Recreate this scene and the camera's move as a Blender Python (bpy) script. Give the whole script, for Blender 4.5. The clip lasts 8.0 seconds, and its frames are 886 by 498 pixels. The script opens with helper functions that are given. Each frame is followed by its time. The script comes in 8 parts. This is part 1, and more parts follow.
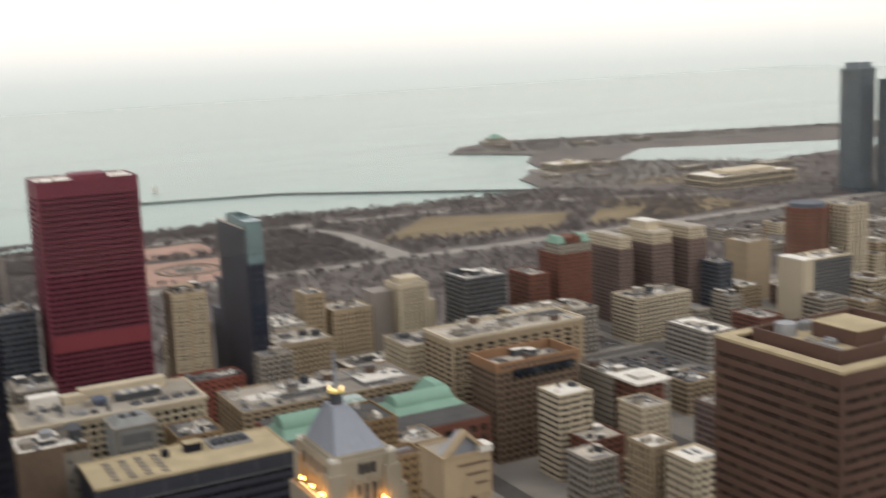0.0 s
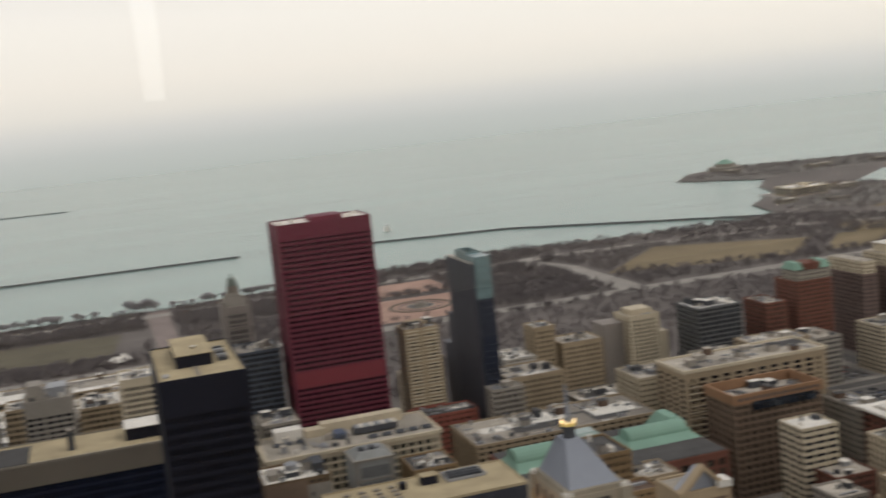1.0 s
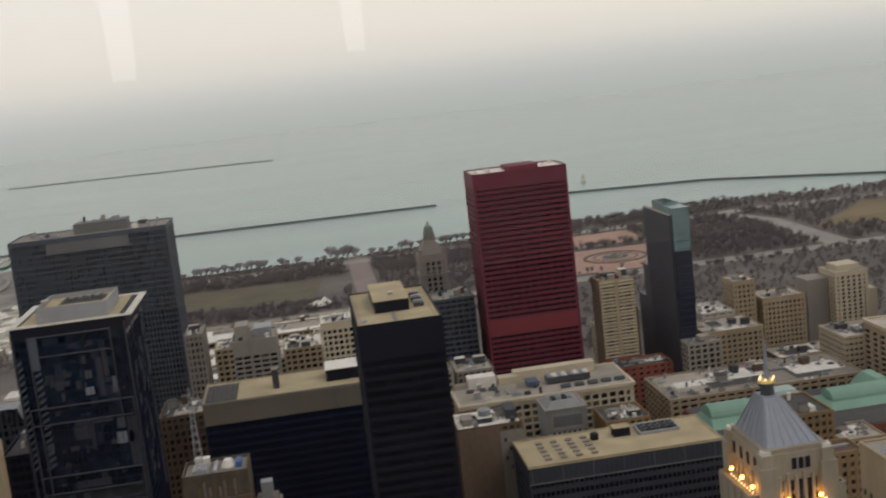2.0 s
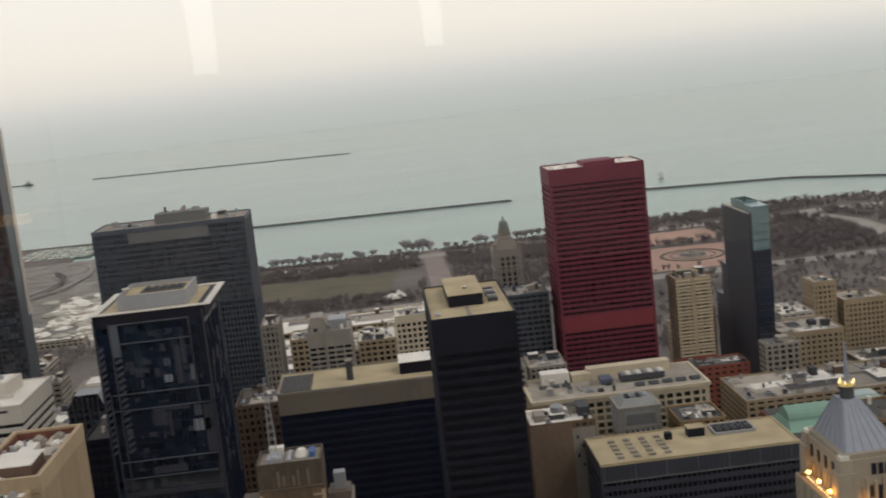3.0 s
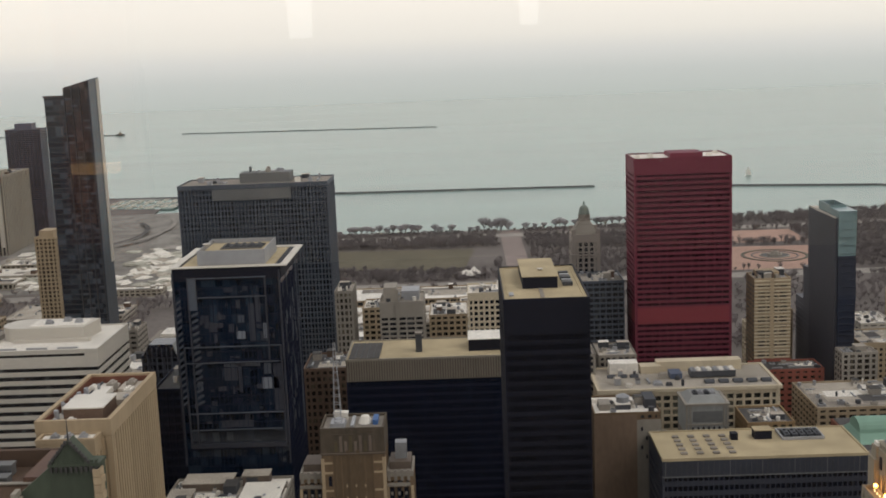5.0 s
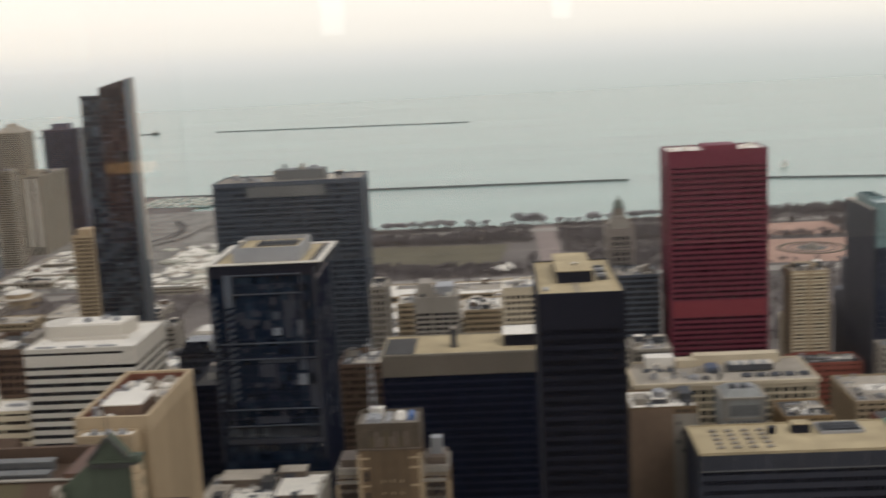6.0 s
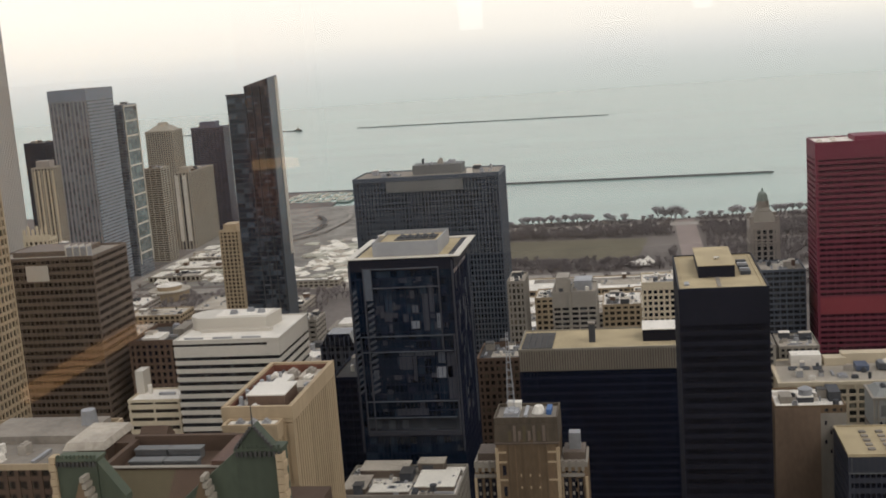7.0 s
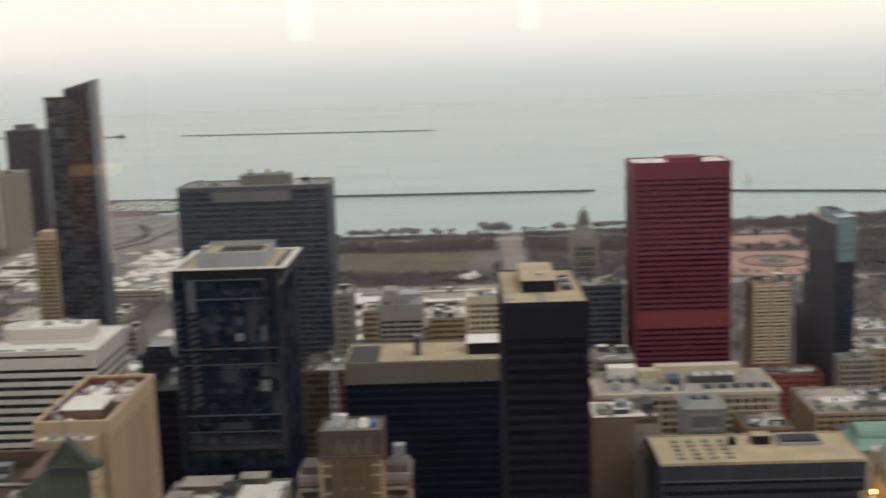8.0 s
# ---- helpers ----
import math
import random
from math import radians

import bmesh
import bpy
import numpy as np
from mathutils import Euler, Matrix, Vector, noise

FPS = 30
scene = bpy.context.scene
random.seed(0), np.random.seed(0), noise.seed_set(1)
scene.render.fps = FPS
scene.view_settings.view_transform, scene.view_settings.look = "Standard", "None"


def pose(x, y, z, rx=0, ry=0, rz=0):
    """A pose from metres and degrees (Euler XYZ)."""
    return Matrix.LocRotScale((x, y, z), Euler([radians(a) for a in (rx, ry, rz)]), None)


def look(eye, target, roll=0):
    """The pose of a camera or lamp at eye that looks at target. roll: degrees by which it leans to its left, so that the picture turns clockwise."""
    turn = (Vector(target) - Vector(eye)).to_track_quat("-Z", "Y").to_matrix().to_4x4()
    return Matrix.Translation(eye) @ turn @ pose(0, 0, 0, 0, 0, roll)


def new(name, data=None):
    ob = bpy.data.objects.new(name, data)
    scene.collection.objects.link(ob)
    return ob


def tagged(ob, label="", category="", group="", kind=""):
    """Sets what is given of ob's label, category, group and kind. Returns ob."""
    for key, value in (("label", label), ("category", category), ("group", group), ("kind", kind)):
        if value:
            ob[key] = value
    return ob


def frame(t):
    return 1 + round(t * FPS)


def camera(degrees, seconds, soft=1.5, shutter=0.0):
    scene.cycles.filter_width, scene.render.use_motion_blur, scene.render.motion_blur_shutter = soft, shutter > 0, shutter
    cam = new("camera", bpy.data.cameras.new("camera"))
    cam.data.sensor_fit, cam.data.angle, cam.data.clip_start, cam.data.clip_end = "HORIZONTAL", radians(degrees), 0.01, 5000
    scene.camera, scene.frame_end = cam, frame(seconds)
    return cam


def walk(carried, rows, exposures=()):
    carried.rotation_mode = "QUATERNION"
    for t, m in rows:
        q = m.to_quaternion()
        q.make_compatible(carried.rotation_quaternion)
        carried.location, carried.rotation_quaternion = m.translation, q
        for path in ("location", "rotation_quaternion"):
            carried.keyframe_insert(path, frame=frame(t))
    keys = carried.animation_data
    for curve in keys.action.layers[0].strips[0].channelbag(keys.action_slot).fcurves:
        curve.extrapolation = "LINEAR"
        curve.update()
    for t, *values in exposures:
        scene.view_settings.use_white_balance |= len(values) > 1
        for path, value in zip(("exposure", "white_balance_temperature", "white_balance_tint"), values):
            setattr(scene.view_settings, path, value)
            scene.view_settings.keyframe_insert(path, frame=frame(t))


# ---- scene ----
# Plan: x runs south, y runs east, z up, in metres; the street grid lies along the axes.
cam = camera(42.04, 8.0, soft=1.75, shutter=0.7)
EYE = (0.0, 0.0, 262.0)
PATH = [
    (0.0, -28.16, -10.16, 2.42),
    (0.5, -22.63, -8.30, 4.50),
    (1.0, -17.24, -7.75, 5.78),
    (1.5, -11.11, -8.03, 6.40),
    (2.0, -7.51, -9.22, 6.38),
    (2.2, -6.80, -9.46, 6.15),
    (3.3, -2.31, -8.65, 6.08),
    (3.5, -1.43, -8.14, 5.82),
    (4.0, 0.33, -8.66, 3.85),
    (4.5, 0.85, -9.89, 2.42),
    (4.7, 0.94, -9.89, 2.25),
    (5.8, 0.71, -9.75, 2.27),
    (6.0, 2.46, -10.02, 3.02),
    (6.5, 7.75, -9.97, 4.24),
    (7.0, 9.21, -9.89, 4.20),
    (7.5, 7.12, -9.77, 3.38),
    (8.0, 0.90, -9.69, 1.90),
]
EXPOSURES = [(0.0, 0.54), (0.5, 0.29), (1.0, 0.03), (1.5, -0.06), (2.0, -0.12), (3.5, 0.10), (4.5, 0.07), (6.0, 0.26), (7.0, 0.28), (8.0, 0.26)]
walk(cam, [(t, pose(*EYE, 90 + p, r, y)) for t, y, p, r in PATH], EXPOSURES)

# ---- world and sun: a bright overcast, hazy over the lake ----
w = bpy.data.worlds.new("overcast_sky")
scene.world = w
w.use_nodes = True
nt = w.node_tree
nt.nodes.clear()
w_out = nt.nodes.new("ShaderNodeOutputWorld")
w_bg = nt.nodes.new("ShaderNodeBackground")
w_sky = nt.nodes.new("ShaderNodeTexSky")
w_sky.sky_type = "NISHITA"
w_sky.sun_disc = False
w_sky.sun_elevation, w_sky.sun_rotation = radians(38), radians(250)
w_co = nt.nodes.new("ShaderNodeTexCoord")
w_sep = nt.nodes.new("ShaderNodeSeparateXYZ")
w_map = nt.nodes.new("ShaderNodeMapRange")
w_map.inputs["From Min"].default_value, w_map.inputs["From Max"].default_value = -0.2, 0.3
w_ramp = nt.nodes.new("ShaderNodeValToRGB")
SKY = ((0.0, (0.40, 0.46, 0.43)), (0.29, (0.435, 0.475, 0.443)), (0.355, (0.53, 0.55, 0.528)), (0.388, (0.645, 0.64, 0.612)), (0.42, (0.78, 0.745, 0.685)),
       (0.47, (0.87, 0.81, 0.735)), (0.56, (0.93, 0.87, 0.79)), (0.8, (0.81, 0.79, 0.765)), (1.0, (0.64, 0.64, 0.65)))
while len(w_ramp.color_ramp.elements) < len(SKY):
    w_ramp.color_ramp.elements.new(0.5)
for e, (at, c) in zip(w_ramp.color_ramp.elements, SKY):
    e.position, e.color = at, (*c, 1)
w_mix = nt.nodes.new("ShaderNodeMix")
w_mix.data_type = "RGBA"
w_mix.blend_type = "ADD"
w_mix.inputs["Factor"].default_value = 0.012
nt.links.new(w_co.outputs["Generated"], w_sep.inputs[0])
nt.links.new(w_sep.outputs["Z"], w_map.inputs["Value"])
nt.links.new(w_map.outputs[0], w_ramp.inputs[0])
nt.links.new(w_ramp.outputs[0], w_mix.inputs["A"])
nt.links.new(w_sky.outputs[0], w_mix.inputs["B"])
nt.links.new(w_mix.outputs["Result"], w_bg.inputs["Color"])
w_bg.inputs["Strength"].default_value = 1.0
nt.links.new(w_bg.outputs[0], w_out.inputs[0])

sun = new("sun", bpy.data.lights.new("sun", "SUN"))
sun.data.energy, sun.data.angle, sun.data.color = 0.55, radians(25), (1.0, 0.95, 0.87)
sun.matrix_world = look((260, -160, 380), (0, 0, 0))

# warm floodlights on the ledges of the trading tower
for k, (lx, ly, lz) in enumerate(((100.6, 264, 149.2), (100.6, 271, 149.2), (100.6, 278, 149.2), (108, 259.8, 146.2), (116.5, 259.8, 146.2))):
    fl_lamp = new("floodlight", bpy.data.lights.new("floodlight", "POINT"))
    fl_lamp.data.energy, fl_lamp.data.color, fl_lamp.data.shadow_soft_size = 340, (1.0, 0.42, 0.06), 0.5
    fl_lamp.location = (lx, ly, lz)


# ---- materials ----
def rgba(c, k=1.0):
    return (min(c[0] * k, 1), min(c[1] * k, 1), min(c[2] * k, 1), 1)


def mat(name, c, rough=0.8, metal=0.0, var=0.22, big=0.04, fine=0.7, bump=0.0, spec=0.3, streak=1.0):
    """A weathered surface: broad stains and a fine grain, in world metres."""
    m = bpy.data.materials.new(name)
    m.use_nodes = True
    t = m.node_tree
    b = t.nodes["Principled BSDF"]
    geo = t.nodes.new("ShaderNodeNewGeometry")
    mp = t.nodes.new("ShaderNodeMapping")
    mp.inputs["Scale"].default_value = (1, 1, streak)
    t.links.new(geo.outputs["Position"], mp.inputs[0])
    n1, n2 = t.nodes.new("ShaderNodeTexNoise"), t.nodes.new("ShaderNodeTexNoise")
    n1.inputs["Scale"].default_value, n2.inputs["Scale"].default_value = big, fine
    n1.inputs["Detail"].default_value, n2.inputs["Detail"].default_value = 4, 3
    t.links.new(mp.outputs[0], n1.inputs["Vector"])
    t.links.new(mp.outputs[0], n2.inputs["Vector"])
    add = t.nodes.new("ShaderNodeMath")
    add.operation = "MULTIPLY_ADD"
    add.inputs[1].default_value = 0.6
    sc = t.nodes.new("ShaderNodeMath")
    sc.operation = "MULTIPLY"
    sc.inputs[1].default_value = 0.4
    t.links.new(n2.outputs[0], sc.inputs[0])
    t.links.new(n1.outputs[0], add.inputs[0])
    t.links.new(sc.outputs[0], add.inputs[2])
    rp = t.nodes.new("ShaderNodeValToRGB")
    rp.color_ramp.elements[0].position, rp.color_ramp.elements[1].position = 0.3, 0.7
    rp.color_ramp.elements[0].color, rp.color_ramp.elements[1].color = rgba(c, 1 - var), rgba(c, 1 + var)
    t.links.new(add.outputs[0], rp.inputs[0])
    info = t.nodes.new("ShaderNodeObjectInfo")
    hv = t.nodes.new("ShaderNodeHueSaturation")
    mr = t.nodes.new("ShaderNodeMapRange")
    mr.inputs["To Min"].default_value, mr.inputs["To Max"].default_value = 1 - var * 0.35, 1 + var * 0.35
    t.links.new(info.outputs["Random"], mr.inputs["Value"])
    t.links.new(mr.outputs[0], hv.inputs["Value"])
    t.links.new(rp.outputs[0], hv.inputs["Color"])
    t.links.new(hv.outputs[0], b.inputs["Base Color"])
    b.inputs["Roughness"].default_value, b.inputs["Metallic"].default_value = rough, metal
    b.inputs["Specular IOR Level"].default_value = spec
    if bump:
        bp = t.nodes.new("ShaderNodeBump")
        bp.inputs["Strength"].default_value, bp.inputs["Distance"].default_value = bump, 0.3
        t.links.new(n2.outputs[0], bp.inputs["Height"])
        t.links.new(bp.outputs[0], b.inputs["Normal"])
    return m


def glazing(name, dark, blind, share=0.25, cw=1.5, ch=3.9, rough=0.12, spec=0.5, metal=0.0):
    """Window glass whose rooms and blinds change from pane to pane."""
    m = bpy.data.materials.new(name)
    m.use_nodes = True
    t = m.node_tree
    b = t.nodes["Principled BSDF"]
    geo = t.nodes.new("ShaderNodeNewGeometry")
    dv = t.nodes.new("ShaderNodeVectorMath")
    dv.operation = "DIVIDE"
    dv.inputs[1].default_value = (cw, cw, ch)
    of = t.nodes.new("ShaderNodeVectorMath")
    of.operation = "ADD"
    of.inputs[1].default_value = (0.371, 0.237, 0.02)
    fl = t.nodes.new("ShaderNodeVectorMath")
    fl.operation = "FLOOR"
    wn = t.nodes.new("ShaderNodeTexWhiteNoise")
    t.links.new(geo.outputs["Position"], dv.inputs[0])
    t.links.new(dv.outputs[0], of.inputs[0])
    t.links.new(of.outputs[0], fl.inputs[0])
    t.links.new(fl.outputs[0], wn.inputs["Vector"])
    rp = t.nodes.new("ShaderNodeValToRGB")
    rp.color_ramp.elements[0].position, rp.color_ramp.elements[1].position = 1 - share, 1.0
    rp.color_ramp.elements[0].color, rp.color_ramp.elements[1].color = rgba(dark), rgba(blind)
    mid = rp.color_ramp.elements.new(0.2)
    mid.color = rgba(dark, 0.6)
    t.links.new(wn.outputs["Value"], rp.inputs[0])
    n = t.nodes.new("ShaderNodeTexNoise")
    n.inputs["Scale"].default_value = 0.06
    t.links.new(geo.outputs["Position"], n.inputs["Vector"])
    mx = t.nodes.new("ShaderNodeMix")
    mx.data_type = "RGBA"
    mx.blend_type = "MULTIPLY"
    mx.inputs["Factor"].default_value = 0.6
    t.links.new(rp.outputs[0], mx.inputs["A"])
    t.links.new(n.outputs[0], mx.inputs["B"])
    t.links.new(mx.outputs["Result"], b.inputs["Base Color"])
    b.inputs["Roughness"].default_value, b.inputs["Specular IOR Level"].default_value = rough, spec
    b.inputs["Metallic"].default_value = metal
    return m


def water_material(name, c):
    m = mat(name, c, rough=0.22, var=0.16, big=0.004, fine=0.02, spec=0.42)
    t = m.node_tree
    for node in t.nodes:
        if node.type == "MAPPING":
            node.inputs["Scale"].default_value = (0.28, 1, 1)
    b = t.nodes["Principled BSDF"]
    b.inputs["IOR"].default_value = 1.33
    geo = t.nodes.new("ShaderNodeNewGeometry")
    mp = t.nodes.new("ShaderNodeMapping")
    mp.inputs["Scale"].default_value = (0.35, 1, 1)
    n = t.nodes.new("ShaderNodeTexNoise")
    n.inputs["Scale"].default_value, n.inputs["Detail"].default_value = 0.12, 5
    bp = t.nodes.new("ShaderNodeBump")
    bp.inputs["Strength"].default_value, bp.inputs["Distance"].default_value = 0.5, 1.2
    t.links.new(geo.outputs["Position"], mp.inputs[0])
    t.links.new(mp.outputs[0], n.inputs["Vector"])
    t.links.new(n.outputs[0], bp.inputs["Height"])
    t.links.new(bp.outputs[0], b.inputs["Normal"])
    return m


RED = mat("red_painted_steel", (0.150, 0.030, 0.047), 0.6, var=0.14, spec=0.25)
RED_BAND = mat("red_plain_band", (0.205, 0.037, 0.046), 0.6, var=0.10)
BLACK = mat("black_painted_steel", (0.0118, 0.0122, 0.0195), 0.6, var=0.3, spec=0.15)
NIGHT = mat("blue_black_steel", (0.015, 0.020, 0.040), 0.6, var=0.3, spec=0.1)
CHARCOAL = mat("charcoal_steel", (0.045, 0.048, 0.062), 0.5, var=0.25)
SLATE = mat("slate_grey_fins", (0.078, 0.089, 0.109), 0.55, var=0.2)
BRONZE = mat("bronze_louvres", (0.29, 0.255, 0.20), 0.6, var=0.15, streak=0.2)
BROWN = mat("brown_granite", (0.104, 0.056, 0.039), 0.6, var=0.22)
RUST = mat("red_brown_brick", (0.17, 0.068, 0.045), 0.85, var=0.25)
ORANGE = mat("orange_terracotta", (0.29, 0.16, 0.085), 0.8, var=0.15)
BRICK = mat("dark_brown_brick", (0.13, 0.085, 0.06), 0.85, var=0.3)
OCHRE = mat("ochre_brick", (0.28, 0.185, 0.095), 0.85, var=0.28)
LIME = mat("limestone", (0.43, 0.325, 0.205), 0.8, var=0.18, streak=0.25)
TAN = mat("tan_stone", (0.37, 0.285, 0.185), 0.85, var=0.2, streak=0.3)
CREAM = mat("cream_terracotta", (0.54, 0.455, 0.325), 0.75, var=0.16, streak=0.3)
GREYSTONE = mat("grey_stone", (0.27, 0.24, 0.20), 0.85, var=0.22, streak=0.3)
CONCRETE = mat("concrete", (0.32, 0.285, 0.24), 0.85, var=0.22)
WHITE = mat("white_panels", (0.53, 0.485, 0.415), 0.5, var=0.12)
WHITE_ROOF = mat("white_roof_membrane", (0.72, 0.67, 0.59), 0.7, var=0.2, big=0.08)
BEIGE_ROOF = mat("beige_gravel_roof", (0.43, 0.345, 0.21), 0.9, var=0.28, big=0.09, fine=1.6)
GREY_ROOF = mat("grey_gravel_roof", (0.24, 0.21, 0.175), 0.9, var=0.3, big=0.07)
PALE_ROOF = mat("pale_grey_roof", (0.41, 0.36, 0.295), 0.9, var=0.36, big=0.07)
DARK_ROOF = mat("tar_roof", (0.075, 0.07, 0.066), 0.9, var=0.3, big=0.07)
STEEL = mat("galvanised_steel", (0.33, 0.33, 0.335), 0.5, metal=0.3, var=0.2)
DARKMETAL = mat("dark_plant_metal", (0.06, 0.062, 0.068), 0.6, var=0.3)
COPPER = mat("green_copper", (0.205, 0.33, 0.25), 0.7, var=0.18, streak=0.4)
DEEP_COPPER = mat("dark_green_copper", (0.075, 0.09, 0.062), 0.7, var=0.25, streak=0.4)
LEAD = mat("lead_grey_metal_roof", (0.30, 0.315, 0.35), 0.5, metal=0.2, var=0.16, streak=0.4)
GOLD = mat("gilded_metal", (0.75, 0.55, 0.18), 0.3, metal=0.9, var=0.1)
TEAL = mat("teal_glass_panels", (0.17, 0.24, 0.24), 0.25, var=0.3, big=0.12, spec=0.5)

G_BLACK = glazing("black_tinted_glass", (0.012, 0.015, 0.030), (0.035, 0.038, 0.052), 0.12, 1.5, 3.9)
G_BLUE = glazing("blue_black_glass", (0.010, 0.024, 0.050), (0.04, 0.065, 0.095), 0.22, 3.0, 3.9, 0.06, 0.45)
G_NIGHT = glazing("blue_black_window_glass", (0.012, 0.018, 0.040), (0.022, 0.030, 0.055), 0.12, 1.7, 3.9, 0.2, 0.25)
G_RED = glazing("wine_tinted_glass", (0.056, 0.019, 0.03), (0.095, 0.034, 0.046), 0.3, 1.5, 4.0)
G_GREY = glazing("grey_office_glass", (0.040, 0.041, 0.046), (0.13, 0.13, 0.13), 0.2, 1.6, 3.9)
G_WARM = glazing("brown_office_glass", (0.046, 0.038, 0.031), (0.17, 0.14, 0.10), 0.3, 1.4, 3.7)
G_SKY = glazing("sky_blue_glass", (0.045, 0.055, 0.072), (0.10, 0.115, 0.135), 0.3, 3.0, 3.6, 0.15)
# glass of the far towers, brightened to carry distance haze
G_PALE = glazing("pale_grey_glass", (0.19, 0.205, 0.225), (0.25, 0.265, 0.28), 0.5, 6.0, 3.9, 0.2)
G_SLATE = glazing("slate_tinted_glass", (0.048, 0.050, 0.062), (0.10, 0.105, 0.12), 0.15, 4.0, 3.9, 0.25)
G_NAVY = glazing("navy_glass", (0.018, 0.026, 0.040), (0.06, 0.08, 0.10), 0.2, 3.0, 3.9, 0.12)
LAMP = bpy.data.materials.new("lit_lamp_glass")
LAMP.use_nodes = True
LAMP.node_tree.nodes["Principled BSDF"].inputs["Emission Color"].default_value = (1.0, 0.66, 0.25, 1)
LAMP.node_tree.nodes["Principled BSDF"].inputs["Emission Strength"].default_value = 2.0
TAWNY = mat("tawny_brick", (0.165, 0.112, 0.066), 0.85, var=0.28, streak=0.4)
UMBER = mat("umber_cladding", (0.15, 0.115, 0.09), 0.6, var=0.2)
PALE_METAL = mat("pale_metal_rim", (0.60, 0.55, 0.47), 0.5, var=0.1)
DULL = mat("dull_grey_panels", (0.145, 0.145, 0.14), 0.7, var=0.2)
# blue-grey that paints haze on far towers and reflections on the framed glass
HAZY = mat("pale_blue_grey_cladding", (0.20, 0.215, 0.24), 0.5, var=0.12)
GRANITE = mat("pale_granite", (0.42, 0.39, 0.35), 0.6, var=0.1, streak=0.2)

# dark bronze with blue-grey haze mixed into the colour
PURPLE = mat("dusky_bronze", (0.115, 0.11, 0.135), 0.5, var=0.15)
SLATE_PANEL = mat("slate_panels", (0.064, 0.063, 0.074), 0.45, var=0.2, streak=0.3)
BLUE_PANEL = mat("steel_blue_panels", (0.062, 0.078, 0.096), 0.3, var=0.3, big=0.12)
DUSK_PANEL = mat("dusk_blue_panels", (0.034, 0.038, 0.054), 0.3, var=0.3, big=0.12)
TAUPE = mat("taupe_concrete", (0.31, 0.27, 0.235), 0.8, var=0.15, streak=0.3)
OLIVE = mat("olive_brown_copper", (0.115, 0.092, 0.05), 0.7, var=0.25, streak=0.4)
# brown brick with distance haze lightened into its base colour
HAZED_BRICK = mat("faded_brown_brick", (0.175, 0.122, 0.105), 0.85, var=0.2)
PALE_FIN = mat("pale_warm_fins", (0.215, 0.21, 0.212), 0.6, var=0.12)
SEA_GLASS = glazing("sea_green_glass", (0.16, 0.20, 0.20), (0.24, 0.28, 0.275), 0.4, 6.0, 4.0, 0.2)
SANDY = mat("sandy_concrete", (0.33, 0.292, 0.235), 0.8, var=0.15, streak=0.3)
PATINA_GLASS = mat("pale_patina_glass", (0.30, 0.36, 0.325), 0.35, var=0.18, spec=0.5)
LAKE_TOWER = mat("pale_blue_cladding", (0.175, 0.205, 0.228), 0.5, var=0.1)
G_LAKE = glazing("pale_blue_glass", (0.095, 0.13, 0.155), (0.15, 0.185, 0.205), 0.4, 6.0, 3.4, 0.2)


# ---- building blocks ----
MESHES = {}
TAKEN = []


def box_mesh(sx, sy, sz, material):
    """A box standing on its origin; alike boxes share one mesh."""
    key = (round(sx, 2), round(sy, 2), round(sz, 2), material.name)
    if key not in MESHES:
        a, b = sx / 2, sy / 2
        v = [(-a, -b, 0), (a, -b, 0), (a, b, 0), (-a, b, 0), (-a, -b, sz), (a, -b, sz), (a, b, sz), (-a, b, sz)]
        f = [(3, 2, 1, 0), (4, 5, 6, 7), (0, 1, 5, 4), (1, 2, 6, 5), (2, 3, 7, 6), (3, 0, 4, 7)]
        me = bpy.data.meshes.new("box")
        me.from_pydata(v, [], f)
        me.materials.append(material)
        MESHES[key] = me
    return MESHES[key]


def part(name, data, material, parent, at=(0, 0, 0), label=""):
    """One mesh object under a thing or part, at a place in that parent's own space."""
    if isinstance(data, bmesh.types.BMesh):
        me = bpy.data.meshes.new(name)
        data.to_mesh(me)
        data.free()
        me.materials.append(material)
        data = me
    ob = new(name, data)
    ob.parent = parent
    ob.location = at
    if label:
        tagged(ob, label)
    return ob


def thing(name, label, category, x, y, z=0.0, group="", kind=""):
    ob = new(name)
    ob.location = (x, y, z)
    ob.empty_display_size = 1
    return tagged(ob, label, category, group, kind)


def block(root, name, x0, x1, y0, y1, z0, z1, material, label="", under=None):
    """A box part given by its plan in the world; under: the part of the thing that carries it."""
    r = root.location + under.location if under else root.location
    return part(name, box_mesh(x1 - x0, y1 - y0, z1 - z0, material), material, under or root, ((x0 + x1) / 2 - r.x, (y0 + y1) / 2 - r.y, z0 - r.z), label)


def ring_bm(sx, sy, t, h):
    bm = bmesh.new()
    loops = []
    for a, b, z in ((sx / 2, sy / 2, 0), (sx / 2, sy / 2, h), (sx / 2 - t, sy / 2 - t, h), (sx / 2 - t, sy / 2 - t, 0)):
        loops.append([bm.verts.new(p) for p in ((-a, -b, z), (a, -b, z), (a, b, z), (-a, b, z))])
    for k in range(4):
        for i in range(4):
            a, b = loops[k], loops[(k + 1) % 4]
            bm.faces.new((a[i], a[(i + 1) % 4], b[(i + 1) % 4], b[i]))
    return bm


def ring(root, name, x0, x1, y0, y1, z0, z1, t, material, label=""):
    r = root.location
    return part(name, ring_bm(x1 - x0, y1 - y0, t, z1 - z0), material, root, ((x0 + x1) / 2 - r.x, (y0 + y1) / 2 - r.y, z0 - r.z), label)


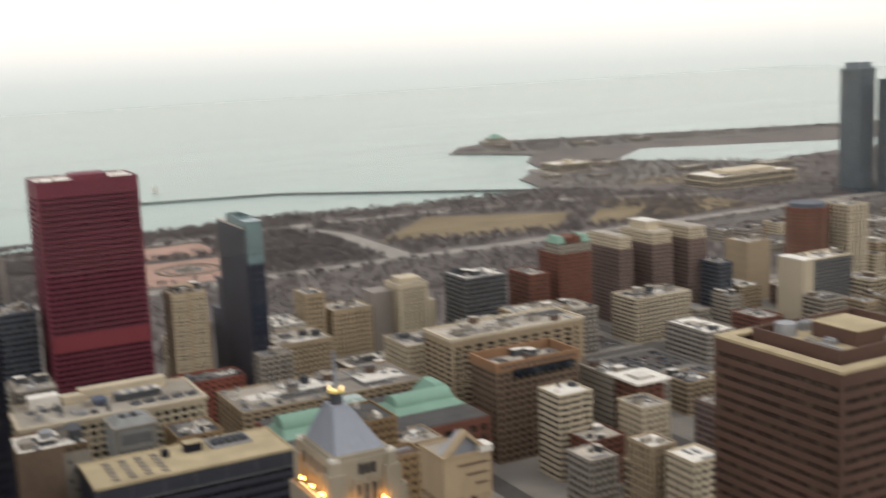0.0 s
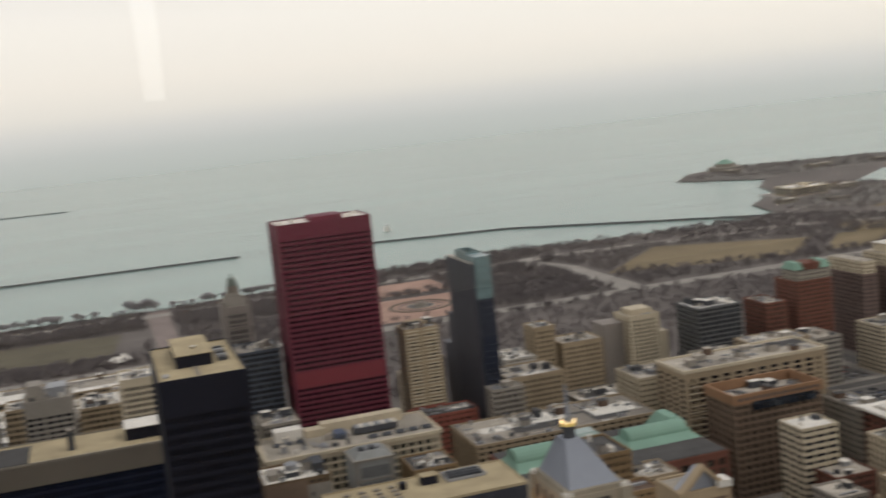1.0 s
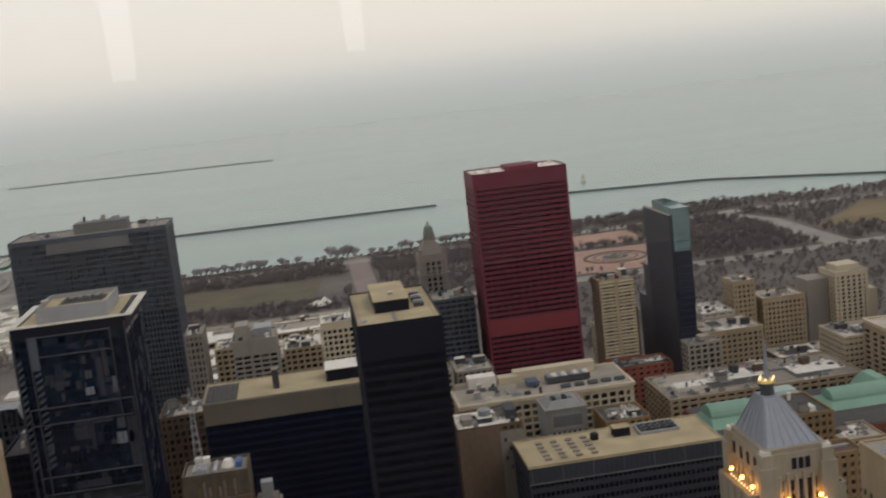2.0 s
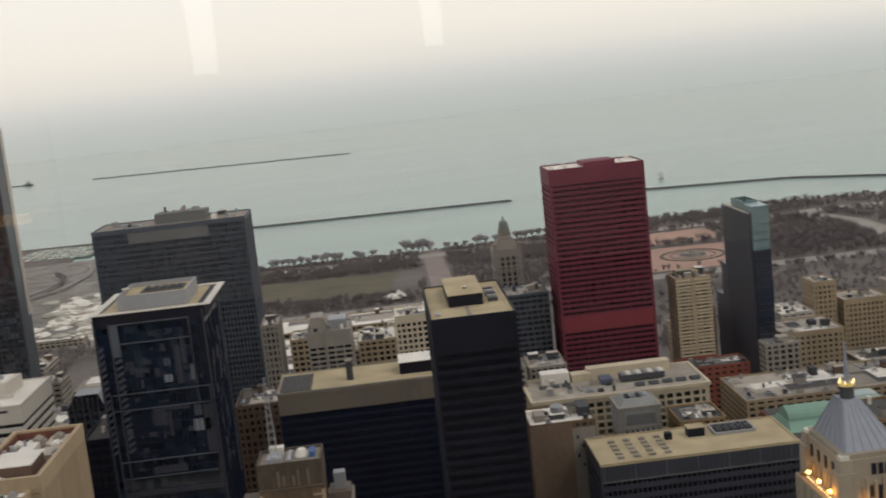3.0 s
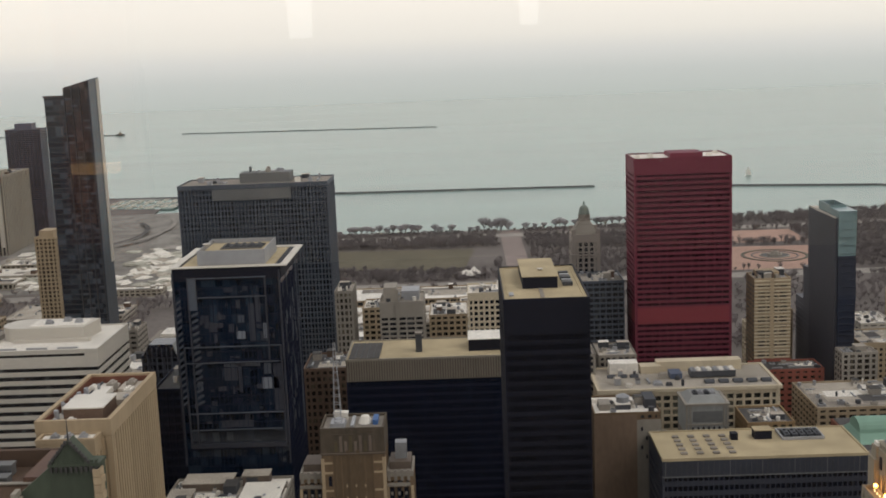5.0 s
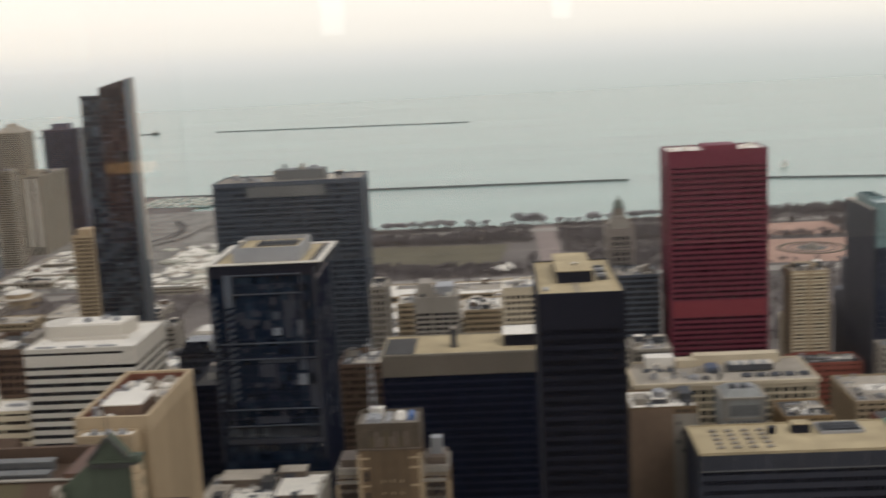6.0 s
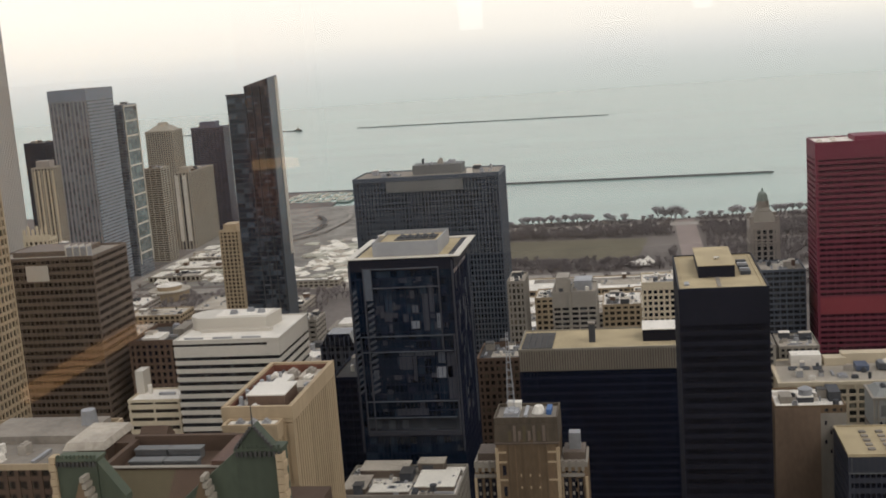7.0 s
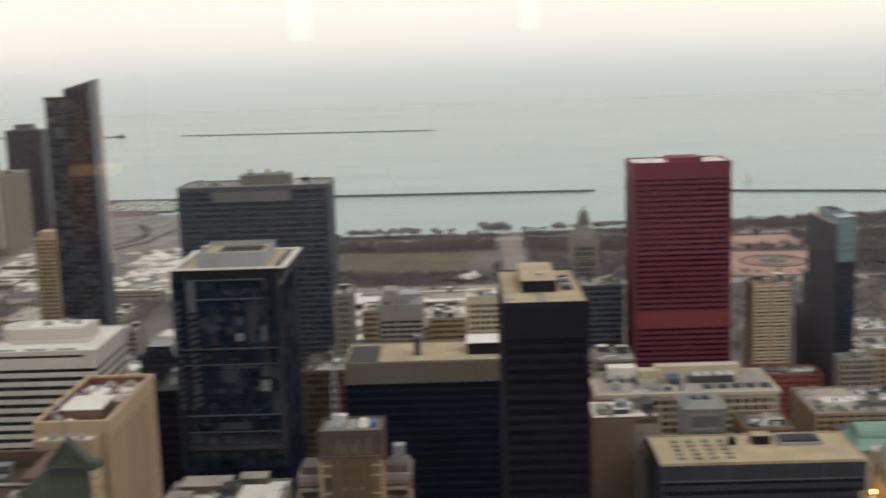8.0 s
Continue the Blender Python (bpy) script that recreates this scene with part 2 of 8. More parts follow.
def solid(root, name, pts, faces, material, label=""):
    """A small closed shape from plan corners in the world."""
    r = root.location
    bm = bmesh.new()
    v = [bm.verts.new((p[0] - r.x, p[1] - r.y, p[2] - r.z)) for p in pts]
    for f in faces:
        bm.faces.new([v[i] for i in f])
    bmesh.ops.recalc_face_normals(bm, faces=bm.faces)
    return part(name, bm, material, root, (0, 0, 0), label)


def frustum(root, name, x0, x1, y0, y1, z0, u0, u1, v0, v1, z1, material, label=""):
    p = [(x0, y0, z0), (x1, y0, z0), (x1, y1, z0), (x0, y1, z0), (u0, v0, z1), (u1, v0, z1), (u1, v1, z1), (u0, v1, z1)]
    f = [(3, 2, 1, 0), (4, 5, 6, 7), (0, 1, 5, 4), (1, 2, 6, 5), (2, 3, 7, 6), (3, 0, 4, 7)]
    return solid(root, name, p, f, material, label)


def gable(root, name, x0, x1, y0, y1, z0, z1, material, along="y", label=""):
    if along == "y":
        m = (x0 + x1) / 2
        p = [(x0, y0, z0), (x1, y0, z0), (m, y0, z1), (x0, y1, z0), (x1, y1, z0), (m, y1, z1)]
    else:
        m = (y0 + y1) / 2
        p = [(x0, y0, z0), (x0, y1, z0), (x0, m, z1), (x1, y0, z0), (x1, y1, z0), (x1, m, z1)]
    return solid(root, name, p, [(0, 1, 2), (3, 5, 4), (0, 3, 4, 1), (1, 4, 5, 2), (2, 5, 3, 0)], material, label)


def vault(root, name, x0, x1, y0, y1, z0, rise, material, along="x", steps=8, label=""):
    """A barrel roof with closed ends."""
    p, f = [], []
    for end in (0, 1):
        for k in range(steps + 1):
            a = math.pi * k / steps
            if along == "x":
                m, h = (y0 + y1) / 2, (y1 - y0) / 2
                p.append(((x0, x1)[end], m - h * math.cos(a), z0 + rise * math.sin(a)))
            else:
                m, h = (x0 + x1) / 2, (x1 - x0) / 2
                p.append((m - h * math.cos(a), (y0, y1)[end], z0 + rise * math.sin(a)))
    n = steps + 1
    f = [(k, k + 1, n + k + 1, n + k) for k in range(steps)] + [tuple(range(n)), tuple(range(n, 2 * n)), (0, steps, n + steps, n)]
    return solid(root, name, p, f, material, label)


def drum(root, name, x, y, z0, z1, r0, material, r1=None, sides=12, label=""):
    bm = bmesh.new()
    bmesh.ops.create_cone(bm, cap_ends=True, segments=sides, radius1=r0, radius2=r0 if r1 is None else r1, depth=z1 - z0,
                          matrix=Matrix.Translation((0, 0, (z1 - z0) / 2)))
    r = root.location
    return part(name, bm, material, root, (x - r.x, y - r.y, z0 - r.z), label)


def air_unit(root, x, y, z, sx, sy, sz, material):
    """A rooftop plant box with its two fan cowls."""
    key = ("unit", round(sx, 1), round(sy, 1), round(sz, 1), material.name)
    if key not in MESHES:
        bm = bmesh.new()
        bmesh.ops.create_cube(bm, size=1, matrix=Matrix.Translation((0, 0, sz / 2)) @ Matrix.Diagonal((sx, sy, sz, 1)))
        bmesh.ops.create_cube(bm, size=1, matrix=Matrix.Translation((0, 0, 0.1)) @ Matrix.Diagonal((sx + 0.5, sy + 0.5, 0.3, 1)))
        for k in (-1, 1):
            at = (k * sx * 0.24, 0, sz + 0.25) if sx > sy else (0, k * sy * 0.24, sz + 0.25)
            bmesh.ops.create_cone(bm, cap_ends=True, segments=8, radius1=min(sx, sy) * 0.3, radius2=min(sx, sy) * 0.26, depth=0.6, matrix=Matrix.Translation(at))
        me = bpy.data.meshes.new("air_unit")
        bm.to_mesh(me)
        bm.free()
        me.materials.append(material)
        MESHES[key] = me
    r = root.location
    return part("air_unit", MESHES[key], material, root, (x - r.x, y - r.y, z - r.z))


def clutter(root, x0, x1, y0, y1, z, n, seed, mats=None):
    """Plant, ducts and vents scattered on a flat roof."""
    rnd = random.Random(seed)
    mats = mats or (STEEL, DARKMETAL, WHITE_ROOF, CONCRETE, STEEL)
    used = []
    for k in range(n * 3):
        if len(used) >= n:
            break
        kind = rnd.random()
        sx, sy, sz = rnd.choice((2.5, 3.5, 5)), rnd.choice((2.5, 4, 6)), rnd.choice((1.4, 2, 2.8))
        if kind > 0.75:
            sx, sy, sz = (rnd.choice((7, 10)), 1.2, 1.0) if rnd.random() < 0.5 else (1.2, rnd.choice((7, 10)), 1.0)
        if x1 - x0 < sx + 3 or y1 - y0 < sy + 3:
            continue
        x, y = rnd.uniform(x0 + sx / 2 + 1, x1 - sx / 2 - 1), rnd.uniform(y0 + sy / 2 + 1, y1 - sy / 2 - 1)
        if any(abs(x - a) < (sx + c) / 2 + 0.6 and abs(y - b) < (sy + d) / 2 + 0.6 for a, b, c, d in used):
            continue
        used.append((x, y, sx, sy))
        m = rnd.choice(mats)
        if kind > 0.75:
            block(root, "duct", x - sx / 2, x + sx / 2, y - sy / 2, y + sy / 2, z, z + sz, STEEL)
        elif kind > 0.6:
            drum(root, "vent_pipe", x, y, z, z + sz + 0.8, 0.9, m, sides=8)
        elif kind > 0.45:
            hut = block(root, "stair_house", x - sx / 2, x + sx / 2, y - sy / 2, y + sy / 2, z, z + sz + 1.2, m)
            block(root, "stair_house_roof", x - sx / 2 - 0.2, x + sx / 2 + 0.2, y - sy / 2 - 0.2, y + sy / 2 + 0.2, z + sz + 1.2, z + sz + 1.45, rnd.choice((WHITE_ROOF, PALE_ROOF, DARK_ROOF)), "", hut)
        else:
            air_unit(root, x, y, z, sx, sy, sz, m)


def roof_clutter(root, x0, x1, y0, y1, z, n, seed):
    """Many small fittings on a roof, too small to pick apart: patches, plant boxes, huts, ducts and tanks in one mesh."""
    rnd = random.Random(seed * 13 + 5)
    looks = (WHITE_ROOF, PALE_ROOF, GREY_ROOF, DARK_ROOF, STEEL, DARKMETAL, CONCRETE, BRICK)
    r = root.location
    verts, faces, which, used = [], [], [], []

    def prism(cx, cy, sx, sy, za, zb, look, sides=4):
        b = len(verts)
        for zz in (za, zb):
            for k in range(sides):
                a = 2 * math.pi * (k + 0.5) / sides
                q = 0.5 / math.cos(math.pi / sides)
                verts.append((cx + sx * q * math.cos(a) - r.x, cy + sy * q * math.sin(a) - r.y, zz - r.z))
        for k in range(sides):
            m = (k + 1) % sides
            faces.append((b + k, b + m, b + sides + m, b + sides + k))
        faces.append(tuple(b + sides + k for k in range(sides)))
        which.extend([look] * (sides + 1))
    for k in range(max(1, n // 3)):
        sx, sy = rnd.uniform(0.2, 0.5) * (x1 - x0), rnd.uniform(0.2, 0.5) * (y1 - y0)
        prism(rnd.uniform(x0 + sx / 2, x1 - sx / 2), rnd.uniform(y0 + sy / 2, y1 - sy / 2), sx, sy, z - 0.05, z + 0.03 + 0.012 * k, rnd.choice((0, 1, 2, 3, 1)))
    for k in range(n * 3):
        if len(used) >= n:
            break
        kind = rnd.random()
        sx, sy, h = rnd.uniform(1.2, 4.5), rnd.uniform(1.2, 4.5), rnd.uniform(0.7, 2.4)
        if kind < 0.2:
            sx, sy, h = (rnd.uniform(5, 11), 0.9, 0.8) if rnd.random() < 0.5 else (0.9, rnd.uniform(5, 11), 0.8)
        elif kind < 0.36:
            sx, sy, h = rnd.uniform(3.5, 8), rnd.uniform(4, 8), rnd.uniform(2.6, 5)
        if x1 - x0 < sx + 1.5 or y1 - y0 < sy + 1.5:
            continue
        cx, cy = rnd.uniform(x0 + sx / 2, x1 - sx / 2), rnd.uniform(y0 + sy / 2, y1 - sy / 2)
        if any(abs(cx - a) < (sx + c) / 2 + 0.4 and abs(cy - b) < (sy + d) / 2 + 0.4 for a, b, c, d in used):
            continue
        used.append((cx, cy, sx, sy))
        if kind < 0.2:
            prism(cx, cy, sx, sy, z, z + h, 4)
        elif kind < 0.36:
            prism(cx, cy, sx, sy, z, z + h, rnd.choice((6, 7, 6, 5)))
            prism(cx, cy, sx + 0.3, sy + 0.3, z + h, z + h + 0.25, rnd.choice((0, 1, 3)))
        elif kind < 0.5:
            prism(cx, cy, sx * 0.7, sx * 0.7, z, z + h + 1, rnd.choice((4, 5, 0)), 8)
        else:
            prism(cx, cy, sx, sy, z, z + h, rnd.choice((4, 4, 5, 0, 6)))
            prism(cx, cy, sx * 0.6, sy * 0.6, z + h, z + h + 0.35, 5, 8)
    me = bpy.data.meshes.new("roof_plant")
    me.from_pydata(verts, [], faces)
    for m in looks:
        me.materials.append(m)
    for poly, k in zip(me.polygons, which):
        poly.material_index = k
    tagged(part("roof_plant", me, STEEL, root), kind="stuff")


def facade(root, x0, x1, y0, y1, z0, z1, wall, glass, fl=3.9, bay=4.5, band=1.4, pier=1.0, proud=0.45, lead="pier", top=0.0, corner=0.0, joined=False):
    """A storeyed block: recessed glass, a band at every floor and piers between the bays, each its own piece."""
    block(root, "glazing", x0 + proud, x1 - proud, y0 + proud, y1 - proud, z0, z1 - 0.2, glass)
    pieces = []

    def put(name, *spot):
        if joined:
            pieces.append(spot[:6])
        else:
            block(root, name, *spot)
    off_b, off_p = (0.0, 0.12) if lead == "band" else (0.12, 0.0)
    n = max(1, round((z1 - z0 - top) / fl))
    step = (z1 - z0 - top) / n
    if band > 0:
        for k in range(n):
            put("floor_band", x0 + off_b, x1 - off_b, y0 + off_b, y1 - off_b, z0 + k * step, z0 + k * step + band, wall)
    if top > 0:
        put("top_band", x0 + 0.02, x1 - 0.02, y0 + 0.02, y1 - 0.02, z1 - top, z1 - 0.1, wall)
    if pier > 0:
        for a0, a1, horizontal in ((x0, x1, True), (y0, y1, False)):
            m = max(1, round((a1 - a0) / bay))
            for side in (0, 1):
                for k in range(m + 1):
                    wdt = corner if corner and k in (0, m) else pier
                    c = a0 + (a1 - a0) * k / m
                    c = min(max(c, a0 + wdt / 2 + off_p), a1 - wdt / 2 - off_p)
                    if not horizontal and k in (0, m):
                        continue
                    dep = proud + 0.3
                    if horizontal:
                        yy = y0 + off_p if side == 0 else y1 - off_p - dep
                        put("pier", c - wdt / 2, c + wdt / 2, yy, yy + dep, z0, z1 - 0.15 - top, wall)
                    else:
                        xx = x0 + off_p if side == 0 else x1 - off_p - dep
                        put("pier", xx, xx + dep, c - wdt / 2, c + wdt / 2, z0, z1 - 0.15 - top, wall)
    if pieces:
        r = root.location
        verts, faces = [], []
        for a, b, c, d, e, f in pieces:
            n = len(verts)
            verts += [(u - r.x, v - r.y, q - r.z) for q in (e, f) for u, v in ((a, c), (b, c), (b, d), (a, d))]
            faces += [tuple(n + i for i in s) for s in ((3, 2, 1, 0), (4, 5, 6, 7), (0, 1, 5, 4), (1, 2, 6, 5), (2, 3, 7, 6), (3, 0, 4, 7))]
        me = bpy.data.meshes.new("wall_grid")
        me.from_pydata(verts, [], faces)
        me.materials.append(wall)
        tagged(part("wall_grid", me, wall, root), kind="stuff")


def roof_on(root, x0, x1, y0, y1, z, material, edge, parapet=1.1, t=0.6):
    block(root, "roof", x0 + t, x1 - t, y0 + t, y1 - t, z - 0.5, z + 0.05, material)
    ring(root, "parapet", x0 - 0.05, x1 + 0.05, y0 - 0.05, y1 + 0.05, z - 0.6, z + parapet, t, edge)


def tower(name, label, x0, x1, y0, y1, h, wall, glass, roof=GREY_ROOF, edge=None, parapet=1.1, units=4, seed=1, group="city blocks", category="building", **kw):
    root = thing(name, label, category, (x0 + x1) / 2, (y0 + y1) / 2, 0, group)
    kw.setdefault("joined", y0 > 560)
    facade(root, x0, x1, y0, y1, 0, h, wall, glass, **kw)
    roof_on(root, x0, x1, y0, y1, h, roof, edge or wall, parapet)
    if units:
        if kw["joined"]:
            roof_clutter(root, x0 + 1.2, x1 - 1.2, y0 + 1.2, y1 - 1.2, h + 0.05, 5 + units * 2, seed)
        else:
            clutter(root, x0 + 1, x1 - 1, y0 + 1, y1 - 1, h + 0.05, units, seed)
    TAKEN.append((x0, x1, y0, y1))
    return root


def sheet(name, pts, z, material, kind="structure", label="", thick=0.0):
    """A level sheet of ground by its outline."""
    bm = bmesh.new()
    f = bm.faces.new([bm.verts.new((x, y, z)) for x, y in pts])
    if f.normal.z < 0:
        f.normal_flip()
    f.normal_update()
    if thick:
        g = bmesh.ops.extrude_face_region(bm, geom=[f])
        bmesh.ops.translate(bm, verts=[v for v in g["geom"] if isinstance(v, bmesh.types.BMVert)], vec=(0, 0, -thick))
        bmesh.ops.recalc_face_normals(bm, faces=bm.faces)
    bmesh.ops.triangulate(bm, faces=bm.faces)
    me = bpy.data.meshes.new(name)
    bm.to_mesh(me)
    bm.free()
    me.materials.append(material)
    return tagged(new(name, me), label or name.replace("_", " "), "", "", kind)


# ---- ground, streets, park and lake ----
ASPHALT = mat("asphalt", (0.105, 0.097, 0.089), 0.9, var=0.3, big=0.02, fine=0.3)
PAVING = mat("pavement_concrete", (0.235, 0.212, 0.185), 0.9, var=0.3, big=0.03)
ROADPALE = mat("worn_concrete_road", (0.30, 0.27, 0.235), 0.9, var=0.2, big=0.03)
GROUND = mat("winter_ground", (0.14, 0.12, 0.107), 0.95, var=0.35, big=0.012, fine=0.15)
LAWN = mat("dormant_lawn", (0.125, 0.108, 0.072), 0.95, var=0.25, big=0.015, fine=0.12)
STRAW = mat("straw_coloured_lawn", (0.225, 0.172, 0.10), 0.95, var=0.25, big=0.012, fine=0.1)
PINK = mat("pink_gravel_plaza", (0.40, 0.255, 0.195), 0.95, var=0.15, big=0.03)
REDDISH = mat("reddish_paved_road", (0.26, 0.208, 0.185), 0.95, var=0.22, big=0.05)
SAND = mat("pale_bare_earth", (0.205, 0.188, 0.165), 0.95, var=0.45, big=0.03, fine=0.2)
BARK = mat("bare_bark", (0.198, 0.172, 0.165), 0.95, var=0.3)
TWIGS = mat("pale_twigs", (0.30, 0.275, 0.275), 0.95, var=0.25)
EVERGREEN = mat("dull_shrub", (0.13, 0.115, 0.088), 0.95, var=0.3)
ROCK = mat("breakwater_stone", (0.12, 0.12, 0.115), 0.9, var=0.3, big=0.1)
LAKE = water_material("lake_water", (0.172, 0.26, 0.222))

sheet("water", [(-6000, 1400), (6000, 1400), (6000, 6000), (-6000, 6000)], -2.0, LAKE, label="calm grey-green lake water under haze")
SHORE = [(-4000, -2500), (4500, -2500), (4500, 2150), (2900, 2230), (2360, 2300), (1850, 2500), (1560, 2610), (1400, 2550), (1300, 2420),
         (1420, 2240), (1330, 2120), (1285, 2000), (1150, 1860), (1112, 1730), (1010, 1690), (820, 1700), (620, 1735), (300, 1690), (60, 1650),
         (-190, 1665), (-400, 1740), (-540, 1960), (-560, 2180), (-700, 2215), (-900, 2010), (-4000, 2010)]
sheet("ground", SHORE, 0.0, GROUND, label="flat city ground with brown winter park soil", thick=4)
sheet("harbour_water", [(1470, 1990), (1660, 1745), (1990, 1800), (2600, 1700), (2700, 1850), (2080, 1935), (1660, 2150)], 0.12, LAKE, label="sheltered harbour basin water")
sheet("city_paving", [(-1500, -600), (1500, -600), (1500, 905), (-1500, 905)], 0.06, ASPHALT, label="dark asphalt streets of the city grid")
sheet("park_lawn", [(-215, 1378), (-6, 1354), (8, 1498), (-215, 1516)], 0.12, LAWN, label="dull green dormant lawn in the park")
sheet("south_lawn", [(640, 1400), (880, 1325), (985, 1440), (790, 1560)], 0.12, STRAW, label="straw coloured sports lawn in the park")
sheet("south_lawn_edge", [(930, 1330), (1000, 1310), (1090, 1400), (1030, 1440)], 0.12, STRAW, label="straw coloured lawn strip")
sheet("road_jackson", [(46, 905), (74, 905), (74, 1640), (46, 1640)], 0.16, REDDISH, label="reddish paved park drive leading to the lake")
sheet("road_columbus", [(-1200, 1256), (1500, 1256), (1500, 1284), (-1200, 1284)], 0.14, ROADPALE, label="pale concrete avenue through the park")
sheet("road_michigan", [(-1200, 885), (1500, 885), (1500, 915), (-1200, 915)], 0.18, ROADPALE, label="wide avenue along the park edge")
sheet("road_lakeshore", [(-800, 1588), (560, 1588), (640, 1600), (860, 1570), (1040, 1560), (1250, 1440), (1260, 1470), (1050, 1590), (860, 1600), (640, 1632), (560, 1616), (-800, 1616)],
      0.2, ROADPALE, label="lakefront drive behind bare trees")
sheet("road_diagonal", [(575, 1610), (605, 1490), (600, 1270), (634, 1262), (636, 1500), (600, 1612)], 0.24, ROADPALE, label="pale curving road across the park")
sheet("rail_yard", [(960, 1150), (1500, 1130), (1500, 1250), (1000, 1250)], 0.24, GROUND, label="sunken rail yard with pale tracks")
sheet("north_plaza", [(-700, 925), (-215, 925), (-215, 1195), (-700, 1195)], 0.1, GROUND, label="paved plazas and dull lawns of the northern park")
sheet("works_yard", [(-606, 1300), (-330, 1300), (-330, 1580), (-606, 1580)], 0.1, SAND, label="pale churned earth of the park works")
sheet("great_lawn", [(-560, 960), (-430, 960), (-430, 1060), (-560, 1060)], 0.2, LAWN, label="dormant lawn in the northern park")
sheet("pier_head_land", [(-700, 1990), (-560, 1990), (-575, 2160), (-690, 2190)], 0.12, GROUND, label="rough lakefront landing ground")

for k in range(7):
    sheet("rail_track", [(980 + k * 4, 1160 + k * 17), (1490, 1140 + k * 17), (1490, 1143 + k * 17), (980 + k * 4, 1163 + k * 17)], 0.32, ROADPALE, label="pale railway track in the sunken yard")


def graded_hill():
    """Bare graded earth: a bumpy sheet with long low banks."""
    nx, ny = 44, 54
    verts, faces = [], []
    for i in range(nx + 1):
        for j in range(ny + 1):
            u, v = i / nx, j / ny
            x, y = -660 + 275 * u - 70 * v, 1560 + 410 * v
            e = min(u, 1 - u, v, 1 - v, 0.15) / 0.15
            verts.append((x, y, -0.3 + e * (3.2 + 5.5 * noise.noise(Vector((x * 0.011, y * 0.009, 3))) + 1.6 * noise.noise(Vector((x * 0.04, y * 0.035, 7))))))
    for i in range(nx):
        for j in range(ny):
            a = i * (ny + 1) + j
            faces.append((a, a + ny + 1, a + ny + 2, a + 1))
    me = bpy.data.meshes.new("graded_hill")
    me.from_pydata(verts, [], faces)
    me.materials.append(SAND)
    tagged(new("graded_hill", me), "bare graded earth bank of the park works", "", "", "structure")


graded_hill()


def curved_track(cx, cy, r, a0, a1, wide, z, material, label):
    pts = [(cx + (r + q) * math.cos(radians(a0 + (a1 - a0) * k / 14)), cy + (r + q) * 1.2 * math.sin(radians(a0 + (a1 - a0) * k / 14))) for q, ks in ((0, range(15)), (wide, range(14, -1, -1))) for k in ks]
    sheet("works_track", pts, z, material, label=label)


curved_track(-640, 1700, 150, -62, 40, 7, 6.2, ASPHALT, "dark curving haul road across the works")
curved_track(-660, 1740, 200, -50, 30, 6, 6.6, ROADPALE, "pale curving haul road across the works")
curved_track(-640, 1690, 95, -40, 70, 6, 7.2, ASPHALT, "dark curving haul road round the works")


def boat(x, y, turn, size):
    """A moored motor boat: hull with a pointed bow and a cabin."""
    b = thing("boat", "white motor boat moored by the landing", "boat", x, y, 0.5, "moored boats")
    b.rotation_euler = (0, 0, turn)
    s = size
    solid_local(b, "hull", [(-s, -s * 0.3, -0.4), (s * 0.5, -s * 0.28, -0.4), (s * 0.9, 0, -0.2), (s * 0.5, s * 0.28, -0.4), (-s, s * 0.3, -0.4),
                            (-s, -s * 0.36, 1.4), (s * 0.5, -s * 0.34, 1.6), (s * 1.15, 0, 2.0), (s * 0.5, s * 0.34, 1.6), (-s, s * 0.36, 1.4)],
                [(4, 3, 2, 1, 0), (5, 6, 7, 8, 9), (0, 1, 6, 5), (1, 2, 7, 6), (2, 3, 8, 7), (3, 4, 9, 8), (4, 0, 5, 9)], WHITE_ROOF)
    part("cabin", box_mesh(s * 0.8, s * 0.42, 1.6, WHITE), WHITE, b, (-s * 0.15, 0, 1.45))


def solid_local(root, name, pts, faces, material):
    me = bpy.data.meshes.new(name)
    me.from_pydata(pts, [], faces)
    me.materials.append(material)
    return part(name, me, material, root)


sail = thing("sailing_boat", "small white sailing boat out on the calm lake", "boat", 547, 2233, -2.0)
solid_local(sail, "hull", [(-5, -1.4, -0.4), (3, -1.4, -0.4), (5, 0, -0.2), (3, 1.4, -0.4), (-5, 1.4, -0.4), (-5.4, -1.8, 1.2), (3.4, -1.8, 1.3), (6.4, 0, 1.6), (3.4, 1.8, 1.3), (-5.4, 1.8, 1.2)],
            [(4, 3, 2, 1, 0), (5, 6, 7, 8, 9), (0, 1, 6, 5), (1, 2, 7, 6), (2, 3, 8, 7), (3, 4, 9, 8), (4, 0, 5, 9)], WHITE_ROOF)
part("mast", box_mesh(0.25, 0.25, 17, STEEL), STEEL, sail, (0.5, 0, 1.2))
solid_local(sail, "mainsail", [(0.3, -0.06, 2.4), (-5, -0.06, 2.6), (0.3, -0.06, 17.5), (0.3, 0.06, 2.4), (-5, 0.06, 2.6), (0.3, 0.06, 17.5)], [(0, 1, 2), (5, 4, 3), (0, 3, 4, 1), (1, 4, 5, 2), (2, 5, 3, 0)], WHITE_ROOF)
solid_local(sail, "foresail", [(0.8, -0.06, 2.0), (6, -0.06, 1.8), (0.8, -0.06, 13.5), (0.8, 0.06, 2.0), (6, 0.06, 1.8), (0.8, 0.06, 13.5)], [(0, 2, 1), (5, 3, 4), (0, 1, 4, 3), (1, 2, 5, 4), (2, 0, 3, 5)], WHITE_ROOF)
marina = random.Random(9)
sheet("marina_water", [(-668, 2052), (-522, 2020), (-512, 2120), (-560, 2168), (-650, 2176)], 0.3, LAKE, label="still marina water inside the landing")
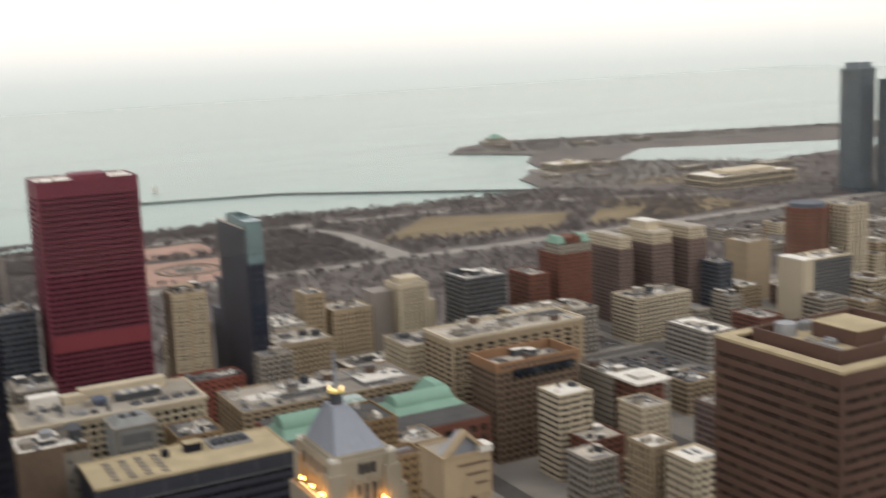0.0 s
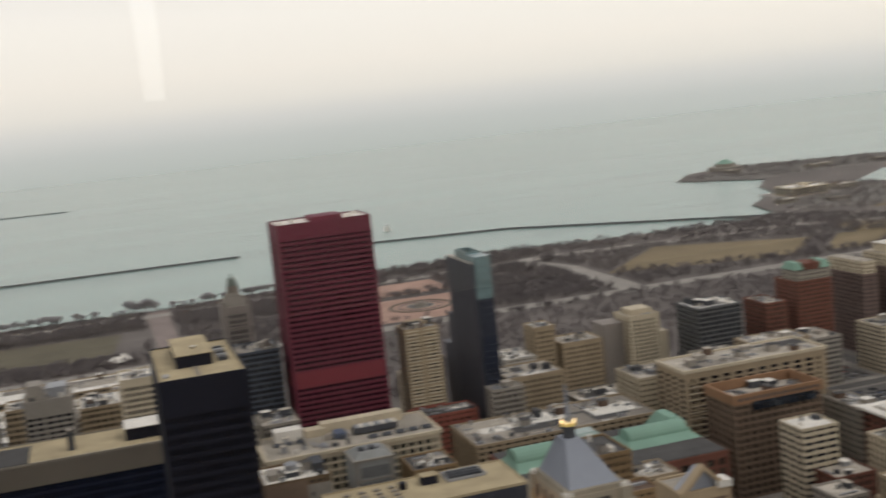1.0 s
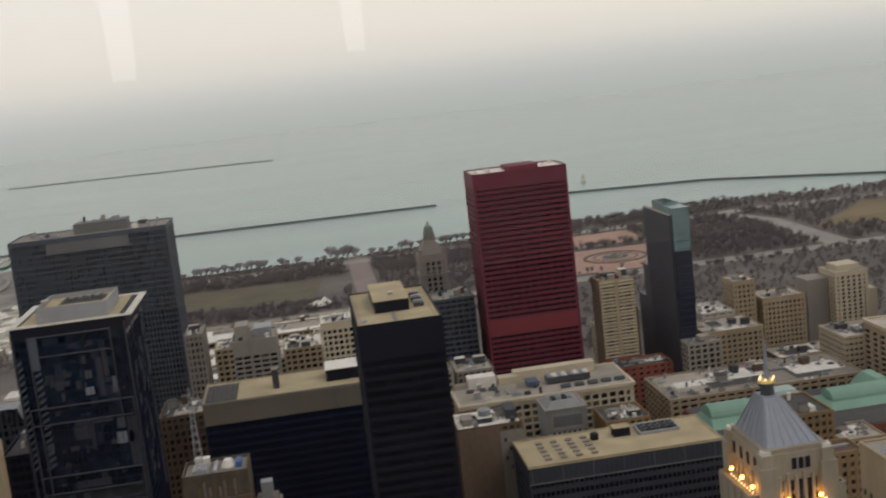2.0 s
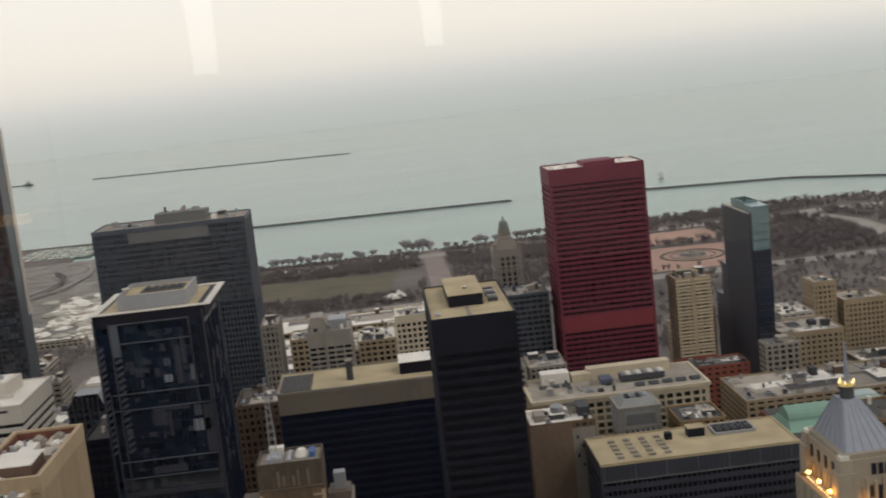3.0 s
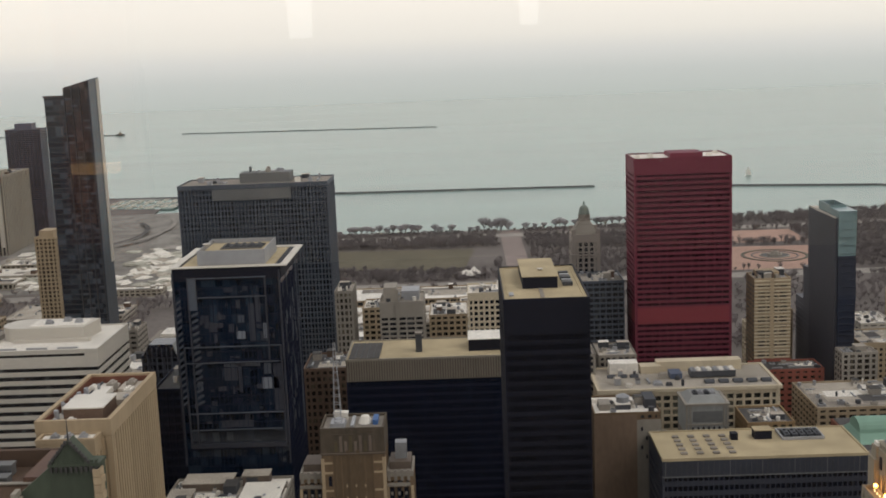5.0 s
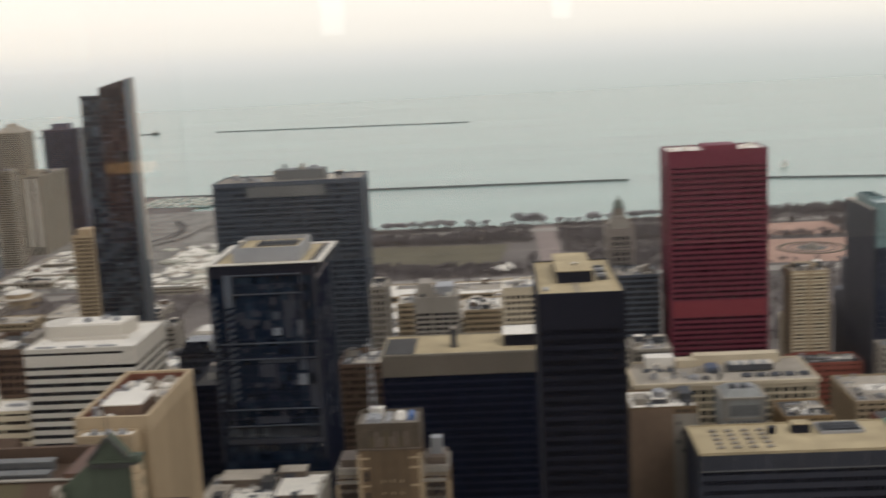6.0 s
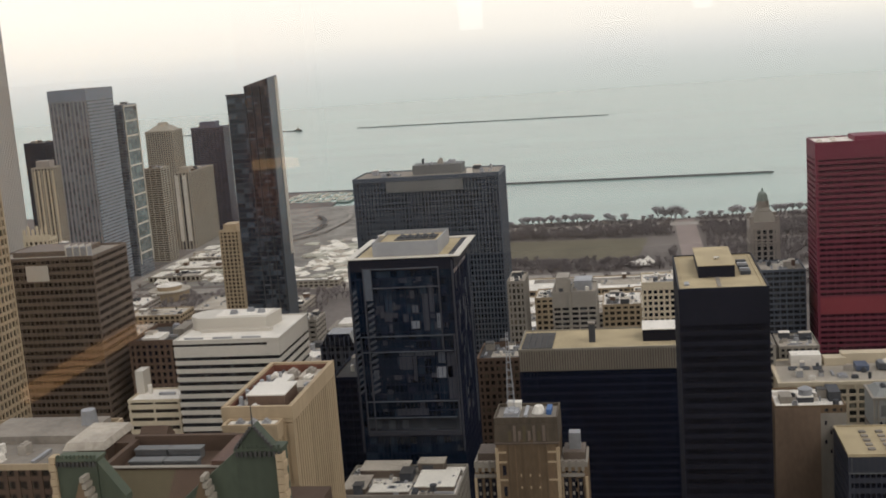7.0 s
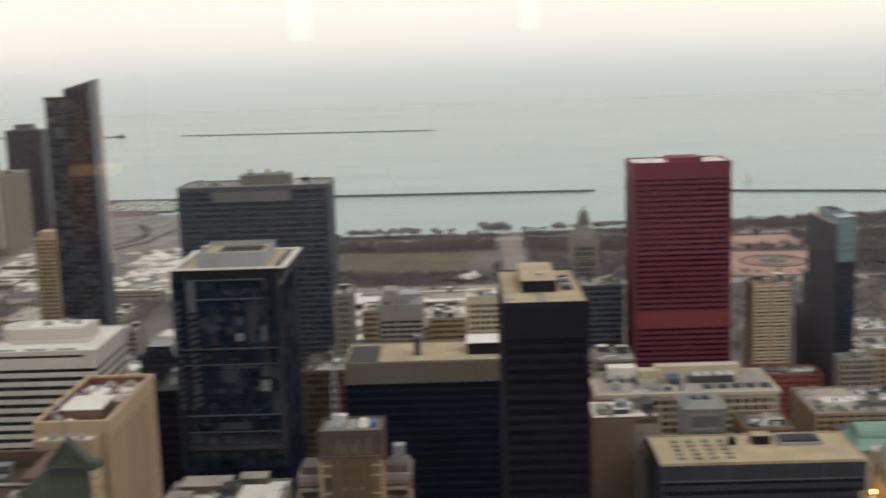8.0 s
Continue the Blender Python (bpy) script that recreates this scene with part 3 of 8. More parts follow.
for k in range(34):
    boat(-650 + 21 * (k % 7) + marina.uniform(-4, 4), 2046 + 24 * (k // 7) + marina.uniform(-5, 5), marina.uniform(0.2, 0.9), marina.uniform(4.5, 8.5))
for x0, x1, y0, y1 in ((-662, -520, 2060, 2062), (-660, -520, 2108, 2110), (-650, -530, 2156, 2158)):
    jetty = thing("jetty", "pale floating timber jetty among moored boats", "jetty", (x0 + x1) / 2, (y0 + y1) / 2, 0.3, "marina jetties")
    block(jetty, "deck", x0, x1, y0, y1, 0.3, 1.0, PAVING)
    for k in range(6):
        block(jetty, "pile", x0 + 4 + k * (x1 - x0 - 8) / 5, x0 + 4.5 + k * (x1 - x0 - 8) / 5, y0 - 0.5, y0, 0.3, 2.6, DARKMETAL)

# the fountain plaza: pink gravel, ring beds and a tiered basin
sheet("fountain_plaza", [(285, 1300), (432, 1290), (440, 1440), (300, 1450)], 0.12, PINK, label="pink gravel plaza round a fountain")
sheet("plaza_east_walk", [(300, 1475), (440, 1475), (440, 1570), (300, 1570)], 0.12, PINK, label="pale pink gravel promenade by the lake")
fountain = thing("fountain", "dry tiered stone fountain with round basin", "fountain", 370, 1378)
for r_out, r_in, z, m in ((40, 36, 0.9, EVERGREEN), (28, 26.5, 0.8, ROCK), (18, 16.6, 1.2, CONCRETE), (9, 7.6, 3.2, CONCRETE), (4.5, 3.4, 5.4, CONCRETE)):
    bm = bmesh.new()
    a = bmesh.ops.create_circle(bm, segments=28, radius=r_out)["verts"]
    loops = []
    for r, h in ((r_out, 0.15), (r_out, z), (r_in, z), (r_in, 0.15)):
        loops.append([bm.verts.new((r * math.cos(2 * math.pi * i / 28), r * math.sin(2 * math.pi * i / 28), h)) for i in range(28)])
    bmesh.ops.delete(bm, geom=a, context="VERTS")
    for k in range(4):
        for i in range(28):
            bm.faces.new((loops[k][i], loops[k][(i + 1) % 28], loops[(k + 1) % 4][(i + 1) % 28], loops[(k + 1) % 4][i]))
    part("hedge_ring" if m is EVERGREEN else "basin_rim", bm, m, fountain)
drum(fountain, "pedestal", 370, 1378, 0.12, 6.5, 1.6, CONCRETE, 1.0)
drum(fountain, "basin_floor", 370, 1378, 0.12, 0.3, 17, ROCK, sides=28)


def wall_line(name, label, x0, y0, x1, y1, wide, top):
    """A long low breakwater with a rubble skirt and a flat crest."""
    root = thing(name, label, "breakwater", (x0 + x1) / 2, (y0 + y1) / 2, -2.0, "harbour breakwaters")
    root.rotation_euler = (0, 0, math.atan2(y1 - y0, x1 - x0))
    n = math.hypot(x1 - x0, y1 - y0) / 2
    bm = bmesh.new()
    rnd = random.Random(int(x0))
    rows = []
    steps = int(n / 6)
    for i in range(steps + 1):
        u = -n + 2 * n * i / steps
        j = [rnd.uniform(-0.5, 0.5) for _ in range(4)]
        rows.append([bm.verts.new((u, -wide - j[0], -1)), bm.verts.new((u, -wide * 0.55 + j[1] * 0.5, top * 0.8 + j[2] * 0.4)),
                     bm.verts.new((u, wide * 0.55 + j[3] * 0.5, top * 0.8 - j[1] * 0.4)), bm.verts.new((u, wide + j[2], -1))])
    for a, b in zip(rows, rows[1:]):
        for k in range(3):
            bm.faces.new((a[k], b[k], b[k + 1], a[k + 1]))
    part("rubble_mound", bm, ROCK, root)
    part("crest_wall", box_mesh(2 * n - 4, wide * 0.6, top, CHARCOAL), CHARCOAL, root, (0, 0, 0.2))
    return root


wall_line("breakwater", "long dark stone breakwater crossing the calm lake", -760, 2205, 239, 2136, 3.2, 3.0)
wall_line("breakwater", "dark stone breakwater curving to the shore", 300, 2120, 720, 2010, 3.2, 3.0)
wall_line("breakwater", "dark stone breakwater reaching the park shore", 720, 2010, 1108, 1690, 3.2, 3.0)
wall_line("breakwater", "distant thin breakwater far out on the lake", -1002, 4097, -93, 3961, 2.2, 2.4)
wall_line("breakwater", "distant breakwater with a small harbour house", -1900, 4330, -1230, 4138, 2.2, 2.4)
wall_line("breakwater", "short outer harbour wall by the landing", -1100, 2235, -760, 2205, 3.2, 3.0)
house = thing("harbour_house", "small harbour light house on the breakwater end", "lighthouse", -1235, 4140, -2)
block(house, "base", -1250, -1222, 4132, 4148, -2, 4, ROCK)
block(house, "house", -1242, -1230, 4135, 4145, 4, 8.5, CONCRETE)
drum(house, "light_tower", -1236, 4140, 8.5, 14.5, 2.6, CONCRETE, 2.0)
drum(house, "lantern", -1236, 4140, 14.5, 17, 2.2, STEEL, 0.4)


# ---- bare winter trees ----
def bare_tree(rnd, verts, faces, x, y, h, spread, twigs):
    """Appends one bare tree: a tapered trunk, rising limbs and many fine twigs."""
    def spike(a, b, ra, rb):
        d = Vector(b) - Vector(a)
        u = d.orthogonal().normalized()
        v = d.cross(u).normalized()
        n = len(verts)
        for p, r in ((a, ra), (b, rb)):
            for k in range(3):
                c, s = math.cos(2.094 * k), math.sin(2.094 * k)
                verts.append((p[0] + r * (u.x * c + v.x * s), p[1] + r * (u.y * c + v.y * s), p[2] + r * (u.z * c + v.z * s)))
        for k in range(3):
            faces.append((n + k, n + (k + 1) % 3, n + 3 + (k + 1) % 3, n + 3 + k))
    def twig(a, b, ra):
        d = Vector(b) - Vector(a)
        u = d.orthogonal().normalized()
        v = d.cross(u).normalized()
        n = len(verts)
        for k in range(3):
            c, s = math.cos(2.094 * k), math.sin(2.094 * k)
            verts.append((a[0] + ra * (u.x * c + v.x * s), a[1] + ra * (u.y * c + v.y * s), a[2] + ra * (u.z * c + v.z * s)))
        verts.append(tuple(b))
        faces.extend(((n, n + 1, n + 3), (n + 1, n + 2, n + 3), (n + 2, n, n + 3)))
    h *= rnd.choice((0.7, 0.85, 1.0, 1.0, 1.12))
    fork = h * rnd.uniform(0.22, 0.32)
    spike((x, y, -0.2), (x + rnd.uniform(-0.3, 0.3), y + rnd.uniform(-0.3, 0.3), fork), h * 0.035, h * 0.024)
    limbs = []
    for k in range(6):
        a = 1.05 * k + rnd.uniform(-0.4, 0.4)
        r = spread * rnd.uniform(0.3, 0.62)
        e = (x + r * math.cos(a), y + r * math.sin(a), h * rnd.uniform(0.55, 0.8))
        spike((x, y, fork * rnd.uniform(0.85, 1.0)), e, h * 0.018, h * 0.008)
        limbs.append(e)
    for k in range(twigs):
        b = limbs[k % 6]
        t = rnd.uniform(0.15, 1.0)
        s = (x + (b[0] - x) * t, y + (b[1] - y) * t, fork + (b[2] - fork) * t)
        a, r = rnd.uniform(0, 6.283), rnd.uniform(0.25, 0.6) * spread
        e = (s[0] + r * math.cos(a), s[1] + r * math.sin(a), min(h * 1.03, s[2] + h * rnd.uniform(-0.1, 0.36)))
        twig(s, e, 0.23)


def mesh_from(name, verts, faces, material):
    me = bpy.data.meshes.new(name)
    me.from_pydata(verts, [], faces)
    me.materials.append(material)
    return me


def inside(x, y, pts):
    c = False
    for (xa, ya), (xb, yb) in zip(pts, pts[1:] + pts[:1]):
        if (ya > y) != (yb > y) and x < (xb - xa) * (y - ya) / (yb - ya) + xa:
            c = not c
    return c


CLEAR = [[(-215, 1378), (-6, 1354), (8, 1498), (-215, 1516)], [(640, 1400), (880, 1325), (985, 1440), (790, 1560)], [(930, 1330), (1000, 1310), (1090, 1400), (1030, 1440)],
         [(42, 905), (78, 905), (78, 1640), (42, 1640)], [(-1200, 1246), (1500, 1246), (1500, 1288), (-1200, 1288)], [(280, 1295), (436, 1285), (444, 1445), (295, 1455)],
         [(300, 1475), (440, 1475), (440, 1570), (300, 1570)], [(570, 1610), (600, 1490), (596, 1270), (638, 1262), (640, 1500), (605, 1612)], [(1000, 1190), (1500, 1180), (1500, 1222), (1000, 1232)],
         [(-800, 1585), (560, 1585), (640, 1597), (860, 1567), (860, 1603), (640, 1635), (560, 1619), (-800, 1619)], [(-330, 930), (40, 930), (40, 1190), (-330, 1190)]]


def wood(name, label, outline, count, seed, hmin, hmax, twigs):
    """A stand of bare trees kept off lawns, roads and plazas."""
    rnd = random.Random(seed)
    xs, ys = [p[0] for p in outline], [p[1] for p in outline]
    verts, faces, n, tries = [], [], 0, 0
    while n < count and tries < count * 8:
        tries += 1
        x, y = rnd.uniform(min(xs), max(xs)), rnd.uniform(min(ys), max(ys))
        if not inside(x, y, outline) or any(inside(x, y, c) for c in CLEAR):
            continue
        h = rnd.uniform(hmin, hmax)
        bare_tree(rnd, verts, faces, x, y, h, h * rnd.uniform(0.42, 0.6), twigs)
        n += 1
    return tagged(new(name, mesh_from(name, verts, faces, BARK)), label, "trees", "", "stuff")


wood("park_woods", "dense bare winter trees along the lakefront park", [(-330, 1522), (60, 1506), (290, 1460), (290, 1640), (60, 1596), (-300, 1606)], 1700, 11, 8, 10.5, 64)
wood("park_woods", "dense bare winter trees beside the park lawn", [(-325, 1240), (285, 1238), (285, 1500), (60, 1500), (20, 1340), (-190, 1370), (-190, 1500), (-325, 1500)], 1300, 12, 7, 12, 56)
wood("park_woods", "bare winter trees round the fountain plaza", [(290, 1238), (640, 1238), (640, 1720), (300, 1680)], 2000, 13, 7, 13, 54)
wood("park_woods", "bare winter trees along the southern park", [(640, 1238), (1100, 1300), (1250, 1450), (1110, 1690), (820, 1690), (640, 1720)], 2200, 14, 6, 12, 48)
wood("park_woods", "bare street trees behind the avenue", [(60, 920), (960, 920), (960, 1240), (60, 1240)], 2700, 15, 6, 11, 44)
wood("park_woods", "bare trees by the museums and harbour", [(1120, 1700), (1300, 1560), (2300, 1500), (2500, 1650), (1660, 1730), (1440, 1980), (1300, 1980)], 1500, 16, 8, 14, 34)
wood("park_woods", "bare scrub along the far peninsula", [(1310, 2410), (1560, 2560), (1850, 2440), (2400, 2230), (2400, 2150), (1800, 2260), (1460, 2260)], 1300, 17, 6, 12, 30)
wood("park_woods", "bare trees in the northern park", [(-606, 930), (-215, 930), (-215, 1190), (-330, 1300), (-606, 1300)], 900, 18, 7, 12, 40)

wood("park_woods", "bare brown trees between the lawn and the railway", [(-325, 1290), (36, 1290), (0, 1350), (-215, 1374), (-325, 1380)], 900, 20, 4, 7.5, 44)
wood("park_woods", "bare trees and scrub by the southern avenue", [(1000, 1300), (1700, 1300), (1900, 1500), (1300, 1570), (1100, 1440)], 1300, 21, 5, 10, 34)
wood("park_woods", "bare scrub along the railway cutting", [(940, 1130), (1500, 1120), (1500, 1310), (1000, 1310)], 1100, 22, 4, 9, 34)
wood("park_woods", "low bare thicket at the feet of the lakefront trees", [(-300, 1621), (290, 1621), (290, 1650), (-300, 1637)], 900, 19, 4, 6.5, 40)


def domed_tree(rnd, h, spread, twigs):
    """A park tree as two meshes: trunk with limbs, and a flat-domed crown of fine twigs."""
    trunk, crown = ([], []), ([], [])

    def spike(into, a, b, ra, rb):
        verts, faces = into
        d = Vector(b) - Vector(a)
        u = d.orthogonal().normalized()
        v = d.cross(u).normalized()
        n = len(verts)
        for p, r in ((a, ra), (b, rb)):
            for k in range(3):
                c, q = math.cos(2.094 * k), math.sin(2.094 * k)
                verts.append((p[0] + r * (u.x * c + v.x * q), p[1] + r * (u.y * c + v.y * q), p[2] + r * (u.z * c + v.z * q)))
        for k in range(3):
            faces.append((n + k, n + (k + 1) % 3, n + 3 + (k + 1) % 3, n + 3 + k))
    fork = h * 0.26
    spike(trunk, (0, 0, -0.3), (0, 0, fork), h * 0.035, h * 0.026)
    for k in range(9):
        a = 0.7 * k + rnd.uniform(-0.2, 0.2)
        r = spread * rnd.uniform(0.35, 0.75)
        tip = (r * math.cos(a), r * math.sin(a), h * rnd.uniform(0.6, 0.78))
        spike(trunk, (0, 0, fork * rnd.uniform(0.85, 1)), tip, h * 0.018, h * 0.008)
        for q in range(twigs // 9):
            t = rnd.uniform(0.3, 1.0)
            st = (tip[0] * t, tip[1] * t, fork + (tip[2] - fork) * t)
            b, rr = rnd.uniform(0, 6.283), spread * math.sqrt(rnd.random())
            end = (rr * math.cos(b), rr * math.sin(b))
            dome = h * (0.62 + 0.40 * math.sqrt(max(0.0, 1 - (rr / spread) ** 2)))
            mix = rnd.uniform(0.35, 0.75)
            spike(crown, st, (st[0] + (end[0] - st[0]) * mix, st[1] + (end[1] - st[1]) * mix, st[2] + (dome - st[2]) * rnd.uniform(0.45, 1.0)), 0.15, 0.04)
    return mesh_from("trunk", *trunk, TWIGS), mesh_from("crown", *crown, TWIGS)


first = [domed_tree(random.Random(100 + k), 15, 11, 190) for k in range(5)]
rnd = random.Random(7)
# clumps along the promenade: start, end, spacing and size of the trees
for xa, xb, gap, size in ((-218, -178, 11, 0.8), (-166, -92, 8, 1.0), (-90, -62, 7, 1.12), (-47, -38, 9, 0.9), (-22, -12, 9, 1.0), (4, 22, 12, 0.7), (24, 62, 7, 1.35), (84, 118, 9, 0.85), (128, 290, 10, 1.0)):
    x = xa
    while x < xb:
        tree = thing("tree", "bare spreading lakefront tree with fine dark twigs", "tree", x, 1640 + rnd.uniform(-7, 7) + max(0, x - 60) * 0.1, 0, "lakefront trees")
        k = size * rnd.uniform(0.88, 1.1)
        tree.scale = (k * rnd.uniform(0.9, 1.15), k, k * rnd.uniform(0.9, 1.1))
        tree.rotation_euler = (0, 0, rnd.uniform(0, 6.28))
        pick = rnd.randrange(5)
        part("trunk", first[pick][0], TWIGS, tree)
        part("crown", first[pick][1], TWIGS, tree)
        x += gap * rnd.uniform(0.5, 1.5)


# ---- the large towers ----
def red_tower():
    x0, x1, y0, y1, h = 113.5, 179.5, 777, 816, 183
    r = thing("office_tower", "tall wine-red steel office tower with horizontal window bands", "tower", 146, 796)
    TAKEN.append((x0, x1, y0, y1))
    block(r, "glazing", x0 + 0.5, x1 - 0.5, y0 + 0.5, y1 - 0.5, 0, h - 1, G_RED)
    for k in range(47):
        z = 2 + 3.72 * k
        if 66 < z < 79 or z > 171:
            continue
        block(r, "floor_band", x0, x1, y0, y1, z, z + 1.75, RED)
    block(r, "service_band", x0 - 0.05, x1 + 0.05, y0 - 0.05, y1 + 0.05, 69.2, 80.6, RED_BAND, "plain bright red service storey band")
    block(r, "top_band", x0 - 0.05, x1 + 0.05, y0 - 0.05, y1 + 0.05, 172.5, h - 0.3, RED)
    for k in range(13):
        c = x0 + 0.8 + (x1 - x0 - 1.6) * k / 12
        block(r, "pier", c - 0.18, c + 0.18, y0 + 0.3, y0 + 0.9, 0, 172.4, RED)
    for k in range(1, 8):
        c = y0 + (y1 - y0) * k / 8
        block(r, "pier", x0 + 0.14, x0 + 0.9, c - 0.4, c + 0.4, 0, 172.4, RED)
    for cx, cy in ((x0, y0), (x1 - 1.6, y0), (x0, y1 - 1.6), (x1 - 1.6, y1 - 1.6)):
        block(r, "corner_pier", cx - 0.1 if cx == x0 else cx, cx + 1.6 if cx == x0 else cx + 1.7, cy - 0.1 if cy == y0 else cy, cy + 1.6 if cy == y0 else cy + 1.7, 0, h - 0.2, RED)
    block(r, "roof", x0 + 0.7, x1 - 0.7, y0 + 0.7, y1 - 0.7, h - 0.6, h, WHITE_ROOF)
    ring(r, "parapet", x0, x1, y0, y1, h - 0.3, h + 0.9, 0.7, RED)
    block(r, "penthouse", 139, 161, 783, 806, h, h + 3.2, RED, "red rooftop plant house")
    for k in range(16):
        block(r, "roof_davit", x0 + 1.6 + k * 4.1, x0 + 1.9 + k * 4.1, y1 - 2.2, y1 - 1.9, h, h + 2.0, STEEL)
    for x, y in ((118, 790), (128, 800), (167, 792), (174, 805), (126, 783)):
        air_unit(r, x, y, h, 3.5, 3.5, 1.4, WHITE_ROOF)


G_TOWER = glazing("smoky_black_glass", (0.0105, 0.0112, 0.0185), (0.0165, 0.017, 0.025), 0.3, 2.6, 3.9, 0.35, 0.15)


def black_tower():
    x0, x1, y0, y1, h = 12.0, 43.4, 409, 473, 171
    r = thing("office_tower", "black steel office tower with a beige gravel roof", "tower", 27.7, 441)
    TAKEN.append((x0, x1, y0, y1))
    facade(r, x0, x1, y0, y1, 0, h, BLACK, G_TOWER, fl=3.9, bay=2.6, band=1.7, pier=0.2, proud=0.32, lead="band", top=13, corner=0.9)
    block(r, "roof", x0 + 0.6, x1 - 0.6, y0 + 0.6, y1 - 0.6, h - 0.6, h, BEIGE_ROOF)
    ring(r, "parapet", x0 - 0.05, x1 + 0.05, y0 - 0.05, y1 + 0.05, h - 1.2, h + 0.5, 0.6, BLACK)
    ring(r, "kerb", x0 + 1.8, x1 - 1.8, y0 + 1.8, y1 - 1.8, h, h + 0.35, 0.3, BEIGE_ROOF)
    house = block(r, "penthouse", 20.2, 33.4, 429, 466, h, h + 4.4, BLACK, "low black rooftop plant house")
    block(r, "penthouse_roof", 19.9, 33.7, 428.7, 466.3, h + 4.4, h + 4.7, BEIGE_ROOF, "", house)
    drum(r, "dish", 27.5, 440, h + 4.7, h + 5.6, 0.5, WHITE, 1.3, sides=10)
    for k in range(5):
        block(r, "duct", 35.6, 39.4, 432 + k * 5.2, 434.2 + k * 5.2, h, h + 1.4, STEEL if k % 2 else DARKMETAL)
    block(r, "duct", 26, 27.4, 412, 428.6, h, h + 0.3, GREY_ROOF)
    block(r, "duct", 14.5, 16.2, 416, 421, h, h + 0.6, STEEL)


def black_slab():
    x0, x1, y0, y1, h = -60.5, 42, 532, 569, 117
    r = thing("office_slab", "long black courthouse slab with bronze louvred top storey", "building", -9, 550)
    TAKEN.append((x0, x1, y0, y1))
    facade(r, x0, x1, y0, y1, 0, h - 10.5, NIGHT, G_NIGHT, fl=3.9, bay=1.7, band=1.2, pier=0.2, proud=0.3, corner=0.9)
    block(r, "plant_storey", x0 + 0.35, x1 - 0.35, y0 + 0.35, y1 - 0.35, h - 10.5, h - 0.6, BRONZE, "bronze louvred plant storey")
    n = 84
    for k in range(n + 1):
        c = x0 + 0.3 + (x1 - x0 - 0.6) * k / n
        block(r, "louvre_fin", c - 0.2, c + 0.2, y0, y0 + 0.4, h - 10.4, h - 0.6, UMBER)
    for k in range(1, 22):
        c = y0 + (y1 - y0) * k / 22
        block(r, "louvre_fin", x0, x0 + 0.4, c - 0.16, c + 0.16, h - 10.4, h - 0.6, BRONZE)
    block(r, "roof", x0 + 0.5, x1 - 0.5, y0 + 0.5, y1 - 0.5, h - 0.6, h, BEIGE_ROOF)
    ring(r, "parapet", x0 - 0.08, x1 + 0.08, y0 - 0.08, y1 + 0.08, h - 0.55, h + 0.6, 0.5, BRONZE)
    block(r, "grille", x0 + 1.5, x0 + 16, y0 + 2, y1 - 6, h, h + 0.5, DARK_ROOF, "dark grating over the plant well")
    for k in range(6):
        block(r, "grille_bar", x0 + 1.4 + k * 2.9, x0 + 1.6 + k * 2.9, y0 + 1.8, y1 - 5.8, h + 0.5, h + 0.8, DARKMETAL)
    stack = block(r, "chimney", -27.2, -24.2, 544, 548, h, h + 9.0, DARKMETAL, "dark square chimney")
    block(r, "chimney_cap", -27.5, -23.9, 543.7, 548.3, h + 9.0, h + 9.6, GREY_ROOF, "", stack)
    house = block(r, "penthouse", -1.5, 30, 543, 560, h, h + 5.5, BLACK, "black plant house with a white roof")
    block(r, "penthouse_roof", -1.8, 30.3, 542.7, 560.3, h + 5.5, h + 5.9, WHITE_ROOF, "", house)


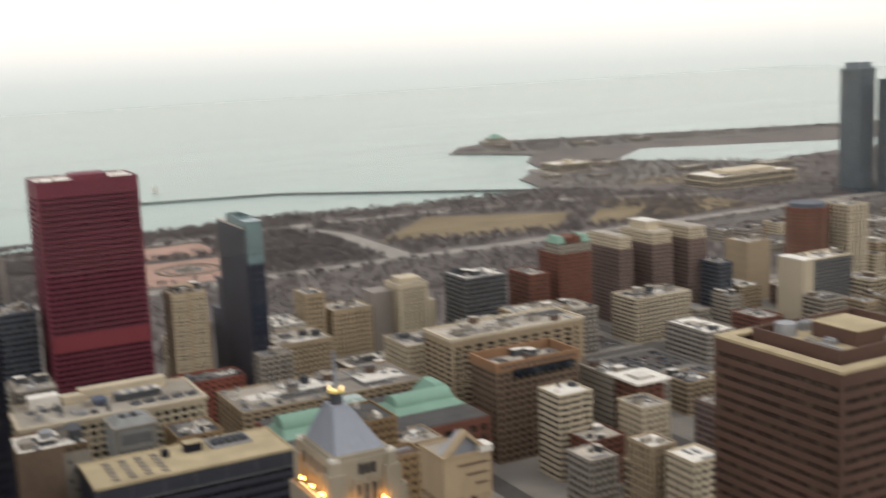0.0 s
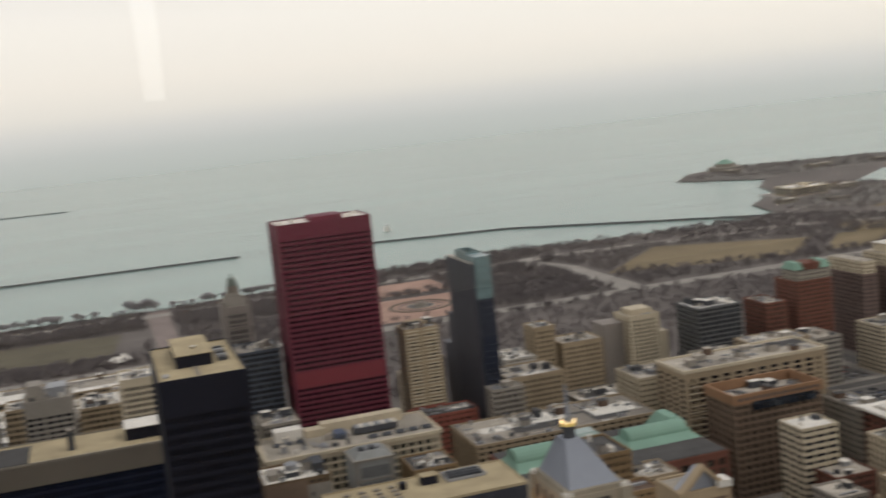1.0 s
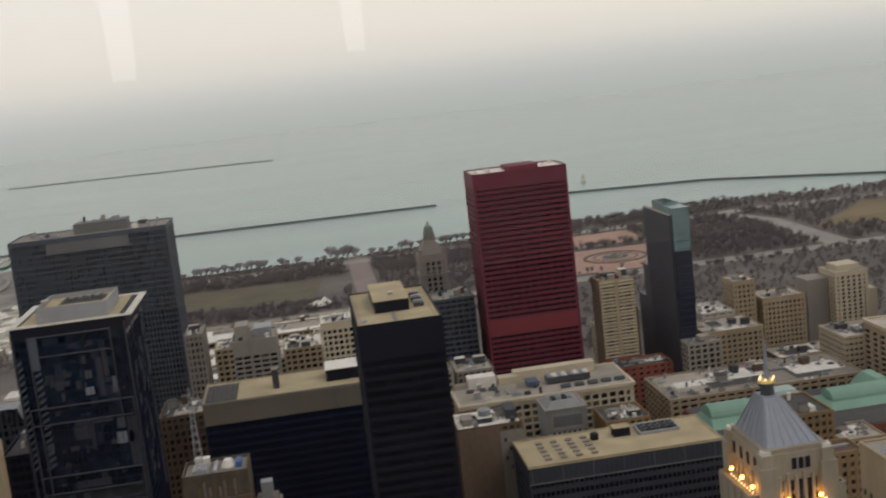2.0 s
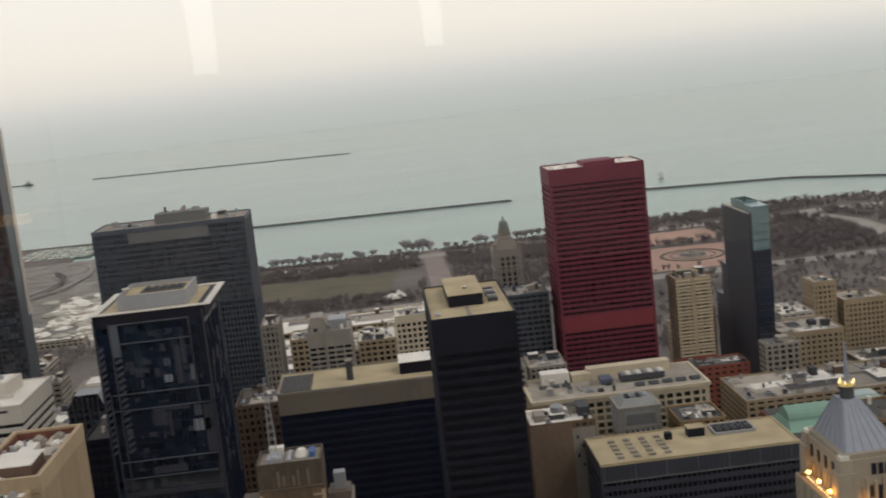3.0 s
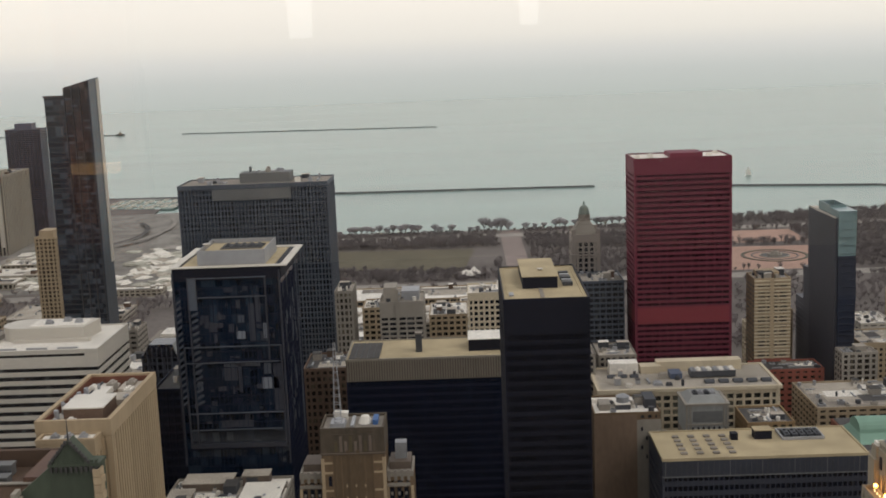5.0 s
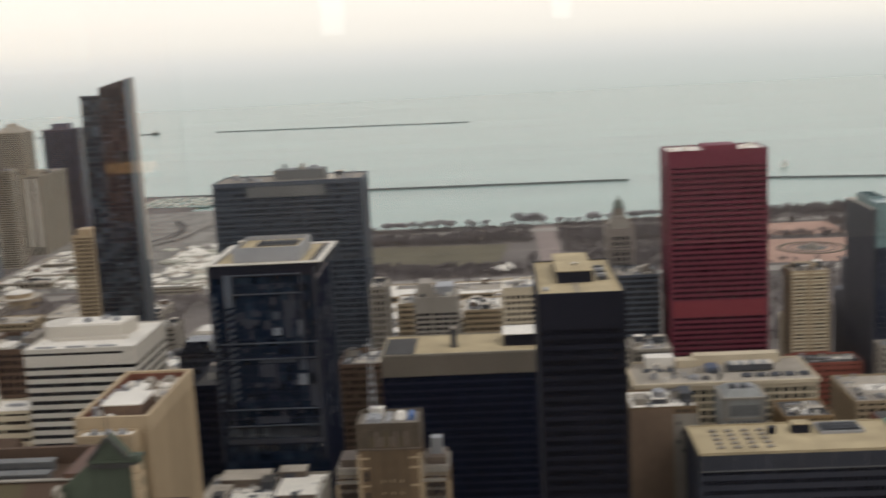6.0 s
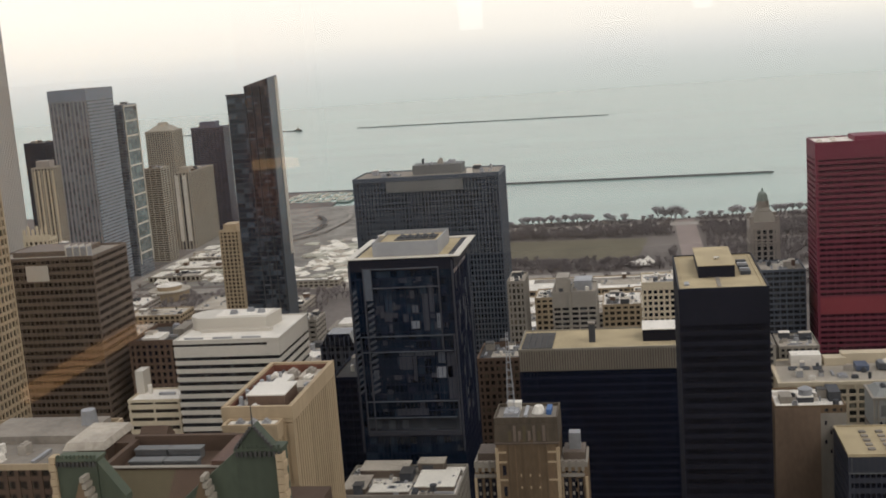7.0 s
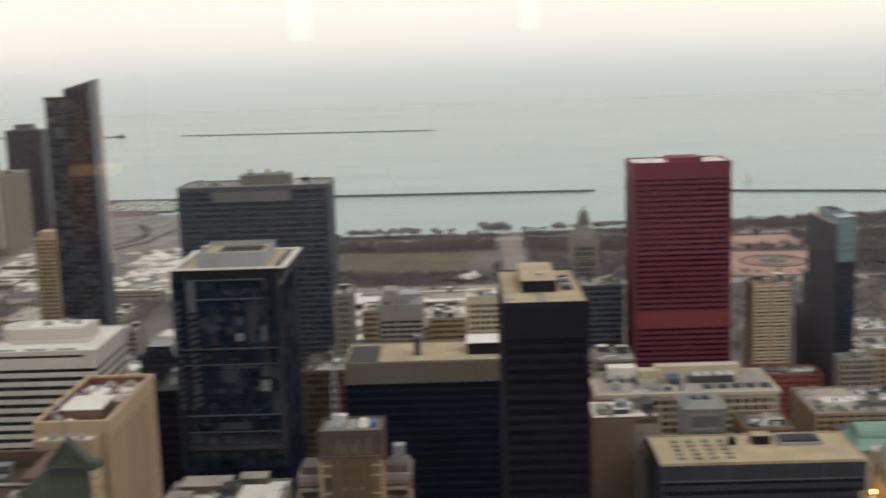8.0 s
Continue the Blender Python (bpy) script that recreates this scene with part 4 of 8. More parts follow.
def framed_glass_tower():
    x0, x1, y0, y1, h = -124, -78.2, 470, 519, 176
    r = thing("office_tower", "dark glass office tower with pale steel frames and rim", "tower", -101, 495)
    TAKEN.append((x0, x1, y0, y1))
    block(r, "glazing", x0 + 0.5, x1 - 0.5, y0 + 0.5, y1 - 0.5, 0, h - 1, G_BLUE)
    for k in range(44):
        z = 3 + 3.9 * k
        block(r, "floor_band", x0 + 0.3, x1 - 0.3, y0 + 0.3, y1 - 0.3, z, z + 0.4, NIGHT)
    for k in range(24):
        c = x0 + 0.6 + (x1 - x0 - 1.2) * k / 23
        block(r, "mullion", c - 0.1, c + 0.1, y0 + 0.18, y0 + 0.6, 0, h - 8, NIGHT)
    for k in range(1, 24):
        c = y0 + (y1 - y0) * k / 24
        block(r, "mullion", x1 - 0.6, x1 - 0.18, c - 0.1, c + 0.1, 0, h - 8, NIGHT)
        block(r, "mullion", x0 + 0.18, x0 + 0.6, c - 0.1, c + 0.1, 0, h - 8, NIGHT)
    block(r, "crown_band", x0 + 0.05, x1 - 0.05, y0 + 0.05, y1 - 0.05, h - 5.5, h - 0.15, BLACK)
    # the pale steel frame standing proud of the west face
    for xa, xb, za, zb in ((-85.6, -84.9, 135, 171.8), (-121.3, -120.7, 98, 142), (-80.6, -79.9, 98, 142), (-79.5, -78.8, 90, 174), (-124.1, -123.4, 90, 174), (-118, -117.4, 98, 172)):
        block(r, "frame_post", xa, xb, y0 - 0.8, y0 + 0.1, za, zb, CHARCOAL)
    block(r, "frame_post", -117.4, -114.2, y0 - 0.7, y0 + 0.1, 158, 171.6, SLATE)
    for xa, xb, z in ((-117.6, -84.9, 171.5), (-116, -85, 163.3), (-120.6, -80.2, 142), (-121, -81, 135.1), (-121, -80.6, 112.9), (-121, -81.6, 105.6)):
        block(r, "frame_rail", xa, xb, y0 - 0.95, y0 + 0.05, z - 0.17, z + 0.17, SLATE)
    block(r, "frame_rail", -121, -80, y0 - 0.9, y0 + 0.1, 97.6, 99.6, CHARCOAL)
    block(r, "lobby_band", -120.6, -80.4, y0 + 0.2, y0 + 0.34, 99.6, 105, G_SKY)
    for xx, wide in ((-123.2, 1.9), (-117, 2.7)):
        for k in range(17):
            z = 160.4 - k * 2.75
            solid(r, "stair_rail", [(xx, y0 - 0.45, z), (xx + wide, y0 - 0.45, z + 1.3), (xx + wide, y0 - 0.45, z + 2.4), (xx, y0 - 0.45, z + 1.1), (xx, y0 + 0.25, z), (xx + wide, y0 + 0.25, z + 1.3), (xx + wide, y0 + 0.25, z + 2.4), (xx, y0 + 0.25, z + 1.1)],
                  [(0, 1, 2, 3), (7, 6, 5, 4), (0, 4, 5, 1), (1, 5, 6, 2), (2, 6, 7, 3), (3, 7, 4, 0)], SLATE)
    # thin grey panels that paint reflected patches on the west glass
    for xa, xb, za, zb, look in ((-98.5, -94.9, 145, 148.3, HAZY), (-97.6, -95, 152, 155.2, SLATE), (-87.2, -85.7, 145, 151.5, HAZY), (-89, -85, 123, 127.9, HAZY), (-88, -85, 129.5, 134.2, SLATE), (-105, -89.5, 133, 134.4, SLATE),
                                 (-84.6, -82, 123, 128, SLATE), (-99, -97.6, 121.8, 134, CHARCOAL), (-105, -99.4, 127, 132.6, CHARCOAL), (-108, -94, 106.4, 109.4, CHARCOAL), (-112, -104, 101, 104.6, SLATE), (-101, -96, 100.6, 104, SLATE),
                                 (-93, -90.4, 144, 160, CHARCOAL), (-90, -88, 152, 164, CHARCOAL), (-112, -104, 150, 152, CHARCOAL), (-84.2, -80.9, 113.4, 134, CHARCOAL)):
        block(r, "lit_room", xa, xb, y0 + 0.22, y0 + 0.42, za, zb, look)
    # random dark panes imitating the broken-up reflections in the glazing
    rr = random.Random(31)
    for k in range(80):
        za = rr.choice((100, 108, 114, 121, 128, 136, 143, 147, 151, 158, 164)) + rr.uniform(0, 3)
        xa = rr.uniform(-113, -83) if rr.random() < 0.8 else rr.uniform(-120, -113)
        wd, ht = rr.choice((0.8, 1.4, 2.2, 3.6)), rr.choice((0.5, 1.0, 2.0, 3.4))
        block(r, "office_bay", xa, xa + wd, y0 + 0.24 + 0.001 * (k % 40), y0 + 0.4, za, za + ht, rr.choice((DUSK_PANEL, CHARCOAL, DUSK_PANEL, BLUE_PANEL, NIGHT, NIGHT)))
    # upright strips painting mottled reflections on the south glass
    for k in range(60):
        ya, za = rr.uniform(y0 + 3, y1 - 3), rr.uniform(95, 164)
        block(r, "side_bay", x1 - 0.42 - 0.001 * (k % 30), x1 - 0.24, ya, ya + rr.choice((0.8, 1.5, 2.4)), za, za + rr.choice((3, 6, 11)), rr.choice((CHARCOAL, BLUE_PANEL, NIGHT, SLATE)))
    block(r, "corner_post", x1 - 0.5, x1 + 0.25, y1 - 9, y1 - 8.3, 90, 174, SLATE)
    for zz, yy in ((136, 478), (129, 483), (121, 480), (113, 490), (138, 492), (104, 486)):
        block(r, "blind", x1 - 0.52, x1 - 0.28, yy, yy + 2.2, zz, zz + 4, DULL)
    # the broad flat rim and the stepped roof
    ring(r, "rim", x0 - 0.8, x1 + 2.6, y0 - 0.8, y1 + 0.5, h - 0.15, h + 0.3, 3.0, PALE_METAL, "broad white metal roof rim")
    block(r, "roof", x0 + 3.2, x1 - 3.2, y0 + 3.2, y1 - 3.4, h - 0.6, h - 0.1, BEIGE_ROOF)
    ring(r, "plant_screen", -114, -85.5, 475, 506, h - 0.9, h + 6.2, 0.5, STEEL, "grey metal plant screen")
    block(r, "plant_deck", -113.4, -86.1, 475.6, 505.4, h - 0.8, h + 4.4, BEIGE_ROOF)
    block(r, "plant_well", -107, -89, 488, 500, h + 4.4, h + 4.8, DARK_ROOF)
    for k in range(5):
        air_unit(r, -104.5 + k * 3.4, 494, h + 4.8, 2.4, 6, 0.6, DARKMETAL)
    drum(r, "dish", -112.3, 487, h + 6.2, h + 7.3, 0.4, WHITE, 1.9, sides=12, label="white satellite dish")


def ribbed_slab():
    x0, x1, y0, y1, h = -191.5, -91.5, 757, 798, 178
    r = thing("office_tower", "wide slate-grey office slab with close vertical ribs", "tower", -141, 777)
    TAKEN.append((x0, x1, y0, y1))
    facade(r, x0, x1, y0, y1, 0, h, SLATE, G_NAVY, fl=3.75, bay=2.35, band=0.95, pier=0.85, proud=0.6, lead="pier", top=2.2, corner=1.0)
    block(r, "plant_panel", -168.5, -116, y0 - 0.12, y0 + 0.6, h - 9.5, h - 2.4, DULL, "blank grey louvre panel")
    roof_on(r, x0, x1, y0, y1, h, GREY_ROOF, SLATE, 0.8)
    block(r, "penthouse", -152, -118, 770, 786, h, h + 6.5, DULL, "grey rooftop plant house")
    clutter(r, -150, -120, 771, 785, h + 6.5, 7, 3)
    clutter(r, x0 + 4, -154, y0 + 3, y1 - 3, h + 0.05, 7, 4)
    clutter(r, -116, x1 - 4, y0 + 3, y1 - 3, h + 0.05, 5, 5)


LEGACY_GLASS = glazing("steel_blue_tower_glass", (0.045, 0.056, 0.074), (0.12, 0.145, 0.175), 0.4, 5.5, 3.6, 0.12, 0.6)
# the brown cast of a reflection is put into this glass colour
LEGACY_DARK = glazing("violet_brown_tower_glass", (0.05, 0.042, 0.045), (0.13, 0.10, 0.095), 0.45, 4.1, 7.2, 0.15, 0.5)


def slender_tower():
    r = thing("residential_tower", "slender blue glass tower with a slanted crown", "tower", -270, 806)
    TAKEN.append((-290, -250, 794, 822))
    block(r, "lower_glazing", -288.6, -274.6, 796.4, 817, 0, 239.6, LEGACY_GLASS)
    solid(r, "main_glazing", [(-274.6, 796, 150), (-257.6, 796, 150), (-257.6, 819, 150), (-274.6, 819, 150), (-274.6, 796, 245.6), (-257.6, 796, 250.2),
                              (-257.6, 819, 251.6), (-274.6, 819, 247)], [(3, 2, 1, 0), (4, 5, 6, 7), (0, 1, 5, 4), (1, 2, 6, 5), (2, 3, 7, 6), (3, 0, 4, 7)], LEGACY_DARK, "upper glazing with a violet-brown reflection in its colour")
    block(r, "main_glazing", -274.6, -257.6, 796, 819, 0, 150, LEGACY_GLASS, "steel blue lower glazing")
    for k in range(66):
        z = 3 + 3.6 * k
        block(r, "floor_band", -289, -274.3, 796, 817.3, z, z + 0.45, CHARCOAL)
        if z < 242:
            block(r, "floor_band", -274.3, -257.4, 795.7, 819.2, z, z + 0.45, CHARCOAL)
    rnd_t = random.Random(12)
    for k in range(46):
        z, x = 8 + 5.1 * k, -274 + rnd_t.choice((0, 4.2, 8.4, 12.2))
        block(r, "balcony", x, x + 4, 795.2, 796.4, z, z + 1.1, rnd_t.choice((SLATE, CHARCOAL, BLUE_PANEL)))
    for x in (-274.4, -269, -263.5, -258):
        block(r, "mullion_strip", x - 0.3, x + 0.3, 795.3, 796.3, 0, 245.4, DARKMETAL)
    block(r, "crown_edge", -289.2, -274.6, 795.6, 796.6, 239, 240.4, DARKMETAL)
    solid(r, "side_panel", [(-257.6, 797, 60), (-257.1, 797, 60), (-257.1, 819, 60), (-257.6, 819, 60), (-257.6, 797, 250.4), (-257.1, 797, 250.4), (-257.1, 819, 251.8), (-257.6, 819, 251.8)],
          [(3, 2, 1, 0), (4, 5, 6, 7), (0, 1, 5, 4), (1, 2, 6, 5), (2, 3, 7, 6), (3, 0, 4, 7)], BLUE_PANEL, "blue-grey side wall")
    block(r, "edge_fin", -257.4, -256.7, 813, 819.4, 120, 250.6, WHITE, "white metal edge fin")


NAVY_PANEL = mat("navy_panels", (0.024, 0.03, 0.05), 0.3, var=0.3, big=0.12)


def prism_tower():
    x0, x1, y0, y1, h = 250.4, 264.0, 778, 841, 138
    r = thing("campus_tower", "slate glass tower with teal upper panels on its front", "tower", 258, 806)
    TAKEN.append((x0, x1 + 2, y0, y1))
    block(r, "slate_wing", x0, x1 - 1, y0 + 1.5, y1, 0, h, SLATE_PANEL)
    for k in range(35):
        block(r, "floor_line", x0 - 0.1, x0 + 0.3, y0 + 1.6, y1 + 0.1, 3 + k * 3.9, 3.2 + k * 3.9, DUSK_PANEL)
    for k in range(15):
        block(r, "mullion", x0 - 0.16, x0 + 0.3, y0 + 4 + k * 3.8, y0 + 4.15 + k * 3.8, 0, h, DUSK_PANEL)
    zs = (0, 30, 58, 84, 112, 143)
    lean = (0.1, 0.6, 0.1, 0.5, 0.1, 0.3)
    looks = (DUSK_PANEL, DUSK_PANEL, NAVY_PANEL, DUSK_PANEL, TEAL)
    for k in range(5):
        a, b = lean[k], lean[k + 1]
        z, q = zs[k], zs[k + 1]
        yy = y0 + 20
        solid(r, "faceted_bay", [(x0 + 1.6, y0 - a, z), (x1 + a, y0 + 0.4 - a, z), (x1 + a, yy, z), (x0 + 1.6, yy, z), (x0 + 1.6, y0 - b, q), (x1 + b, y0 + 0.4 - b, q), (x1 + b, yy, q), (x0 + 1.6, yy, q)],
              [(3, 2, 1, 0), (4, 5, 6, 7), (0, 1, 5, 4), (1, 2, 6, 5), (2, 3, 7, 6), (3, 0, 4, 7)], looks[k])
        for s in range(6):
            block(r, "spandrel", x0 + 1.7, x1 - 0.4, y0 - max(a, b) - 0.12, y0 + 1, z + 1.5 + s * (q - z - 3) / 5, z + 1.62 + s * (q - z - 3) / 5, DUSK_PANEL)
    block(r, "roof", x0 + 0.5, x1 - 1.6, y0 + 20.2, y1 - 0.5, h, h + 0.3, PALE_ROOF)
    ring(r, "crown_screen", x0 + 2, x1 - 0.6, y0 + 20, y0 + 46, h, h + 6.5, 0.6, TEAL, "teal glass roof screen")
    block(r, "parapet", x0 - 0.1, x0 + 0.5, y0 + 1.5, y1, h - 0.4, h + 0.9, WHITE)
    clutter(r, x0 + 4, x1 - 2, y0 + 22, y0 + 44, h + 0.3, 4, 21)
    block(r, "corner_pavilion", 262, 267, 756, 761, 0, 26, TAN)
    # the wing steps out to the rear in two lower blocks
    block(r, "rear_wing", x0 + 0.2, x1 - 2, y1, y1 + 12, 0, 92, SLATE_PANEL)
    block(r, "rear_wing", x0 + 0.4, x1 - 2, y1 + 12, y1 + 31, 0, 66, SLATE_PANEL)
    for k in range(23):
        block(r, "floor_line", x0 + 0.05, x0 + 0.5, y1 + 0.2, y1 + (11.8 if k > 15 else 30.8), 3 + k * 3.9, 3.2 + k * 3.9, DUSK_PANEL)


def banded_white_block():
    x0, x1, y0, y1, h = -186.6, -142.6, 424, 465, 154.2
    r = thing("office_building", "white banded office block with a curved rooftop house", "building", -164, 445)
    TAKEN.append((x0, x1, y0, y1))
    block(r, "glazing", x0 + 0.5, x1 - 0.5, y0 + 0.5, y1 - 0.5, 0, h - 1, G_GREY)
    for k in range(42):
        z = 146.15 - 3.46 * k
        if z > 2.1:
            block(r, "floor_band", x0, x1, y0, y1, z - 1.75, z, WHITE)
    block(r, "top_band", x0, x1, y0, y1, 147.6, 151.9, WHITE)
    block(r, "corner_wall", x1 - 5, x1 - 0.02, y0 + 0.02, y1 - 0.02, 151.8, h - 1.1, WHITE)
    ring(r, "roof_edge", x0 - 0.1, x1 + 0.1, y0 - 0.1, y1 + 0.1, h - 1.2, h + 0.5, 0.6, WHITE)
    block(r, "roof", x0 + 0.5, x1 - 0.5, y0 + 0.5, y1 - 0.5, h - 0.6, h, WHITE_ROOF)
    bm = bmesh.new()
    plan = [(-178.5 + 8.5 * math.cos(a), 448.5 + 8.5 * math.sin(a)) for a in [math.pi / 2 + math.pi * i / 12 for i in range(13)]] + [(-152.5, 440), (-150.5, 455)]
    low = [bm.verts.new((px + 164, py - 445, h)) for px, py in plan]
    high = [bm.verts.new((px + 164, py - 445, 159.6)) for px, py in plan]
    bm.faces.new(high)
    bm.faces.new(low[::-1])
    for i in range(len(low)):
        j = (i + 1) % len(low)
        bm.faces.new((low[i], low[j], high[j], high[i]))
    bmesh.ops.recalc_face_normals(bm, faces=bm.faces)
    house = part("penthouse", bm, WHITE, r, (0, 0, 0), "curved cream rooftop plant house")
    part("penthouse_roof", box_mesh(22, 12, 0.35, WHITE_ROOF), WHITE_ROOF, house, (0, 3, 159.6))
    for x, y in ((-160, 450), (-154.5, 447), (-166, 446)):
        air_unit(r, x - 2, y, 159.95, 2.6, 2.2, 1.1, STEEL)
    block(r, "ledge", -180, -150, 437.6, 440.2, h, h + 1.2, WHITE)
    clutter(r, -146, -142, 428, 462, h, 4, 6)
    for k in range(3):
        block(r, "roof_rail", -183 + k * 12, -175 + k * 12, 427, 427.4, h, h + 0.7, STEEL)


def fluted_tower():
    x0, x1, y0, y1, h = -123.5, -102, 309, 357, 163
    r = thing("bank_tower", "tan limestone tower with tall fluted piers and open roof well", "tower", -112, 333)
    TAKEN.append((-150, x1, y0 - 6, y1))
    facade(r, x0, x1, y0, y1, 60, h - 3.4, LIME, UMBER, fl=3.8, bay=2.3, band=0.0, pier=1.25, proud=0.8, lead="pier", top=1.2, corner=2.2)
    block(r, "roof", x0 + 1, x1 - 1, y0 + 1, y1 - 1, h - 3.5, h - 3, BRICK)
    ring(r, "well_wall", x0 + 1.25, x1 - 1.25, y0 + 1.25, y1 - 1.25, h - 3.2, h - 0.4, 0.3, RUST)
    block(r, "roof_patch", x0 + 2, x1 - 2, y0 + 2, y0 + 8, h - 3, h - 2.8, WHITE_ROOF)
    block(r, "roof_patch", x1 - 9, x1 - 2, y1 - 16, y1 - 4, h - 3, h - 2.8, PALE_ROOF)
    ring(r, "parapet", x0 - 0.1, x1 + 0.1, y0 - 0.1, y1 + 0.1, h - 3.4, h + 0.3, 1.3, LIME)
    hut = block(r, "roof_house", -118.5, -107, 318, 331, h - 3, h + 0.8, BRICK)
    block(r, "roof_house_top", -118.8, -106.7, 317.7, 331.3, h + 0.8, h + 1.2, WHITE_ROOF, "", hut)
    block(r, "walkway", -117, -112.5, 331.5, 346, h - 3, h - 0.8, WHITE_ROOF)
    for xa, xb, ya, yb, za in ((-121, -114, 310.6, 316, 0.5), (-112.5, -104.5, 311, 316.5, 0.9), (-110.5, -104, 333, 341, 1.6), (-121.5, -118, 319, 334, 0.8), (-120, -113, 347.5, 355, 0.6), (-111, -105, 346, 354.5, 1.2)):
        block(r, "roof_patch", xa, xb, ya, yb, h - 3, h - 3 + za, WHITE_ROOF if za < 1 else PALE_ROOF)
    for k in range(5):
        drum(r, "steam_vent", -120.5 + 0.4 * k, 318 + 5.5 * k, h - 3, h + 0.6 + 0.3 * (k % 2), 0.9, STEEL, 0.7, sides=10)
    block(r, "pipe_run", -118.9, -118.3, 333, 355, h - 2.4, h - 1.8, DARKMETAL)
    block(r, "pipe_run", -112, -105, 341.6, 342.2, h - 2.4, h - 1.8, DARKMETAL)
    for k, (x, y) in enumerate(((-105.5, 336), (-107, 344), (-114, 350), (-119, 338), (-119, 347), (-108, 351), (-120, 314), (-115, 313.5))):
        air_unit(r, x, y, h - 3, 2.6, 3.6, 1.5 + 0.4 * (k % 3), (STEEL, WHITE_ROOF, CONCRETE)[k % 3])
    for k in range(4):
        drum(r, "vent_pipe", -121 + k * 1.7, 325 + k * 6, h - 3, h + 0.9, 0.5, STEEL, sides=8)
    # lower western wing with tall paired windows
    facade(r, -121.5, -105, 303, y0, 60, h - 4, LIME, G_WARM, fl=12, bay=2.9, band=2.4, pier=1.8, proud=0.6, top=4.2, corner=2.6)
    block(r, "wing_roof", -120.5, -106, 304, y0, h - 4.2, h - 3.7, WHITE_ROOF)
    ring(r, "wing_parapet", -121.6, -104.9, 302.9, y0, h - 4.3, h - 3.2, 0.8, LIME)
    for k in range(3):
        air_unit(r, -117 + k * 4, 306, h - 3.7, 2, 2, 0.8, STEEL)
    facade(r, -150, -102, 296, 357, 0, 92, LIME, G_WARM, fl=3.8, bay=3.2, band=1.3, pier=1.6, proud=0.5, top=3)
    block(r, "base_roof", -149, -103, 297, 356, 92, 92.4, GREY_ROOF)


SOOT_BRICK = mat("sooty_brown_brick", (0.085, 0.055, 0.038), 0.85, var=0.3)


